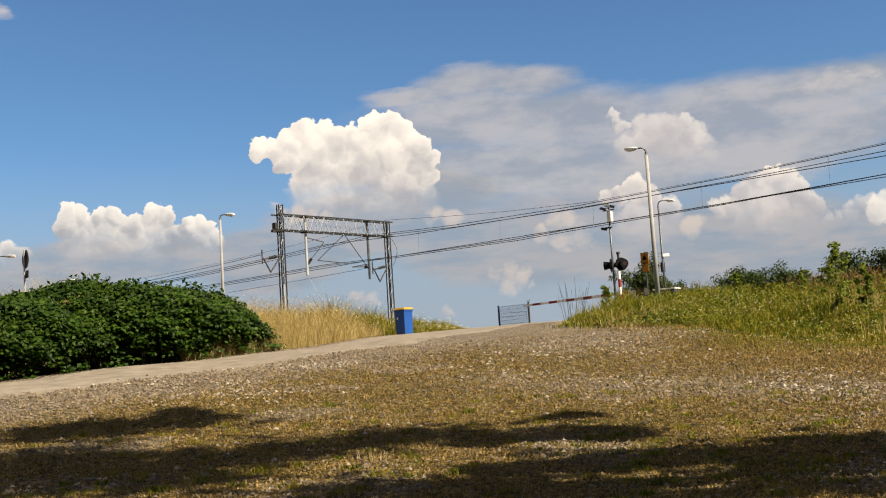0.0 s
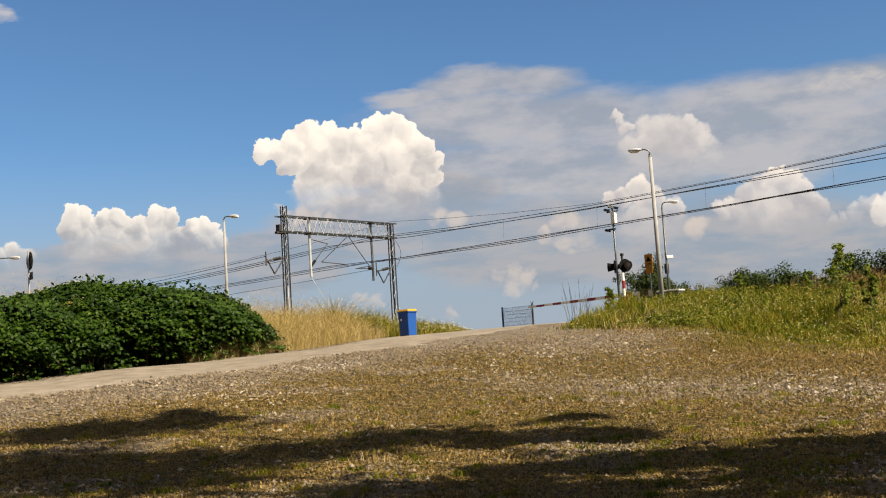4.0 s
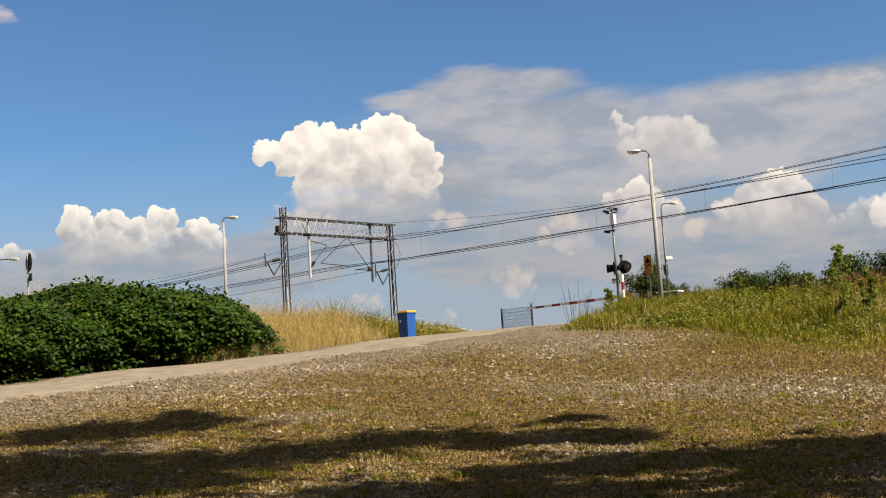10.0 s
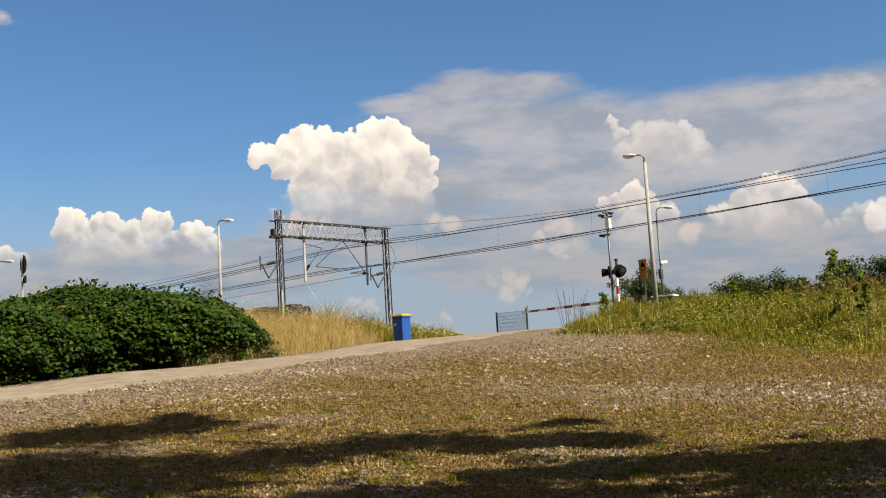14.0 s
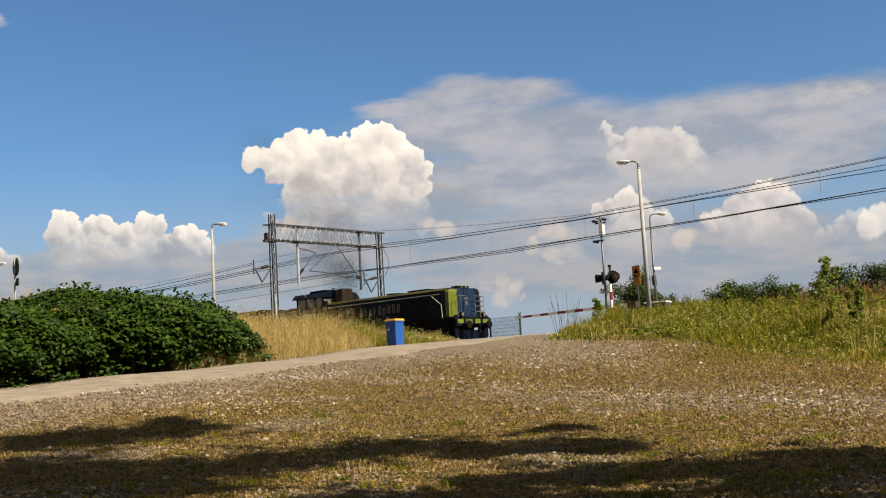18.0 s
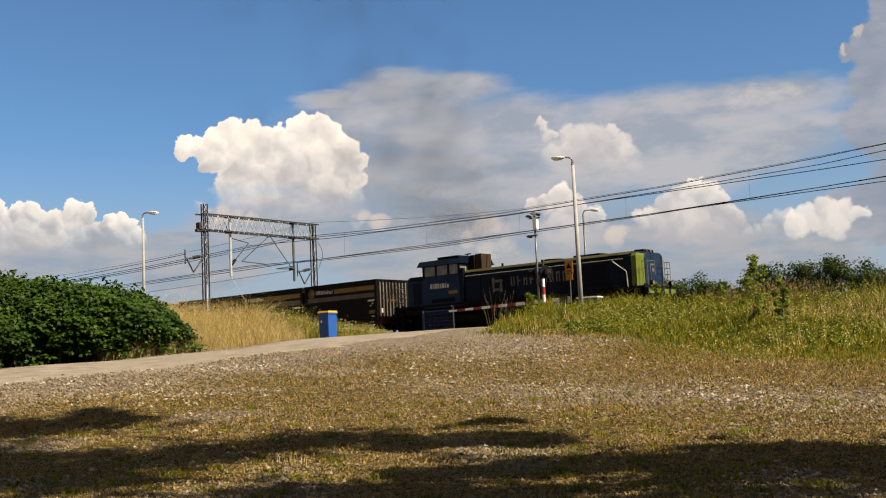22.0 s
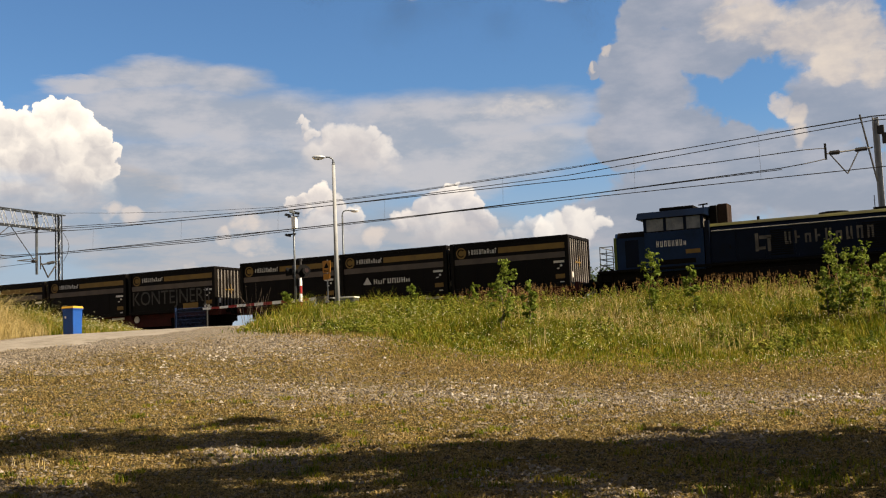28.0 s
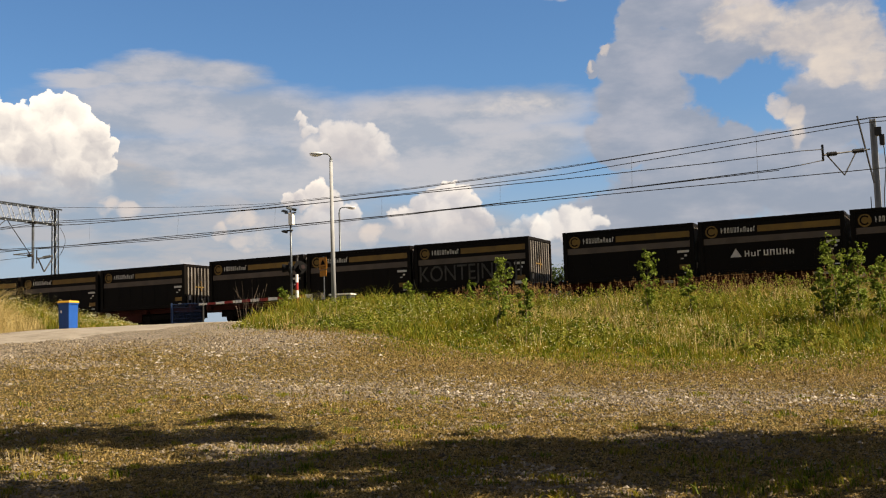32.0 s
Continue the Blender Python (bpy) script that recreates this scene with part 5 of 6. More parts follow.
        for y in (-1.3, 1.3):
            part("step_ladder", boxes(*[((x - s * 0.35, y, 0.45 + 0.33 * i), (0.5, 0.3, 0.04)) for i in range(4)], ((x - s * 0.35, y * 0.93, 0.85), (0.5, 0.02, 1.3)), ((x - s * 0.6, y, 1.0), (0.05, 0.3, 1.3)), ((x - s * 0.1, y, 1.0), (0.05, 0.3, 1.3))), M_LOCO if s > 0 else M_SOOT, g)
    for y in (-0.95, 0.95):
        h = part("headlight", rod(bmesh.new(), (0.45, y, 1.68), (0.6, y, 1.68), 0.13, seg=14), M_SOOT, g)
        part("lamp_glass", disc(bmesh.new(), (0.605, y, 1.68), 0.1, (1, 0, 0), 0.01), M_HEAD, h)
    for y in (-0.5, 0.5):
        part("air_hose", rods([((0.54, y, 1.0), (0.65, y, 0.75)), ((0.65, y, 0.75), (0.6, y, 0.45))], 0.025), M_SOOT, g)
    # running gear
    for c in (-3.2, -11.6):
        part("bogie_frame", boxes(((c, -1.05, 0.72), (4.6, 0.14, 0.34)), ((c, 1.05, 0.72), (4.6, 0.14, 0.34)), ((c, 0, 0.7), (1.0, 2.0, 0.3)), bevel=0.02), M_SOOT, g)
        for dx in (-1.85, 0, 1.85):
            wheelset(g, c + dx, 0.525)
            for y in (-1.06, 1.06):
                part("axle_box", boxes(((c + dx, y, 0.53), (0.42, 0.2, 0.36)), bevel=0.03), M_SOOT, g)
                part("spring", rod(bmesh.new(), (c + dx + 0.42, y, 0.5), (c + dx + 0.42, y, 0.95), 0.09, seg=10), M_SOOT, g)
        for y in (-1.12, 1.12):
            part("sandbox", boxes(((c + 2.55, y, 0.85), (0.35, 0.25, 0.55)), bevel=0.03), M_SOOT, g)
    part("fuel_tank", boxes(((-7.4, 0, 0.72), (3.7, 2.7, 0.96)), bevel=0.08), M_SOOT, g)
    part("battery_box", boxes(((-7.4, -1.4, 1.0), (2.6, 0.2, 0.45)), bevel=0.02), M_SOOT, g)
    # dark filler boxes added for the deep shade beneath, closing gaps to the sky
    part("traction_gear", boxes(((-3.2, 0, 0.62), (5.4, 1.16, 0.92)), ((-11.6, 0, 0.62), (5.4, 1.16, 0.92)), ((-7.4, 0, 0.7), (15.0, 1.1, 0.9))), M_SOOT, g)
    return g


def build_wagon():
    """A sixty-foot flat wagon; its centre is the origin."""
    g = thing("container_wagon", "dark red-brown flat wagon carrying three containers", "wagon", "wagons of the train")
    for y in (-0.95, 0.95):
        part("long_sill", boxes(((0, y, 0.92), (18.6, 0.16, 0.26)), ((0, y, 0.62), (11.4, 0.12, 0.5)), bevel=0.015), M_UNDER, g)
    for x in (-9.2, -6.2, -3.1, 0, 3.1, 6.2, 9.2):
        part("cross_member", boxes(((x, 0, 0.92), (0.18, 2.6, 0.2)), bevel=0.01), M_UNDER, g)
    for x in (-9.3, 9.3):
        s = 1 if x > 0 else -1
        part("headstock", boxes(((x, 0, 1.0), (0.14, 2.7, 0.4)), bevel=0.015), M_UNDER, g)
        for y in (-0.88, 0.88):
            b = part("buffer", rod(bmesh.new(), (x, y, 1.02), (x + s * 0.5, y, 1.02), 0.11, seg=12), M_SOOT, g)
            part("buffer_head", rod(bmesh.new(), (x + s * 0.48, y, 1.02), (x + s * 0.57, y, 1.02), 0.24, 0.21, 16), M_SOOT, b)
        part("coupler", boxes(((x + s * 0.3, 0, 0.95), (0.55, 0.14, 0.16))), M_SOOT, g)
    for c in (-7.1, 7.1):
        part("bogie_frame", boxes(((c, -1.02, 0.58), (2.5, 0.13, 0.26)), ((c, 1.02, 0.58), (2.5, 0.13, 0.26)), ((c, 0, 0.62), (0.5, 2.0, 0.24)), bevel=0.02), M_SOOT, g)
        for dx in (-0.9, 0.9):
            wheelset(g, c + dx, 0.46)
            for y in (-1.03, 1.03):
                part("axle_box", boxes(((c + dx, y, 0.46), (0.34, 0.2, 0.3)), bevel=0.03), M_SOOT, g)
                part("spring", rod(bmesh.new(), (c + dx + 0.3, y, 0.45), (c + dx + 0.3, y, 0.8), 0.07, seg=8), M_SOOT, g)
    part("brake_gear", boxes(((0, 0, 0.62), (3.0, 0.5, 0.35)), ((-2.6, -0.8, 0.6), (0.8, 0.3, 0.3))), M_SOOT, g)
    # centre sill, with dark filler boxes added for the shade under the wagon
    part("centre_sill", boxes(((0, 0, 0.72), (18.4, 0.5, 0.5)), ((0, 0, 0.52), (12.6, 0.9, 0.74)), ((-7.1, 0, 0.5), (2.7, 1.1, 0.5)), ((7.1, 0, 0.5), (2.7, 1.1, 0.5))), M_SOOT, g)
    part("brake_wheel", disc(bmesh.new(), (3.4, -1.1, 0.8), 0.18, (0, 1, 0), 0.03), M_LETTER, g, "pale brake hand wheel")
    for x, k in ((-4.4, 0.5), (2.0, 0.9)):
        part("sill_label", boxes(((x, -1.036, 0.92), (k, 0.008, 0.12))), M_LETTER, g, "pale stencilled panel")
    return g


def build_container(brand):
    """A low open-top container, 5.9 m long; the origin is at its floor's centre."""
    L, w, h = 5.9, 1.45, 2.3
    labels = {"": "dark brown freight container with ochre and grey stripes",
              "bars": "dark brown freight container with white lettering bars low on its side",
              "word": "dark brown freight container with big faded sprayed lettering"}
    g = thing("freight_container", labels[brand], "container", "containers on the wagons")
    part("body", boxes(((0, 0, h / 2), (L - 0.16, 2 * w - 0.1, h - 0.1))), M_CONT, g)
    for x in (-L / 2 + 0.09, L / 2 - 0.09):
        for y in (-w + 0.07, w - 0.07):
            part("corner_post", boxes(((x, y, h / 2), (0.18, 0.16, h)), bevel=0.012), M_CONT, g)
    for y in (-w + 0.06, w - 0.06):
        part("top_rail", boxes(((0, y, h - 0.06), (L - 0.36, 0.13, 0.12)), bevel=0.012), M_CONT, g)
        part("bottom_rail", boxes(((0, y, 0.08), (L - 0.36, 0.13, 0.16)), bevel=0.012), M_CONT, g)
    for x in (-L / 2 + 0.07, L / 2 - 0.07):
        part("end_rail", boxes(((x, 0, h - 0.06), (0.12, 2 * w - 0.32, 0.12))), M_CONT, g)
        part("end_sill", boxes(((x, 0, 0.08), (0.12, 2 * w - 0.32, 0.16))), M_CONT, g)
        s = 1 if x > 0 else -1
        part("end_wall", boxes(((s * (L / 2 - 0.075), 0, h / 2), (0.03, 2 * w - 0.34, h - 0.3))), M_CONT, g)
        # ribs in a paler grey than the end wall
        for i in range(9):
            part("end_rib", boxes(((s * (L / 2 - 0.04), -1.12 + i * 0.28, h / 2), (0.05, 0.09, h - 0.32))), M_CONTEND, g, "pale grey end rib")
    part("end_cross_mark", boxes(((L / 2 - 0.008, -0.2, 1.1), (0.012, 0.75, 0.06)), ((L / 2 - 0.008, -0.05, 1.15), (0.012, 0.06, 0.55))), M_GOLD, g, "ochre cross mark")
    part("end_plate", boxes(((L / 2 - 0.008, -1.0, 0.5), (0.012, 0.14, 0.26))), M_LETTER, g, "white plate on the end")
    for s in (-1, 1):
        y = s * (w - 0.045)
        part("ochre_stripe", boxes(((1.15, y, h - 0.46), (3.3, 0.012, 0.26))), M_GOLD, g, "ochre stripe")
        part("grey_stripe", boxes(((0, y, h - 0.88), (L - 0.4, 0.012, 0.26))), M_GREY, g, "grey stripe")
        part("emblem", disc(bmesh.new(), (-L / 2 + 0.55, y, h - 0.47), 0.26, (0, 1, 0), 0.018, 28), M_GOLD, g, "ochre round emblem")
        bm = bmesh.new()
        for i in range(14):
            a, b = radians(40 + i * 20), radians(60 + i * 20)
            rod(bm, (-L / 2 + 0.55 + 0.17 * math.cos(a), y + s * 0.012, h - 0.46 + 0.17 * math.sin(a)),
                (-L / 2 + 0.55 + 0.17 * math.cos(b), y + s * 0.012, h - 0.46 + 0.17 * math.sin(b)), 0.03, seg=4)
        part("emblem_ring", bm, M_CONT, g)
        for bm in bars(11, -L / 2 + 0.92, -L / 2 + 2.4, h - 0.45, 0.22, y + s * 0.006, 0.6, 11):
            part("brand_letter", bm, M_LETTER, g, "white lettering bar")
        part("data_plate", boxes(((L / 2 - 0.5, y, h - 1.2), (0.5, 0.012, 0.1)), ((L / 2 - 0.4, y, h - 1.38), (0.1, 0.012, 0.08)), ((L / 2 - 0.55, y, h - 1.5), (0.12, 0.012, 0.05)), ((L / 2 - 0.38, y, h - 2.12), (0.2, 0.012, 0.06))), M_LETTER, g, "white data panel")
        part("ochre_plate", boxes(((L / 2 - 0.46, y, h - 1.86), (0.44, 0.012, 0.2))), M_GOLD, g, "ochre plate")
        for i in range(7):
            part("side_seam", boxes(((-L / 2 + 0.42 + i * 0.845, y - s * 0.003, h / 2), (0.035, 0.012, h - 0.4))), M_CONT, g)
    if brand == "bars":
        for bm in bars(8, -1.1, 0.95, 0.82, 0.24, -w + 0.03, 0.72, 21):
            part("letter", bm, M_LETTER, g, "white lettering bar")
        bm = extrude_profile([(-1.66, 0.7), (-1.2, 0.7), (-1.43, 1.06)], -w + 0.025, -w + 0.037)
        part("triangle_emblem", bm, M_LETTER, g, "white triangle emblem")
    if brand == "word":
        cu = bpy.data.curves.new("word", "FONT")
        cu.body, cu.size, cu.extrude = "KONTEJNERJI", 1.0, 0.004
        o = new("word_tmp", cu)
        me = bpy.data.meshes.new_from_object(o)
        bpy.data.objects.remove(o)
        me.materials.clear()
        me.materials.append(M_SPRAY)
        t = new("sprayed_word", me)
        t.parent = g
        wide = max(v.co.x for v in me.vertices)
        t.matrix_basis = pose(-L / 2 + 0.2, -w + 0.035, 0.5, 90, 0, 0) @ Matrix.Diagonal((5.3 / wide, 1.05, 1, 1))
        t["label"] = "big faded grey letters"
        part("ochre_panel", boxes(((1.3, -w + 0.03, 0.3), (1.0, 0.012, 0.3))), M_GOLD, g, "ochre panel")
        part("white_panel", boxes(((2.4, -w + 0.03, 0.22), (0.35, 0.012, 0.14))), M_LETTER, g)
    return g


def build_train():
    build_loco()
    wagon = build_wagon()
    plain, lettered, word = build_container(""), build_container("bars"), build_container("word")
    proto_wheels = [(o, x, r) for o, x, r in WHEELS if o.parent == wagon]
    first = -16.65 - 9.2
    used = set()
    for k in range(4):
        c = first - 19.75 * k
        if k == 0:
            w = wagon
        else:
            w = copy_thing(wagon, Matrix())
            for o, x, r in proto_wheels:
                for ch in w.children:
                    if ch.data == o.data and (ch.matrix_basis.translation - o.matrix_basis.translation).length < 1e-4:
                        WHEELS.append((ch, x, r))
        RIDERS.append((w, c))
        for i in range(3):
            src = lettered if (k, i) == (0, 1) else word if (k, i) == (1, 0) else plain
            if src.name in used:
                src = copy_thing(src, Matrix())
            used.add(src.name)
            RIDERS.append((src, c + 6.1 * (1 - i)))
    for ob, x in RIDERS:
        lift = 1.05 if ob.name.startswith("freight") else 0
        ob.matrix_basis = pose(train_x(0) + x, TRACK_Y, RAIL_Z + lift)


build_train()


# ---- plants ----
rng = np.random.default_rng(7)


def blades(X, Y, H, W, lean, seed, lift=0.0, Z=None):
    """Tapered bent blades, three triangles each, rooted on the ground."""
    r = np.random.default_rng(seed)
    n = len(X)
    Z = (ground_z(X, Y) if Z is None else Z) + lift
    a = r.uniform(0, 2 * np.pi, n)
    ux, uy = np.cos(a), np.sin(a)
    b = r.uniform(0, 2 * np.pi, n)
    k = H * lean * r.uniform(0.3, 1.3, n)
    mx, my = X + 0.3 * k * np.cos(b), Y + 0.3 * k * np.sin(b)
    tx, ty = X + k * np.cos(b), Y + k * np.sin(b)
    mz, tz = Z + 0.55 * H, Z + H * (1 - 0.25 * lean)
    V = np.empty((n, 5, 3))
    V[:, 0] = np.c_[X - W * ux, Y - W * uy, Z - 0.03]
    V[:, 1] = np.c_[X + W * ux, Y + W * uy, Z - 0.03]
    V[:, 2] = np.c_[mx - 0.8 * W * ux, my - 0.8 * W * uy, mz]
    V[:, 3] = np.c_[mx + 0.8 * W * ux, my + 0.8 * W * uy, mz]
    V[:, 4] = np.c_[tx, ty, tz]
    i = np.arange(n) * 5
    F = np.concatenate([np.c_[i, i + 1, i + 3], np.c_[i, i + 3, i + 2], np.c_[i + 2, i + 3, i + 4]])
    return V.reshape(-1, 3), F, np.c_[tx, ty, tz]


def leaves(P, N, size, seed, long=1.5):
    """Pointed leaves folded along the rib: four triangles each, at P, facing N."""
    r = np.random.default_rng(seed)
    n = len(P)
    N = N / np.linalg.norm(N, axis=1)[:, None]
    t = r.normal(size=(n, 3))
    t -= (t * N).sum(1)[:, None] * N
    t /= np.linalg.norm(t, axis=1)[:, None]
    s = np.cross(N, t)
    size = np.broadcast_to(size, n)[:, None]
    V = np.empty((n, 5, 3))
    V[:, 0] = P - t * size * long * 0.5
    V[:, 1] = P + s * size * 0.5 + N * size * 0.12
    V[:, 2] = P + t * size * long * 0.5 - N * size * 0.2
    V[:, 3] = P - s * size * 0.5 + N * size * 0.12
    V[:, 4] = P + t * size * 0.1
    i = np.arange(n) * 5
    F = np.concatenate([np.c_[i, i + 1, i + 4], np.c_[i + 1, i + 2, i + 4], np.c_[i + 2, i + 3, i + 4], np.c_[i + 3, i, i + 4]])
    return V.reshape(-1, 3), F


def join(*vf):
    V, F, o = [], [], 0
    for v, f in vf:
        V.append(v)
        F.append(f + o)
        o += len(v)
    return np.concatenate(V), np.concatenate(F)


def stuff(name, vf, material, label, category):
    ob = part(name, vf, material)
    tagged(ob, label, category, kind="stuff")
    return ob


def wave(x, y, s, k=0.0):
    return 0.5 + 0.25 * (np.sin(x * s + 2.1 * np.sin(y * s * 0.7 + k) + k) + np.sin(y * s * 1.3 + 1.7 * np.sin(x * s * 0.6 + 2 * k)))


def toe(x):
    """Where the tall growth of the embankment begins, in y."""
    return np.interp(x, [-30, -26, -23.5, -16, -10.5, -2, 12], [40, 35, 31.5, 30.2, 29.2, 30.2, 30.7])


def build_embankment_grass():
    n = 175000
    X, Y = rng.uniform(-29.5, 6, n), rng.uniform(23, 45.6, n)
    back = 4.8 * np.clip((X + 22) / 6, 0, 1)          # the slope's foot thins out towards the yard
    d = Y - toe(X) + back
    keep = (d > rng.normal(0, 0.5, n) + 2.6 * rng.random(n) ** 2 * (back > 0.3)) & (X > np.interp(Y, [30, 33, 41, 46], [-23.6, -24.6, -27.2, -25.5]) + rng.normal(0, 0.3, n))
    keep &= (X > -19) | (rng.random(n) < 0.4)
    X, Y, d, back = X[keep], Y[keep], d[keep], back[keep]
    e = np.clip(d - 1.2 * back, 0, 7)
    H = np.clip(0.045 + 0.02 * np.clip(d, 0, 4) + 0.115 * e + np.where(back < 0.5, 0.2, 0), 0.04, 0.8) * rng.uniform(0.45, 1.25, len(X)) * (0.5 + wave(X, Y, 1.4) * (0.6 + 0.8 * wave(X, Y, 3.1, 2.0)))
    H *= np.where(Y > 43.5, 0.75, 1) * np.interp(X, [-22, -18], [1, 0.72])
    H += 0.22 * np.clip((-19 - X) / 3, 0, 1) * np.clip(d / 0.6, 0, 1) * rng.uniform(0.3, 1.1, len(X))
    foot = np.clip(1 - d / 5.6, 0, 1) * (back > 0.3)
    low = rng.random(len(X)) < 1.5 * foot
    v, f, tip = blades(X[low], Y[low], H[low], 0.011, 0.9, 17)
    stuff("foot_grass", (v, f), M_SHORT, "short olive and brown grass at the slope's foot", "grass")
    X, Y, H = X[~low], Y[~low], H[~low]
    dry = wave(X, Y, 0.45, 1.0) + rng.normal(0, 0.16, len(X)) - np.where(X < -22, 0.25, 0) > 0.88
    v, f, tip = blades(X[~dry], Y[~dry], H[~dry], 0.013, 0.5, 11)
    stuff("meadow_grass", (v, f), M_GRASS, "tall green meadow grass on the railway embankment", "grass")
    v, f, tip = blades(X[dry], Y[dry], H[dry] * 1.05, 0.010, 0.4, 12)
    stuff("straw_grass", (v, f), M_DRY, "dry straw-coloured grass among the green", "grass")
    # seed spikes along the crest, in loose stands
    m = 5200
    X, Y = rng.uniform(-20.5, 6, m), rng.uniform(39.5, 45.8, m)
    k = (wave(X, Y, 0.8, 2.0) + rng.normal(0, 0.14, m) + 0.05 * (Y - 43) > 0.56) & (Y > toe(X) + 6)
    X, Y = X[k], Y[k]
    H = rng.uniform(0.55, 1.35, len(X))
    v, f, tip = blades(X, Y, H, 0.006, 0.14, 13)
    heads = []
    for i in range(4):
        q = tip - np.array([0, 0, 0.05 * i])
        heads.append(leaves(q + rng.normal(0, 0.008, q.shape), np.c_[rng.normal(size=(len(q), 2)), np.zeros(len(q))], 0.022, 14 + i, 3.6))
    stuff("seed_heads", join((v, f), *heads), M_SEED, "reddish dry seed spikes above the grass", "grass")
    # pale straw stands
    m = 16000
    X, Y = rng.uniform(-16, 6, m), rng.uniform(30, 45.5, m)
    k = (wave(X, Y, 1.1, 4.0) + rng.normal(0, 0.1, m) + 0.035 * (Y - 40) > 0.74) & (Y > toe(X) + 2)
    X, Y = X[k], Y[k]
    v, f, tip = blades(X, Y, rng.uniform(0.35, 1.0, len(X)), 0.012, 0.3, 19)
    stuff("straw_stands", (v, f), M_DRY, "pale straw stalks standing in the green grass", "grass")
    # white flowers
    m = 8200
    X, Y = rng.uniform(-24, 5, m), rng.uniform(25, 42, m)
    k = (Y > toe(X) - 1.0) & (wave(X, Y, 0.6, 3.0) + rng.normal(0, 0.25, m) > 0.5) & (Y < toe(X) + 9)
    X, Y = X[k], Y[k]
    H = 0.14 + 0.085 * np.clip(Y - toe(X) - 0.5, 0, 9) + rng.uniform(0, 0.14, len(X))
    P = np.c_[X, Y, ground_z(X, Y) + H]
    lp, lf = leaves(np.repeat(P, 3, 0) + rng.normal(0, 0.012, (3 * len(P), 3)), np.tile([0, -0.5, 1.0], (3 * len(P), 1)) + rng.normal(0, 0.4, (3 * len(P), 3)), 0.021, 15, 1.1)
    stuff("white_flowers", (lp, lf), M_FLOWER, "small white flowers dotted over the embankment", "flowers")
    # broad-leaved weeds in loose drifts, taller towards the crest
    m = 9500
    X, Y = rng.uniform(-26.5, 5.5, m), rng.uniform(27, 45.4, m)
    k = (Y > toe(X) + 0.6 + 1.2 * rng.random(m) + np.where(X > -19, 1.2, 0)) & (wave(X, Y, 0.9, 5.0) + 0.6 * wave(X, Y, 2.3, 1.0) + rng.normal(0, 0.2, m) > 0.86)
    X, Y = np.r_[X[k], rng.uniform(-25, 5, 420), rng.uniform(-26.5, -19, 420), -23.8 - 0.32 * np.linspace(0, 8, 1500) + rng.uniform(0, 5.5, 1500)], np.r_[Y[k], rng.uniform(41.5, 45.6, 420), rng.uniform(36.5, 43, 420), np.linspace(32.6, 40.6, 1500) + rng.normal(0, 0.5, 1500)]
    c = 34
    n = len(X)
    h = 0.16 + np.clip((Y - toe(X)) / 8, 0.15, 1) * (0.22 + 0.75 * rng.random(n) ** 2.2)
    z = rng.uniform(0.12, 1, (n, c))
    a = rng.uniform(0, 6.28, (n, c))
    rr = (0.16 * (1.15 - z) + 0.05) * rng.uniform(0.6, 1.5, n)[:, None]
    P = np.stack([X[:, None] + rr * np.cos(a), Y[:, None] + rr * np.sin(a), ground_z(X, Y)[:, None] + h[:, None] * z], -1).reshape(-1, 3)
    S = np.stack([np.cos(a), np.sin(a), np.ones_like(a)], -1).reshape(-1, 3) + rng.normal(0, 0.4, (n * c, 3))
    lp, lf = leaves(P, S, np.repeat(rng.uniform(0.035, 0.07, n), c), 16, 2.0)
    stuff("weeds", (lp, lf), M_WEED, "leafy green weeds in the embankment grass", "weeds")


def build_dry_bank():
    n = 95000
    X, Y = rng.uniform(-46, -31.5, n), rng.uniform(22.0, 42, n)
    edge = np.interp(Y, [20, 25, 31, 36, 42], [-32.6, -32.6, -32.9, -34.5, -36.5])
    k = (X < edge + rng.normal(0, 0.15, n))
    X, Y, edge = X[k], Y[k], edge[k]
    d = edge - X
    H = np.clip(0.35 + 0.35 * d, 0.3, 1.15) * rng.uniform(0.35, 1.2, len(X)) * (0.75 + 0.5 * wave(X, Y, 1.7)) * np.interp(Y, [20, 27, 30, 33, 36, 42], [1.9, 1.9, 1.75, 1.35, 0.8, 0.5])
    # the bank behind the thicket
    bx, by = rng.uniform(-52, -41.5, 16000), rng.uniform(10, 30, 16000)
    X, Y, H = np.r_[X, bx], np.r_[Y, by], np.r_[H, rng.uniform(0.4, 1.0, 16000)]
    green = (Y > 32.2) & (rng.random(len(X)) < 0.75)
    v, f, tip = blades(X[~green], Y[~green], H[~green], 0.0055, 0.75, 21)
    q = tip[::2]
    lp, lf = leaves(q, rng.normal(size=(len(q), 3)), 0.016, 22, 6.0)
    stuff("dry_grass", join((v, f), (lp, lf)), M_DRY, "tall dry straw grass on the bank by the road", "grass")
    v, f, tip = blades(X[green], Y[green], H[green] * 1.1, 0.014, 0.5, 23)
    q = tip[::6]
    stuff("verge_grass", (v, f), M_GRASS, "green grass on the verge behind the bin", "grass")
    lp, lf = leaves(q, np.tile([0, -0.5, 1.0], (len(q), 1)), 0.05, 24, 1.1)
    stuff("verge_flowers", (lp, lf), M_FLOWER, "pale flowers on the verge behind the bin", "flowers")


def bush_top(x, y):
    """Height of the knotweed above the ground."""
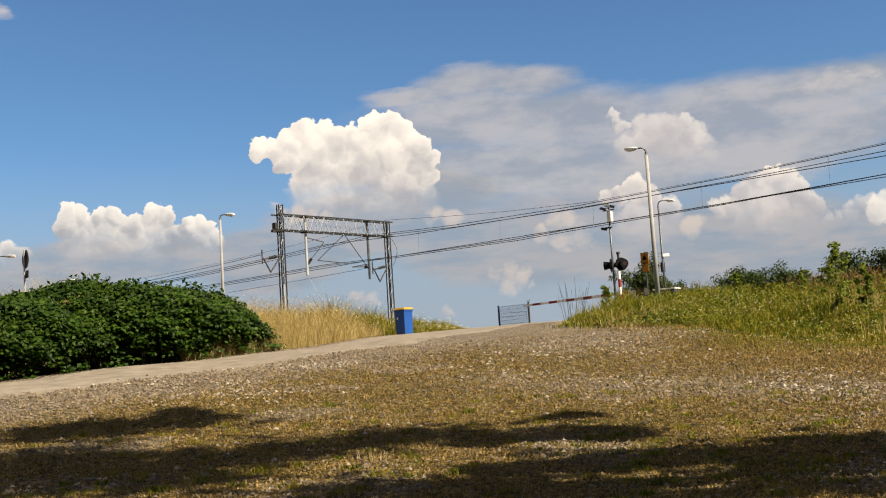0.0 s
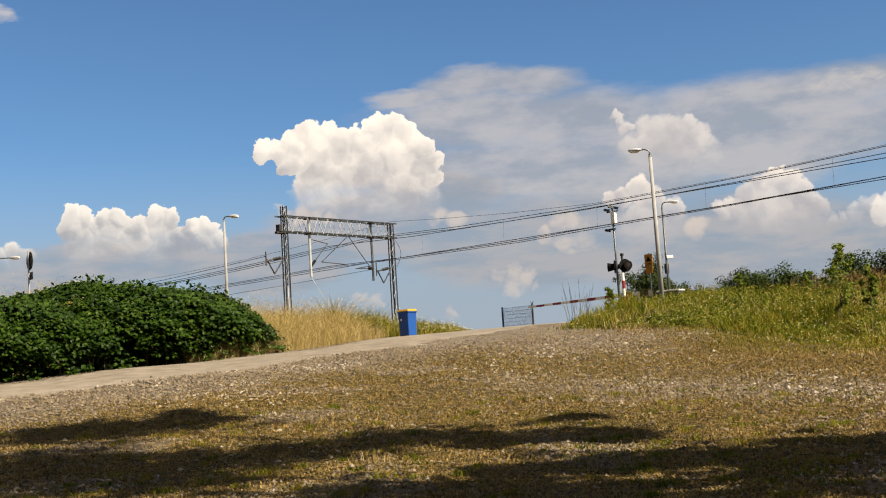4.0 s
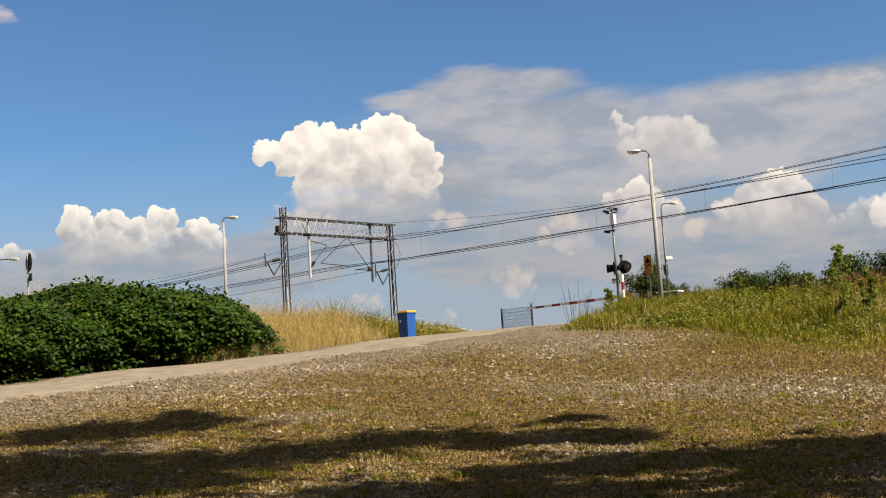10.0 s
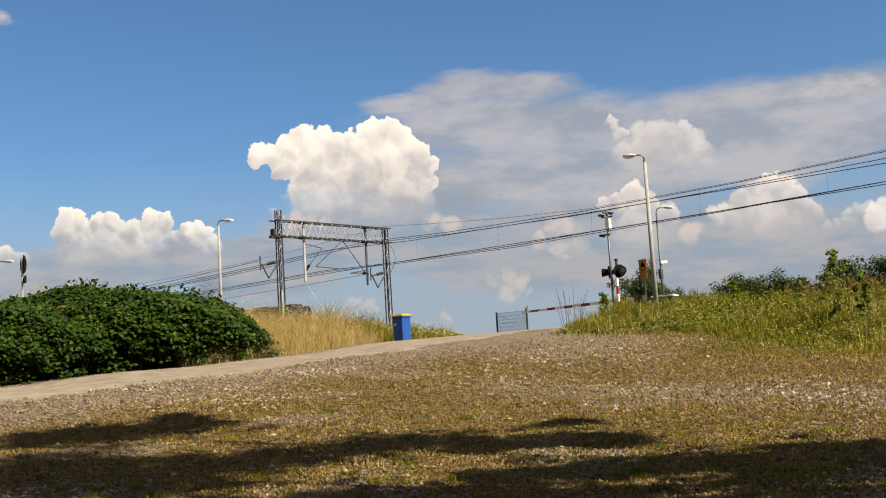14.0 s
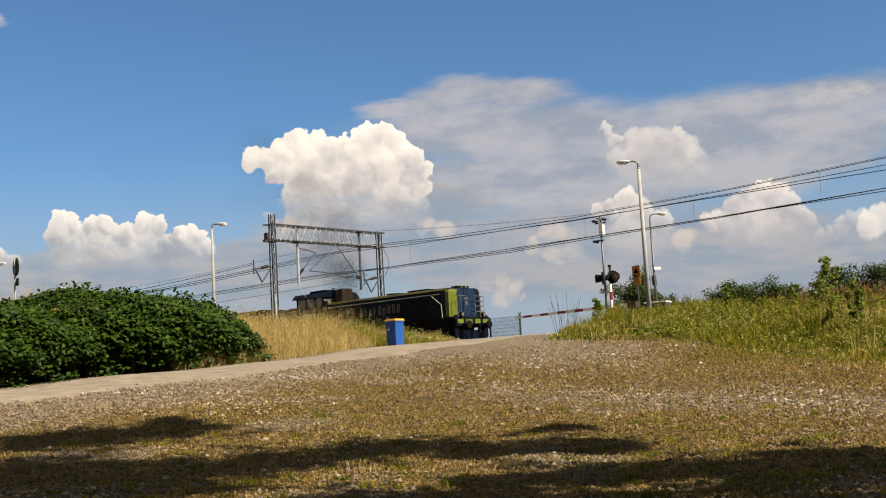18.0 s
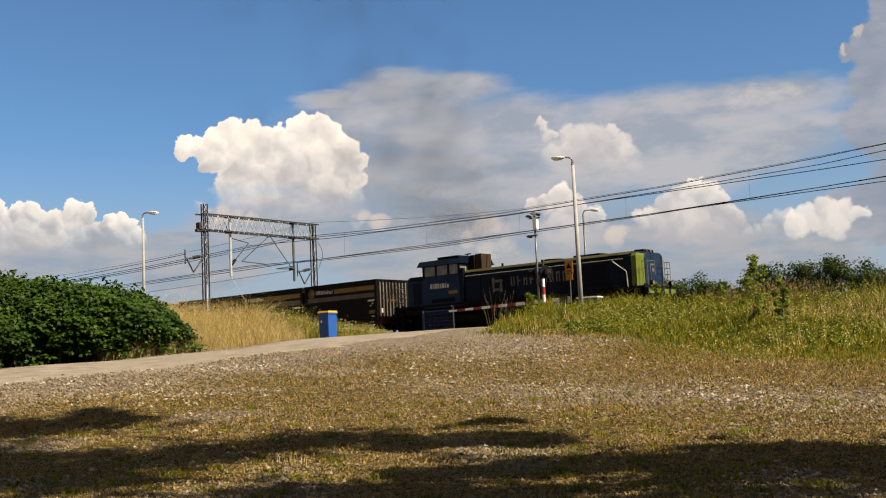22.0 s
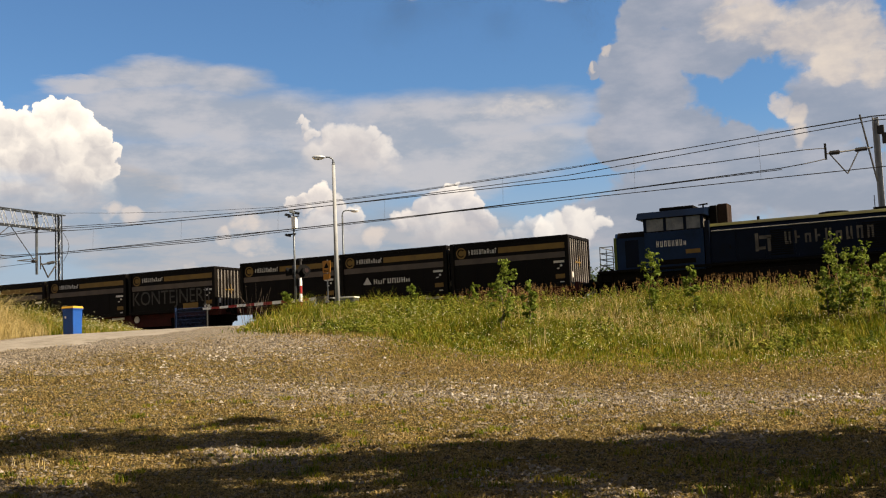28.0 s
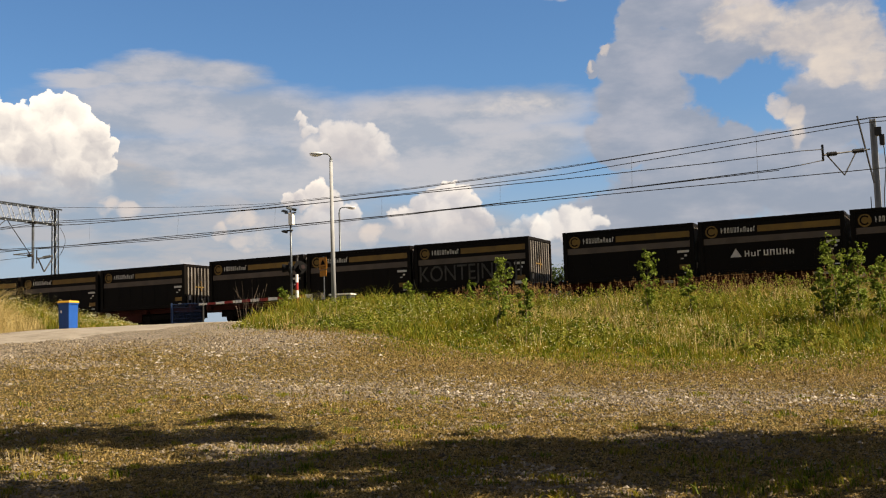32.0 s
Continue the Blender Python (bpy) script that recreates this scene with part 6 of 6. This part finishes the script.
    along = np.interp(y, [2, 8, 14, 16.5, 18.5, 21, 23.5, 24.8, 25.5, 25.9, 26.15], [2.3, 2.5, 2.6, 2.55, 2.75, 3.0, 2.65, 2.4, 2.1, 1.6, 0.0])
    edge = np.clip((-32.55 - x) / 2.2, 0, 1) ** 0.5 * np.clip((x + 44.5) / 3.0, 0, 1) ** 0.5
    return along * edge * (0.9 + 0.2 * wave(x, y, 1.3))


def build_bush():
    g = thing("knotweed_thicket", "dense dark green knotweed thicket beside the road", "shrub", at=pose(0, 0, 0))
    r = np.random.default_rng(31)
    # sprays: short arching twigs, each with a fan of hanging leaves
    def sprays(X, Y, Z, out, k, sd):
        n = len(X)
        a = np.arctan2(out[:, 1], out[:, 0]) + r.normal(0, 0.6, n)
        L = r.uniform(0.3, 0.6, n)
        P, N, S = [], [], []
        for i in range(k):
            u = (i + 0.5) / k
            side = (-1) ** i * 0.1
            px = X + np.cos(a) * L * u - np.sin(a) * side
            py = Y + np.sin(a) * L * u + np.cos(a) * side
            pz = Z - 0.28 * L * u * u + 0.05 * r.normal(size=n)
            P.append(np.c_[px, py, pz])
            N.append(np.c_[np.cos(a) * 0.55, np.sin(a) * 0.55, np.ones(n)] + r.normal(0, 0.3, (n, 3)))
            S.append(r.uniform(0.11, 0.19, n) * (1.1 - 0.4 * u))
        return leaves(np.concatenate(P), np.concatenate(N), np.concatenate(S), sd, 1.35)

    n = 4600
    X, Y = r.uniform(-38.5, -32.4, n), r.uniform(3, 27.3, n)
    top = bush_top(X, Y)
    k = top > 0.2
    X, Y, top = X[k], Y[k], top[k]
    e = 0.2
    gx = (bush_top(X + e, Y) - bush_top(X - e, Y)) / (2 * e)
    gy = (bush_top(X, Y + e) - bush_top(X, Y - e)) / (2 * e)
    z = ground_z(X, Y) + np.maximum(0.05, top - r.exponential(0.12, len(X)))
    a = sprays(X, Y, z, np.c_[-gx + 0.3, -gy - 0.2], 8, 32)
    m = 4300
    Y = r.uniform(3, 26.0, m)
    q = r.uniform(0.1, 1.0, m) ** 0.8
    q = (np.floor(q * 7 + wave(Y, Y, 2.0)) + r.normal(0, 0.22, m)) / 7.5
    q = np.clip(q, 0.08, 1)
    full = bush_top(np.full(m, -34.4), Y)
    u = q * full
    X = -32.8 - 1.0 * np.clip(1 - q / 0.5, 0, 1) ** 1.5 - 1.7 * np.clip((q - 0.4) / 0.6, 0, 1) ** 1.7 + r.normal(0, 0.16, m) + 0.3 * np.sin(Y * 0.9) + 0.2 * np.sin(Y * 2.3 + u * 3)
    z = ground_z(X, Y) + u
    b = sprays(X, Y, z, np.tile([1.0, -0.3], (m, 1)), 8, 33)
    # growth deep inside, which the light hardly reaches
    m = 4600
    Y = r.uniform(3, 25.9, m)
    q = r.uniform(0.02, 0.85, m)
    X = -34.3 - 0.9 * q ** 2 + r.normal(0, 0.15, m)
    c = sprays(X, Y, ground_z(X, Y) + q * bush_top(np.full(m, -34.6), Y), np.tile([1.0, -0.3], (m, 1)), 6, 35)
    part("foliage", join(a, b, c), M_BUSH, g)
    m = 420
    X, Y = r.uniform(-36.5, -33.2, m), r.uniform(4, 26.5, m)
    T = bush_top(X, Y) * 0.92
    bm = bmesh.new()
    for x, y, t in zip(X, Y, T):
        if t > 0.3:
            z = gz(x, y)
            rod(bm, (x, y, z - 0.05), (x + r.normal(0, 0.12), y + r.normal(0, 0.12), z + t), 0.014, 0.006, 5)
    part("stem_growth", bm, M_BARK, g)["kind"] = "stuff"
    # shoots that stand above the crown
    m = 120
    Y = r.uniform(6, 25.8, m)
    X = r.uniform(-36.0, -33.6, m)
    P = []
    for x, y in zip(X, Y):
        t = bush_top(np.array([x]), np.array([y]))[0]
        for i in range(8):
            P.append((x + r.normal(0, 0.08), y + r.normal(0, 0.08), gz(x, y) + t - 0.08 + 0.055 * i))
    sh = part("shoot_growth", leaves(np.array(P), r.normal(size=(len(P), 3)) + np.array([0, 0, 0.8]), 0.12, 34, 1.5), M_BUSH, g)
    sh["kind"] = "stuff"


def tree(at, h, crown, n_limbs, n_leaves, leaf, seed, label, group="", mat=None, low=0.25, trunk_r=None, kind="tree"):
    """A tapered trunk with limbs and a ragged crown of leaf clumps. crown: radius and height."""
    r = np.random.default_rng(seed)
    g = thing(kind, label, "tree" if kind == "tree" else kind.replace("_", " "), group, at=at)
    rad, ch = crown
    tr = trunk_r or h * 0.02
    bm = bmesh.new()
    pts = [Vector((0, 0, -0.2))]
    for i in range(1, 6):
        pts.append(Vector((r.normal(0, 0.02 * h), r.normal(0, 0.02 * h), h * 0.92 * i / 5)))
    for i, (a, b) in enumerate(zip(pts, pts[1:])):
        rod(bm, a, b, tr * (1 - 0.17 * i), tr * (1 - 0.17 * (i + 1)), 8)
    tips = []
    if kind != "sapling":
        part("trunk", bm, M_BARK, g)
        bm = bmesh.new()
    for i in range(n_limbs):
        z = h * (low + (0.9 - low) * (i + r.random()) / n_limbs)
        k = min(4, int(z / (h * 0.92) * 5))
        u = z / (h * 0.92) * 5 - k
        p = pts[k].lerp(pts[k + 1], min(1, u))
        rel = (z / h - low) / (1 - low)
        reach = rad * (math.sin(math.pi * (0.18 + 0.8 * rel)) ** 0.7) * r.uniform(0.6, 1.1)
        a = r.uniform(0, 6.28)
        q = p + Vector((reach * math.cos(a), reach * math.sin(a), reach * r.uniform(0.25, 0.75)))
        mid = p.lerp(q, 0.5) + Vector((0, 0, -0.06 * reach))
        rod(bm, p, mid, tr * 0.34, tr * 0.2, 5)
        rod(bm, mid, q, tr * 0.2, tr * 0.06, 5)
        tips += [q, mid.lerp(q, 0.5), p.lerp(q, 0.4), q + Vector(r.normal(0, rad * 0.16, 3)), q + Vector(r.normal(0, rad * 0.2, 3))]
    tips.append(pts[-1] + Vector((0, 0, h * 0.05)))
    part("trunk" if kind == "sapling" else "limbs", bm, M_BARK, g)
    T = np.array([tuple(t) for t in tips])
    idx = r.integers(0, len(T), n_leaves)
    off = r.normal(0, 1, (n_leaves, 3))
    off *= (r.random(n_leaves) ** 0.5 * rad * 0.3 / np.linalg.norm(off, axis=1))[:, None]
    P = T[idx] + off * np.array([1, 1, 0.75])
    N = off + np.array([0, 0, 0.5 * rad * 0.3]) + r.normal(0, rad * 0.12, (n_leaves, 3))
    part("crown", leaves(P, N, leaf * r.uniform(0.7, 1.3, n_leaves), seed + 1, 1.4), mat or M_TREE, g)
    return g


def build_trees():
    # beyond the tracks
    for x, y, h, rad, sd in ((-47.5, 75, 7.8, 2.3, 1), (-45.4, 74, 6.6, 1.9, 2), (-43.2, 76, 5.4, 1.7, 3),
                             (-42.6, 82, 6.6, 2.3, 4), (-40.2, 80, 6.5, 2.2, 5), (-37.9, 80, 6.2, 2.2, 6), (-35.6, 82, 5.0, 2.0, 7),
                             (-30.4, 74, 6.3, 2.2, 8), (-28.0, 75, 6.6, 2.4, 9), (-25.5, 76, 6.4, 2.3, 10), (-23, 76, 5.8, 2.2, 12)):
        z = gz(x, y)
        tree(pose(x, y, z), h, (rad, h), 36, 11500, 0.12, 50 + sd, "round dark green tree beyond the tracks", "trees beyond the tracks", low=0.12)
    # saplings on the embankment
    for x, y, h, sd in ((-10.65, 38.0, 2.75, 1), (-9.4, 39.0, 2.0, 2), (-4.1, 36.0, 3.1, 3), (-3.4, 36.6, 2.7, 4), (-2.8, 36.0, 2.3, 8), (-3.9, 36.8, 2.5, 12), (-4.6, 36.5, 2.0, 13), (-16.95, 40.0, 2.5, 5), (-14.6, 34.0, 2.6, 6), (-13.9, 34.6, 1.9, 7), (-21.5, 40.5, 1.6, 9), (-18.9, 41.0, 1.5, 10), (-27.6, 40.3, 1.5, 11)):
        tree(pose(x, y, gz(x, y)), h, (h * 0.14, h), 22, 560, 0.08, 80 + sd, "young poplar sapling in the embankment grass", "saplings on the embankment", M_SAPLING, 0.2, 0.02, "sapling")
    # bare twigs by the barrier
    g = thing("bare_shrub", "bare grey twigs of a dead shrub by the barrier", "shrub", at=pose(-29.6, 40.5, gz(-29.6, 40.5)))
    bm = bmesh.new()
    r = np.random.default_rng(3)
    for i in range(11):
        x = r.uniform(-0.9, 1.0)
        h = r.uniform(1.0, 2.2)
        rod(bm, (x * 0.6, 0, -0.1), (x + r.normal(0, 0.15), r.normal(0, 0.2), h), 0.014, 0.005, 5)
        rod(bm, (x * 0.8, 0, h * 0.5), (x + r.normal(0, 0.3), r.normal(0, 0.2), h * 0.85), 0.008, 0.004, 4)
    part("twigs", bm, M_BARK, g)
    shade_trees()


# What each tall tree beside the yard shades: where on the ground, and how wide.
SHADE = {
    (4.0, 14.8): [(-20.2, 10.1, 0.8), (-21.3, 10.5, 0.7), (-20.3, 11.3, 0.85), (-19.7, 12.6, 0.6), (-20.8, 13.0, 0.4)],
    (5.0, 11.8): [(-15.6, 7.6, 1.0), (-16.0, 8.6, 1.0), (-15.4, 9.5, 0.95), (-14.8, 10.3, 0.85), (-13.9, 8.5, 0.8), (-17.5, 7.6, 0.9), (-17.6, 8.9, 0.6), (-14.0, 7.2, 0.9)],
    (4.2, 16.0): [(-14.4, 11.3, 0.75), (-13.8, 12.2, 0.75), (-13.1, 13.1, 0.7), (-12.1, 13.7, 0.7), (-11.2, 14.3, 0.6), (-10.5, 14.8, 0.45), (-12.3, 15.9, 0.22)],
    (4.6, 14.2): [(-8.8, 11.7, 0.5), (-8.2, 12.2, 0.7), (-7.3, 12.5, 0.75), (-6.8, 13.4, 0.8), (-6.0, 13.8, 0.85), (-5.2, 12.4, 0.85), (-6.1, 12.0, 0.7)],
    (5.6, 11.6): [(-9.8, 8.9, 0.6), (-9.1, 9.5, 0.6), (-8.4, 10.1, 0.6), (-7.4, 10.3, 0.6), (-9.4, 10.9, 0.3), (-11.0, 7.0, 0.7), (-6.0, 9.6, 0.7), (-7.6, 9.2, 0.6), (-4.8, 10.9, 0.6)],
    (3.8, 15.2): [(-4.9, 14.2, 0.75), (-4.0, 15.1, 0.75), (-3.0, 15.9, 0.85), (-1.9, 16.6, 0.9), (-1.8, 13.3, 1.1), (-1.2, 11.9, 1.1), (-3.0, 12.7, 0.8), (-4.2, 13.1, 0.7), (-2.6, 14.4, 1.0), (-1.0, 15.0, 1.1)],
}


def shade_trees():
    # unseen trees added behind and beside the camera to hold skylight off the ground
    for x, y, h, rad, sd in ((3.5, -2.5, 13, 4.4, 1), (-6.5, -4.5, 14, 4.6, 2), (10.5, 3.5, 13, 4.2, 3), (-1.5, -8.5, 15, 4.8, 4)):
        tree(pose(x, y, gz(x, y)), h, (rad, h), 44, 6500, 0.3, 140 + sd, "unseen leafy tree that shades the gravel yard", "trees beside the yard", low=0.34, trunk_r=0.2)
    r = np.random.default_rng(120)
    c = 1 / math.tan(radians(SUN_EL))
    wx, wy = c * math.sin(radians(SUN_AZ)), c * math.cos(radians(SUN_AZ))
    for (tx, ty), spots in SHADE.items():
        z0 = gz(tx, ty)
        g = thing("tree", "unseen leafy tree that shades the gravel yard", "tree", "trees beside the yard", at=pose(tx, ty, z0))
        clumps = []
        for x, y, rad in spots:
            rad *= 1.2
            h = (tx + r.normal(0, 0.5) - x) / wx
            clumps.append((Vector((x + wx * h - tx, y + wy * h - ty, h - z0)), rad))
        top = max(p.z for p, _ in clumps)
        bm = bmesh.new()
        pts = [Vector((0, 0, -0.2))] + [Vector((r.normal(0, 0.1), r.normal(0, 0.1), top * i / 5)) for i in range(1, 6)]
        for i, (a, b) in enumerate(zip(pts, pts[1:])):
            rod(bm, a, b, 0.17 * (1 - 0.17 * i), 0.17 * (1 - 0.17 * (i + 1)), 9)
        part("trunk", bm, M_BARK, g)
        bm = bmesh.new()
        P, N = [], []
        for p, rad in clumps:
            foot = Vector((0, 0, max(1.0, p.z - 0.5 * math.hypot(p.x, p.y) - 0.8)))
            rod(bm, foot, foot.lerp(p, 0.5) + Vector((0, 0, 0.1)), 0.07, 0.05, 6)
            rod(bm, foot.lerp(p, 0.5) + Vector((0, 0, 0.1)), p, 0.05, 0.02, 6)
            for k in range(19):
                d = r.normal(0, 1, 3)
                q = np.array(p) + d / np.linalg.norm(d) * rad * (r.random() ** 0.4 if k < 9 else r.uniform(1.0, 2.1))
                rod(bm, p, q, 0.02, 0.008, 4)
                n = int(30 * rad + 9) if k < 9 else int(11 * rad + 5)
                o = r.normal(0, 0.3 * rad if k < 9 else 0.2 * rad, (n, 3))
                P.append(q + o)
                N.append(o + np.array([0, 0, 0.3 * rad]) + r.normal(0, 0.15 * rad, (n, 3)))
        part("limbs", bm, M_BARK, g)
        P, N = np.concatenate(P), np.concatenate(N)
        part("crown", leaves(P, N, 0.2 * r.uniform(0.7, 1.3, len(P)), 121, 1.4), M_TREE, g)


def build_yard():
    r = np.random.default_rng(41)

    def strew(n, reach, power):
        dist = 7.5 + reach * r.random(n) ** power
        head = np.radians(r.uniform(-70, 3, n))
        x, y = dist * np.sin(head), dist * np.cos(head)
        k = (x > -26.6 + r.normal(0, 0.25, n)) & (y < toe(x) + 0.3)
        return x[k], y[k]

    # pebbles, thick where the gravel lies bare
    X, Y = strew(170000, 29, 1.15)
    k = r.random(len(X)) < 0.1 + 0.8 * gravel_share(X, Y)
    X, Y = X[k], Y[k]
    m = len(X)
    S = np.exp(r.normal(math.log(0.0175), 0.48, m)).clip(0.006, 0.042) * np.interp(np.hypot(X, Y), [8, 30], [0.85, 1.5])
    base = np.array([(1, 0, 0), (0, 1, 0), (-1, 0, 0), (0, -1, 0), (0, 0, 0.8), (0, 0, -0.5)], float)
    V = base[None] * S[:, None, None] * r.uniform(0.65, 1.35, (m, 6, 1))
    a = r.uniform(0, 6.28, m)
    c, s = np.cos(a)[:, None], np.sin(a)[:, None]
    W = V.copy()
    W[..., 0], W[..., 1] = V[..., 0] * c - V[..., 1] * s, V[..., 0] * s + V[..., 1] * c
    W += np.c_[X, Y, ground_z(X, Y) + 0.3 * S][:, None]
    f = np.array([(0, 1, 4), (1, 2, 4), (2, 3, 4), (3, 0, 4)])
    F = (np.arange(m)[:, None, None] * 6 + f[None]).reshape(-1, 3)
    stuff("pebbles", (W.reshape(-1, 3), F), M_PEBBLE, "grey and pale pebbles strewn over the yard", "pebbles")
    # larger flattened stones and clods
    X, Y = strew(30000, 27, 1.0)
    k = r.random(len(X)) < 0.06 + 0.7 * gravel_share(X, Y) ** 1.5
    X, Y = X[k], Y[k]
    m = len(X)
    S = np.exp(r.normal(math.log(0.03), 0.35, m)).clip(0.016, 0.07) * np.interp(np.hypot(X, Y), [8, 30], [0.75, 1.4])
    ring = np.arange(6) * (math.pi / 3)
    base = np.r_[np.c_[np.cos(ring), np.sin(ring), np.zeros(6)], np.c_[0.55 * np.cos(ring + 0.3), 0.55 * np.sin(ring + 0.3), np.full(6, 0.42)]]
    V = base[None] * S[:, None, None] * r.uniform(0.7, 1.3, (m, 12, 1))
    a = r.uniform(0, 6.28, m)
    c, s = np.cos(a)[:, None], np.sin(a)[:, None]
    W = V.copy()
    W[..., 0], W[..., 1] = V[..., 0] * c - V[..., 1] * s * 0.8, V[..., 0] * s + V[..., 1] * c * 0.8
    W += np.c_[X, Y, ground_z(X, Y) + 0.05 * S][:, None]
    f = [(i, (i + 1) % 6, 6 + i) for i in range(6)] + [((i + 1) % 6, 6 + (i + 1) % 6, 6 + i) for i in range(6)] + [(6, 7, 8), (6, 8, 9), (6, 9, 10), (6, 10, 11)]
    F = (np.arange(m)[:, None, None] * 12 + np.array(f)[None]).reshape(-1, 3)
    stuff("stones", (W.reshape(-1, 3), F), M_PEBBLE, "flat stones and clods scattered over the yard", "stones")
    # short trodden grass in small tufts
    X, Y = strew(30000, 30, 1.1)
    k = r.random(len(X)) < 1.0 - 0.93 * gravel_share(X, Y)
    X, Y = X[k], Y[k]
    n = 12
    size = np.repeat(np.exp(r.normal(math.log(0.065), 0.45, len(X))).clip(0.03, 0.2) * np.interp(np.hypot(X, Y), [8, 30], [0.8, 1.5]), n)
    X, Y = np.repeat(X, n), np.repeat(Y, n)
    X, Y = X + r.normal(0, 0.5, len(X)) * size * 2.4, Y + r.normal(0, 0.5, len(Y)) * size * 2.4
    v, f, tip = blades(X, Y, size * r.uniform(0.15, 0.6, len(X)), 0.012, 1.9, 42)
    stuff("yard_grass", (v, f), M_SHORT, "short dry trodden grass between the pebbles", "grass")
    # low weeds, thicker in the shade
    X, Y = strew(330, 16, 0.8)
    n = 34
    size = np.repeat(r.uniform(0.05, 0.14, len(X)), n)
    X, Y = np.repeat(X, n), np.repeat(Y, n)
    X, Y = X + r.normal(0, 0.5, len(X)) * size * 1.5, Y + r.normal(0, 0.5, len(Y)) * size * 1.5
    v, f, tip = blades(X, Y, size * r.uniform(0.4, 1.2, len(X)), 0.008, 0.9, 43)
    stuff("yard_weeds", (v, f), M_GRASS, "low green weeds dotted over the yard", "weeds")


TUFTS = [(-11.6, 10.7, 0.16, 0.2, 26), (-4.5, 11.7, 0.12, 0.12, 60), (-3.0, 13.4, 0.4, 0.13, 170), (-1.6, 12.5, 0.5, 0.16, 260),
         (-2.3, 11.6, 0.3, 0.15, 120), (-9.0, 12.4, 0.35, 0.1, 120), (-12.6, 9.6, 0.35, 0.1, 110), (-6.4, 12.2, 0.4, 0.1, 110), (-2.2, 18.0, 0.08, 0.16, 26)]


def build_tufts():
    r = np.random.default_rng(61)
    spots = TUFTS
    X = np.concatenate([x + r.normal(0, w, n) for x, y, w, h, n in spots])
    Y = np.concatenate([y + r.normal(0, w, n) for x, y, w, h, n in spots])
    H = np.concatenate([h * r.uniform(0.5, 1.1, n) for x, y, w, h, n in spots])
    k = np.concatenate([np.full(n, h > 0.17) for x, y, w, h, n in spots])
    v, f, tip = blades(X[k], Y[k], H[k], 0.007, 0.35, 62)
    stuff("straw_tufts", (v, f), M_DRY, "small upright straw tufts on the yard", "grass")
    v, f, tip = blades(X[~k], Y[~k], H[~k], 0.009, 0.8, 63)
    stuff("weed_tufts", (v, f), M_GRASS, "low dark green tufts in the shade of the yard", "grass")


build_embankment_grass()
build_dry_bank()
build_tufts()
build_bush()
build_trees()
build_yard()


# ---- exhaust smoke ----
PUFFS = []       # (puff, when it leaves the stack, its own drift)


def build_smoke():
    """Puffs of very fine soot flecks. They ride inside the hood until the stack throws them out, then rise and drift apart."""
    g = thing("exhaust_smoke", "thin dark brown exhaust smoke drifting up from the locomotive", "smoke")
    r = np.random.default_rng(77)
    meshes = []
    for k in range(5):
        n = 9500
        d = r.normal(0, 1, (n, 3)) * r.uniform(0.5, 0.75, 3)
        v = (d[:, None] + r.normal(0, 0.0042, (n, 3, 3))).reshape(-1, 3)
        meshes.append((v, np.arange(3 * n).reshape(-1, 3)))
    t = 13.2
    made = []
    while t < 20.6:
        for _ in range(3):
            k = len(PUFFS) % 5
            if len(made) < 5:
                o = part("puff", meshes[k], M_SMOKE, g)
                made.append(o)
            else:
                o = again("puff", made[k], Matrix(), g)
            PUFFS.append((o, t, (r.normal(2.7, 0.55), r.normal(0.0, 0.6), r.uniform(0.5, 1.8))))
        t += 0.2 if t < 17.0 else 0.11 if t < 19.6 else 0.2


build_smoke()


# ---- what moves ----
def motions():
    end = 32.0
    for ob, x in RIDERS:
        lift = 1.05 if ob.name.startswith("freight") else 0.0
        walk(ob, [(t, pose(train_x(t) + x, TRACK_Y, RAIL_Z + lift)) for t in [i for i in range(33)]])
    for ob, te, (vx, vy, vz) in PUFFS:
        rows = []
        inside = sorted({float(i) for i in range(int(te) + 1)} | {te})
        for t in inside:
            rows.append((t, pose(train_x(t) - 9.85, TRACK_Y, RAIL_Z + 2.4)))
        x0 = train_x(te) - 9.85
        after = [te + 0.3] + [t for t in [te + 1 + i for i in range(33)] if t < end] + [end]
        for t in after:
            a = t - te
            rows.append((t, pose(x0 + 0.9 * (1 - math.exp(-a * 1.5)) + vx * a, TRACK_Y + vy * a, RAIL_Z + 3.5 + vz * a + 0.1 * a * a + 0.7 * (1 - math.exp(-a * 3)), 0, 0, 25 * min(a, 6))))
        walk(ob, rows)
    steps = [end * i / 214 for i in range(215)]
    for ob, x, r in WHEELS:
        rows = []
        for t in steps:
            a = math.degrees((train_x(t) - train_x(0)) / r)
            rows.append((t, pose(x, 0, r, 0, a % 360, 0)))
        walk(ob, rows)


motions()
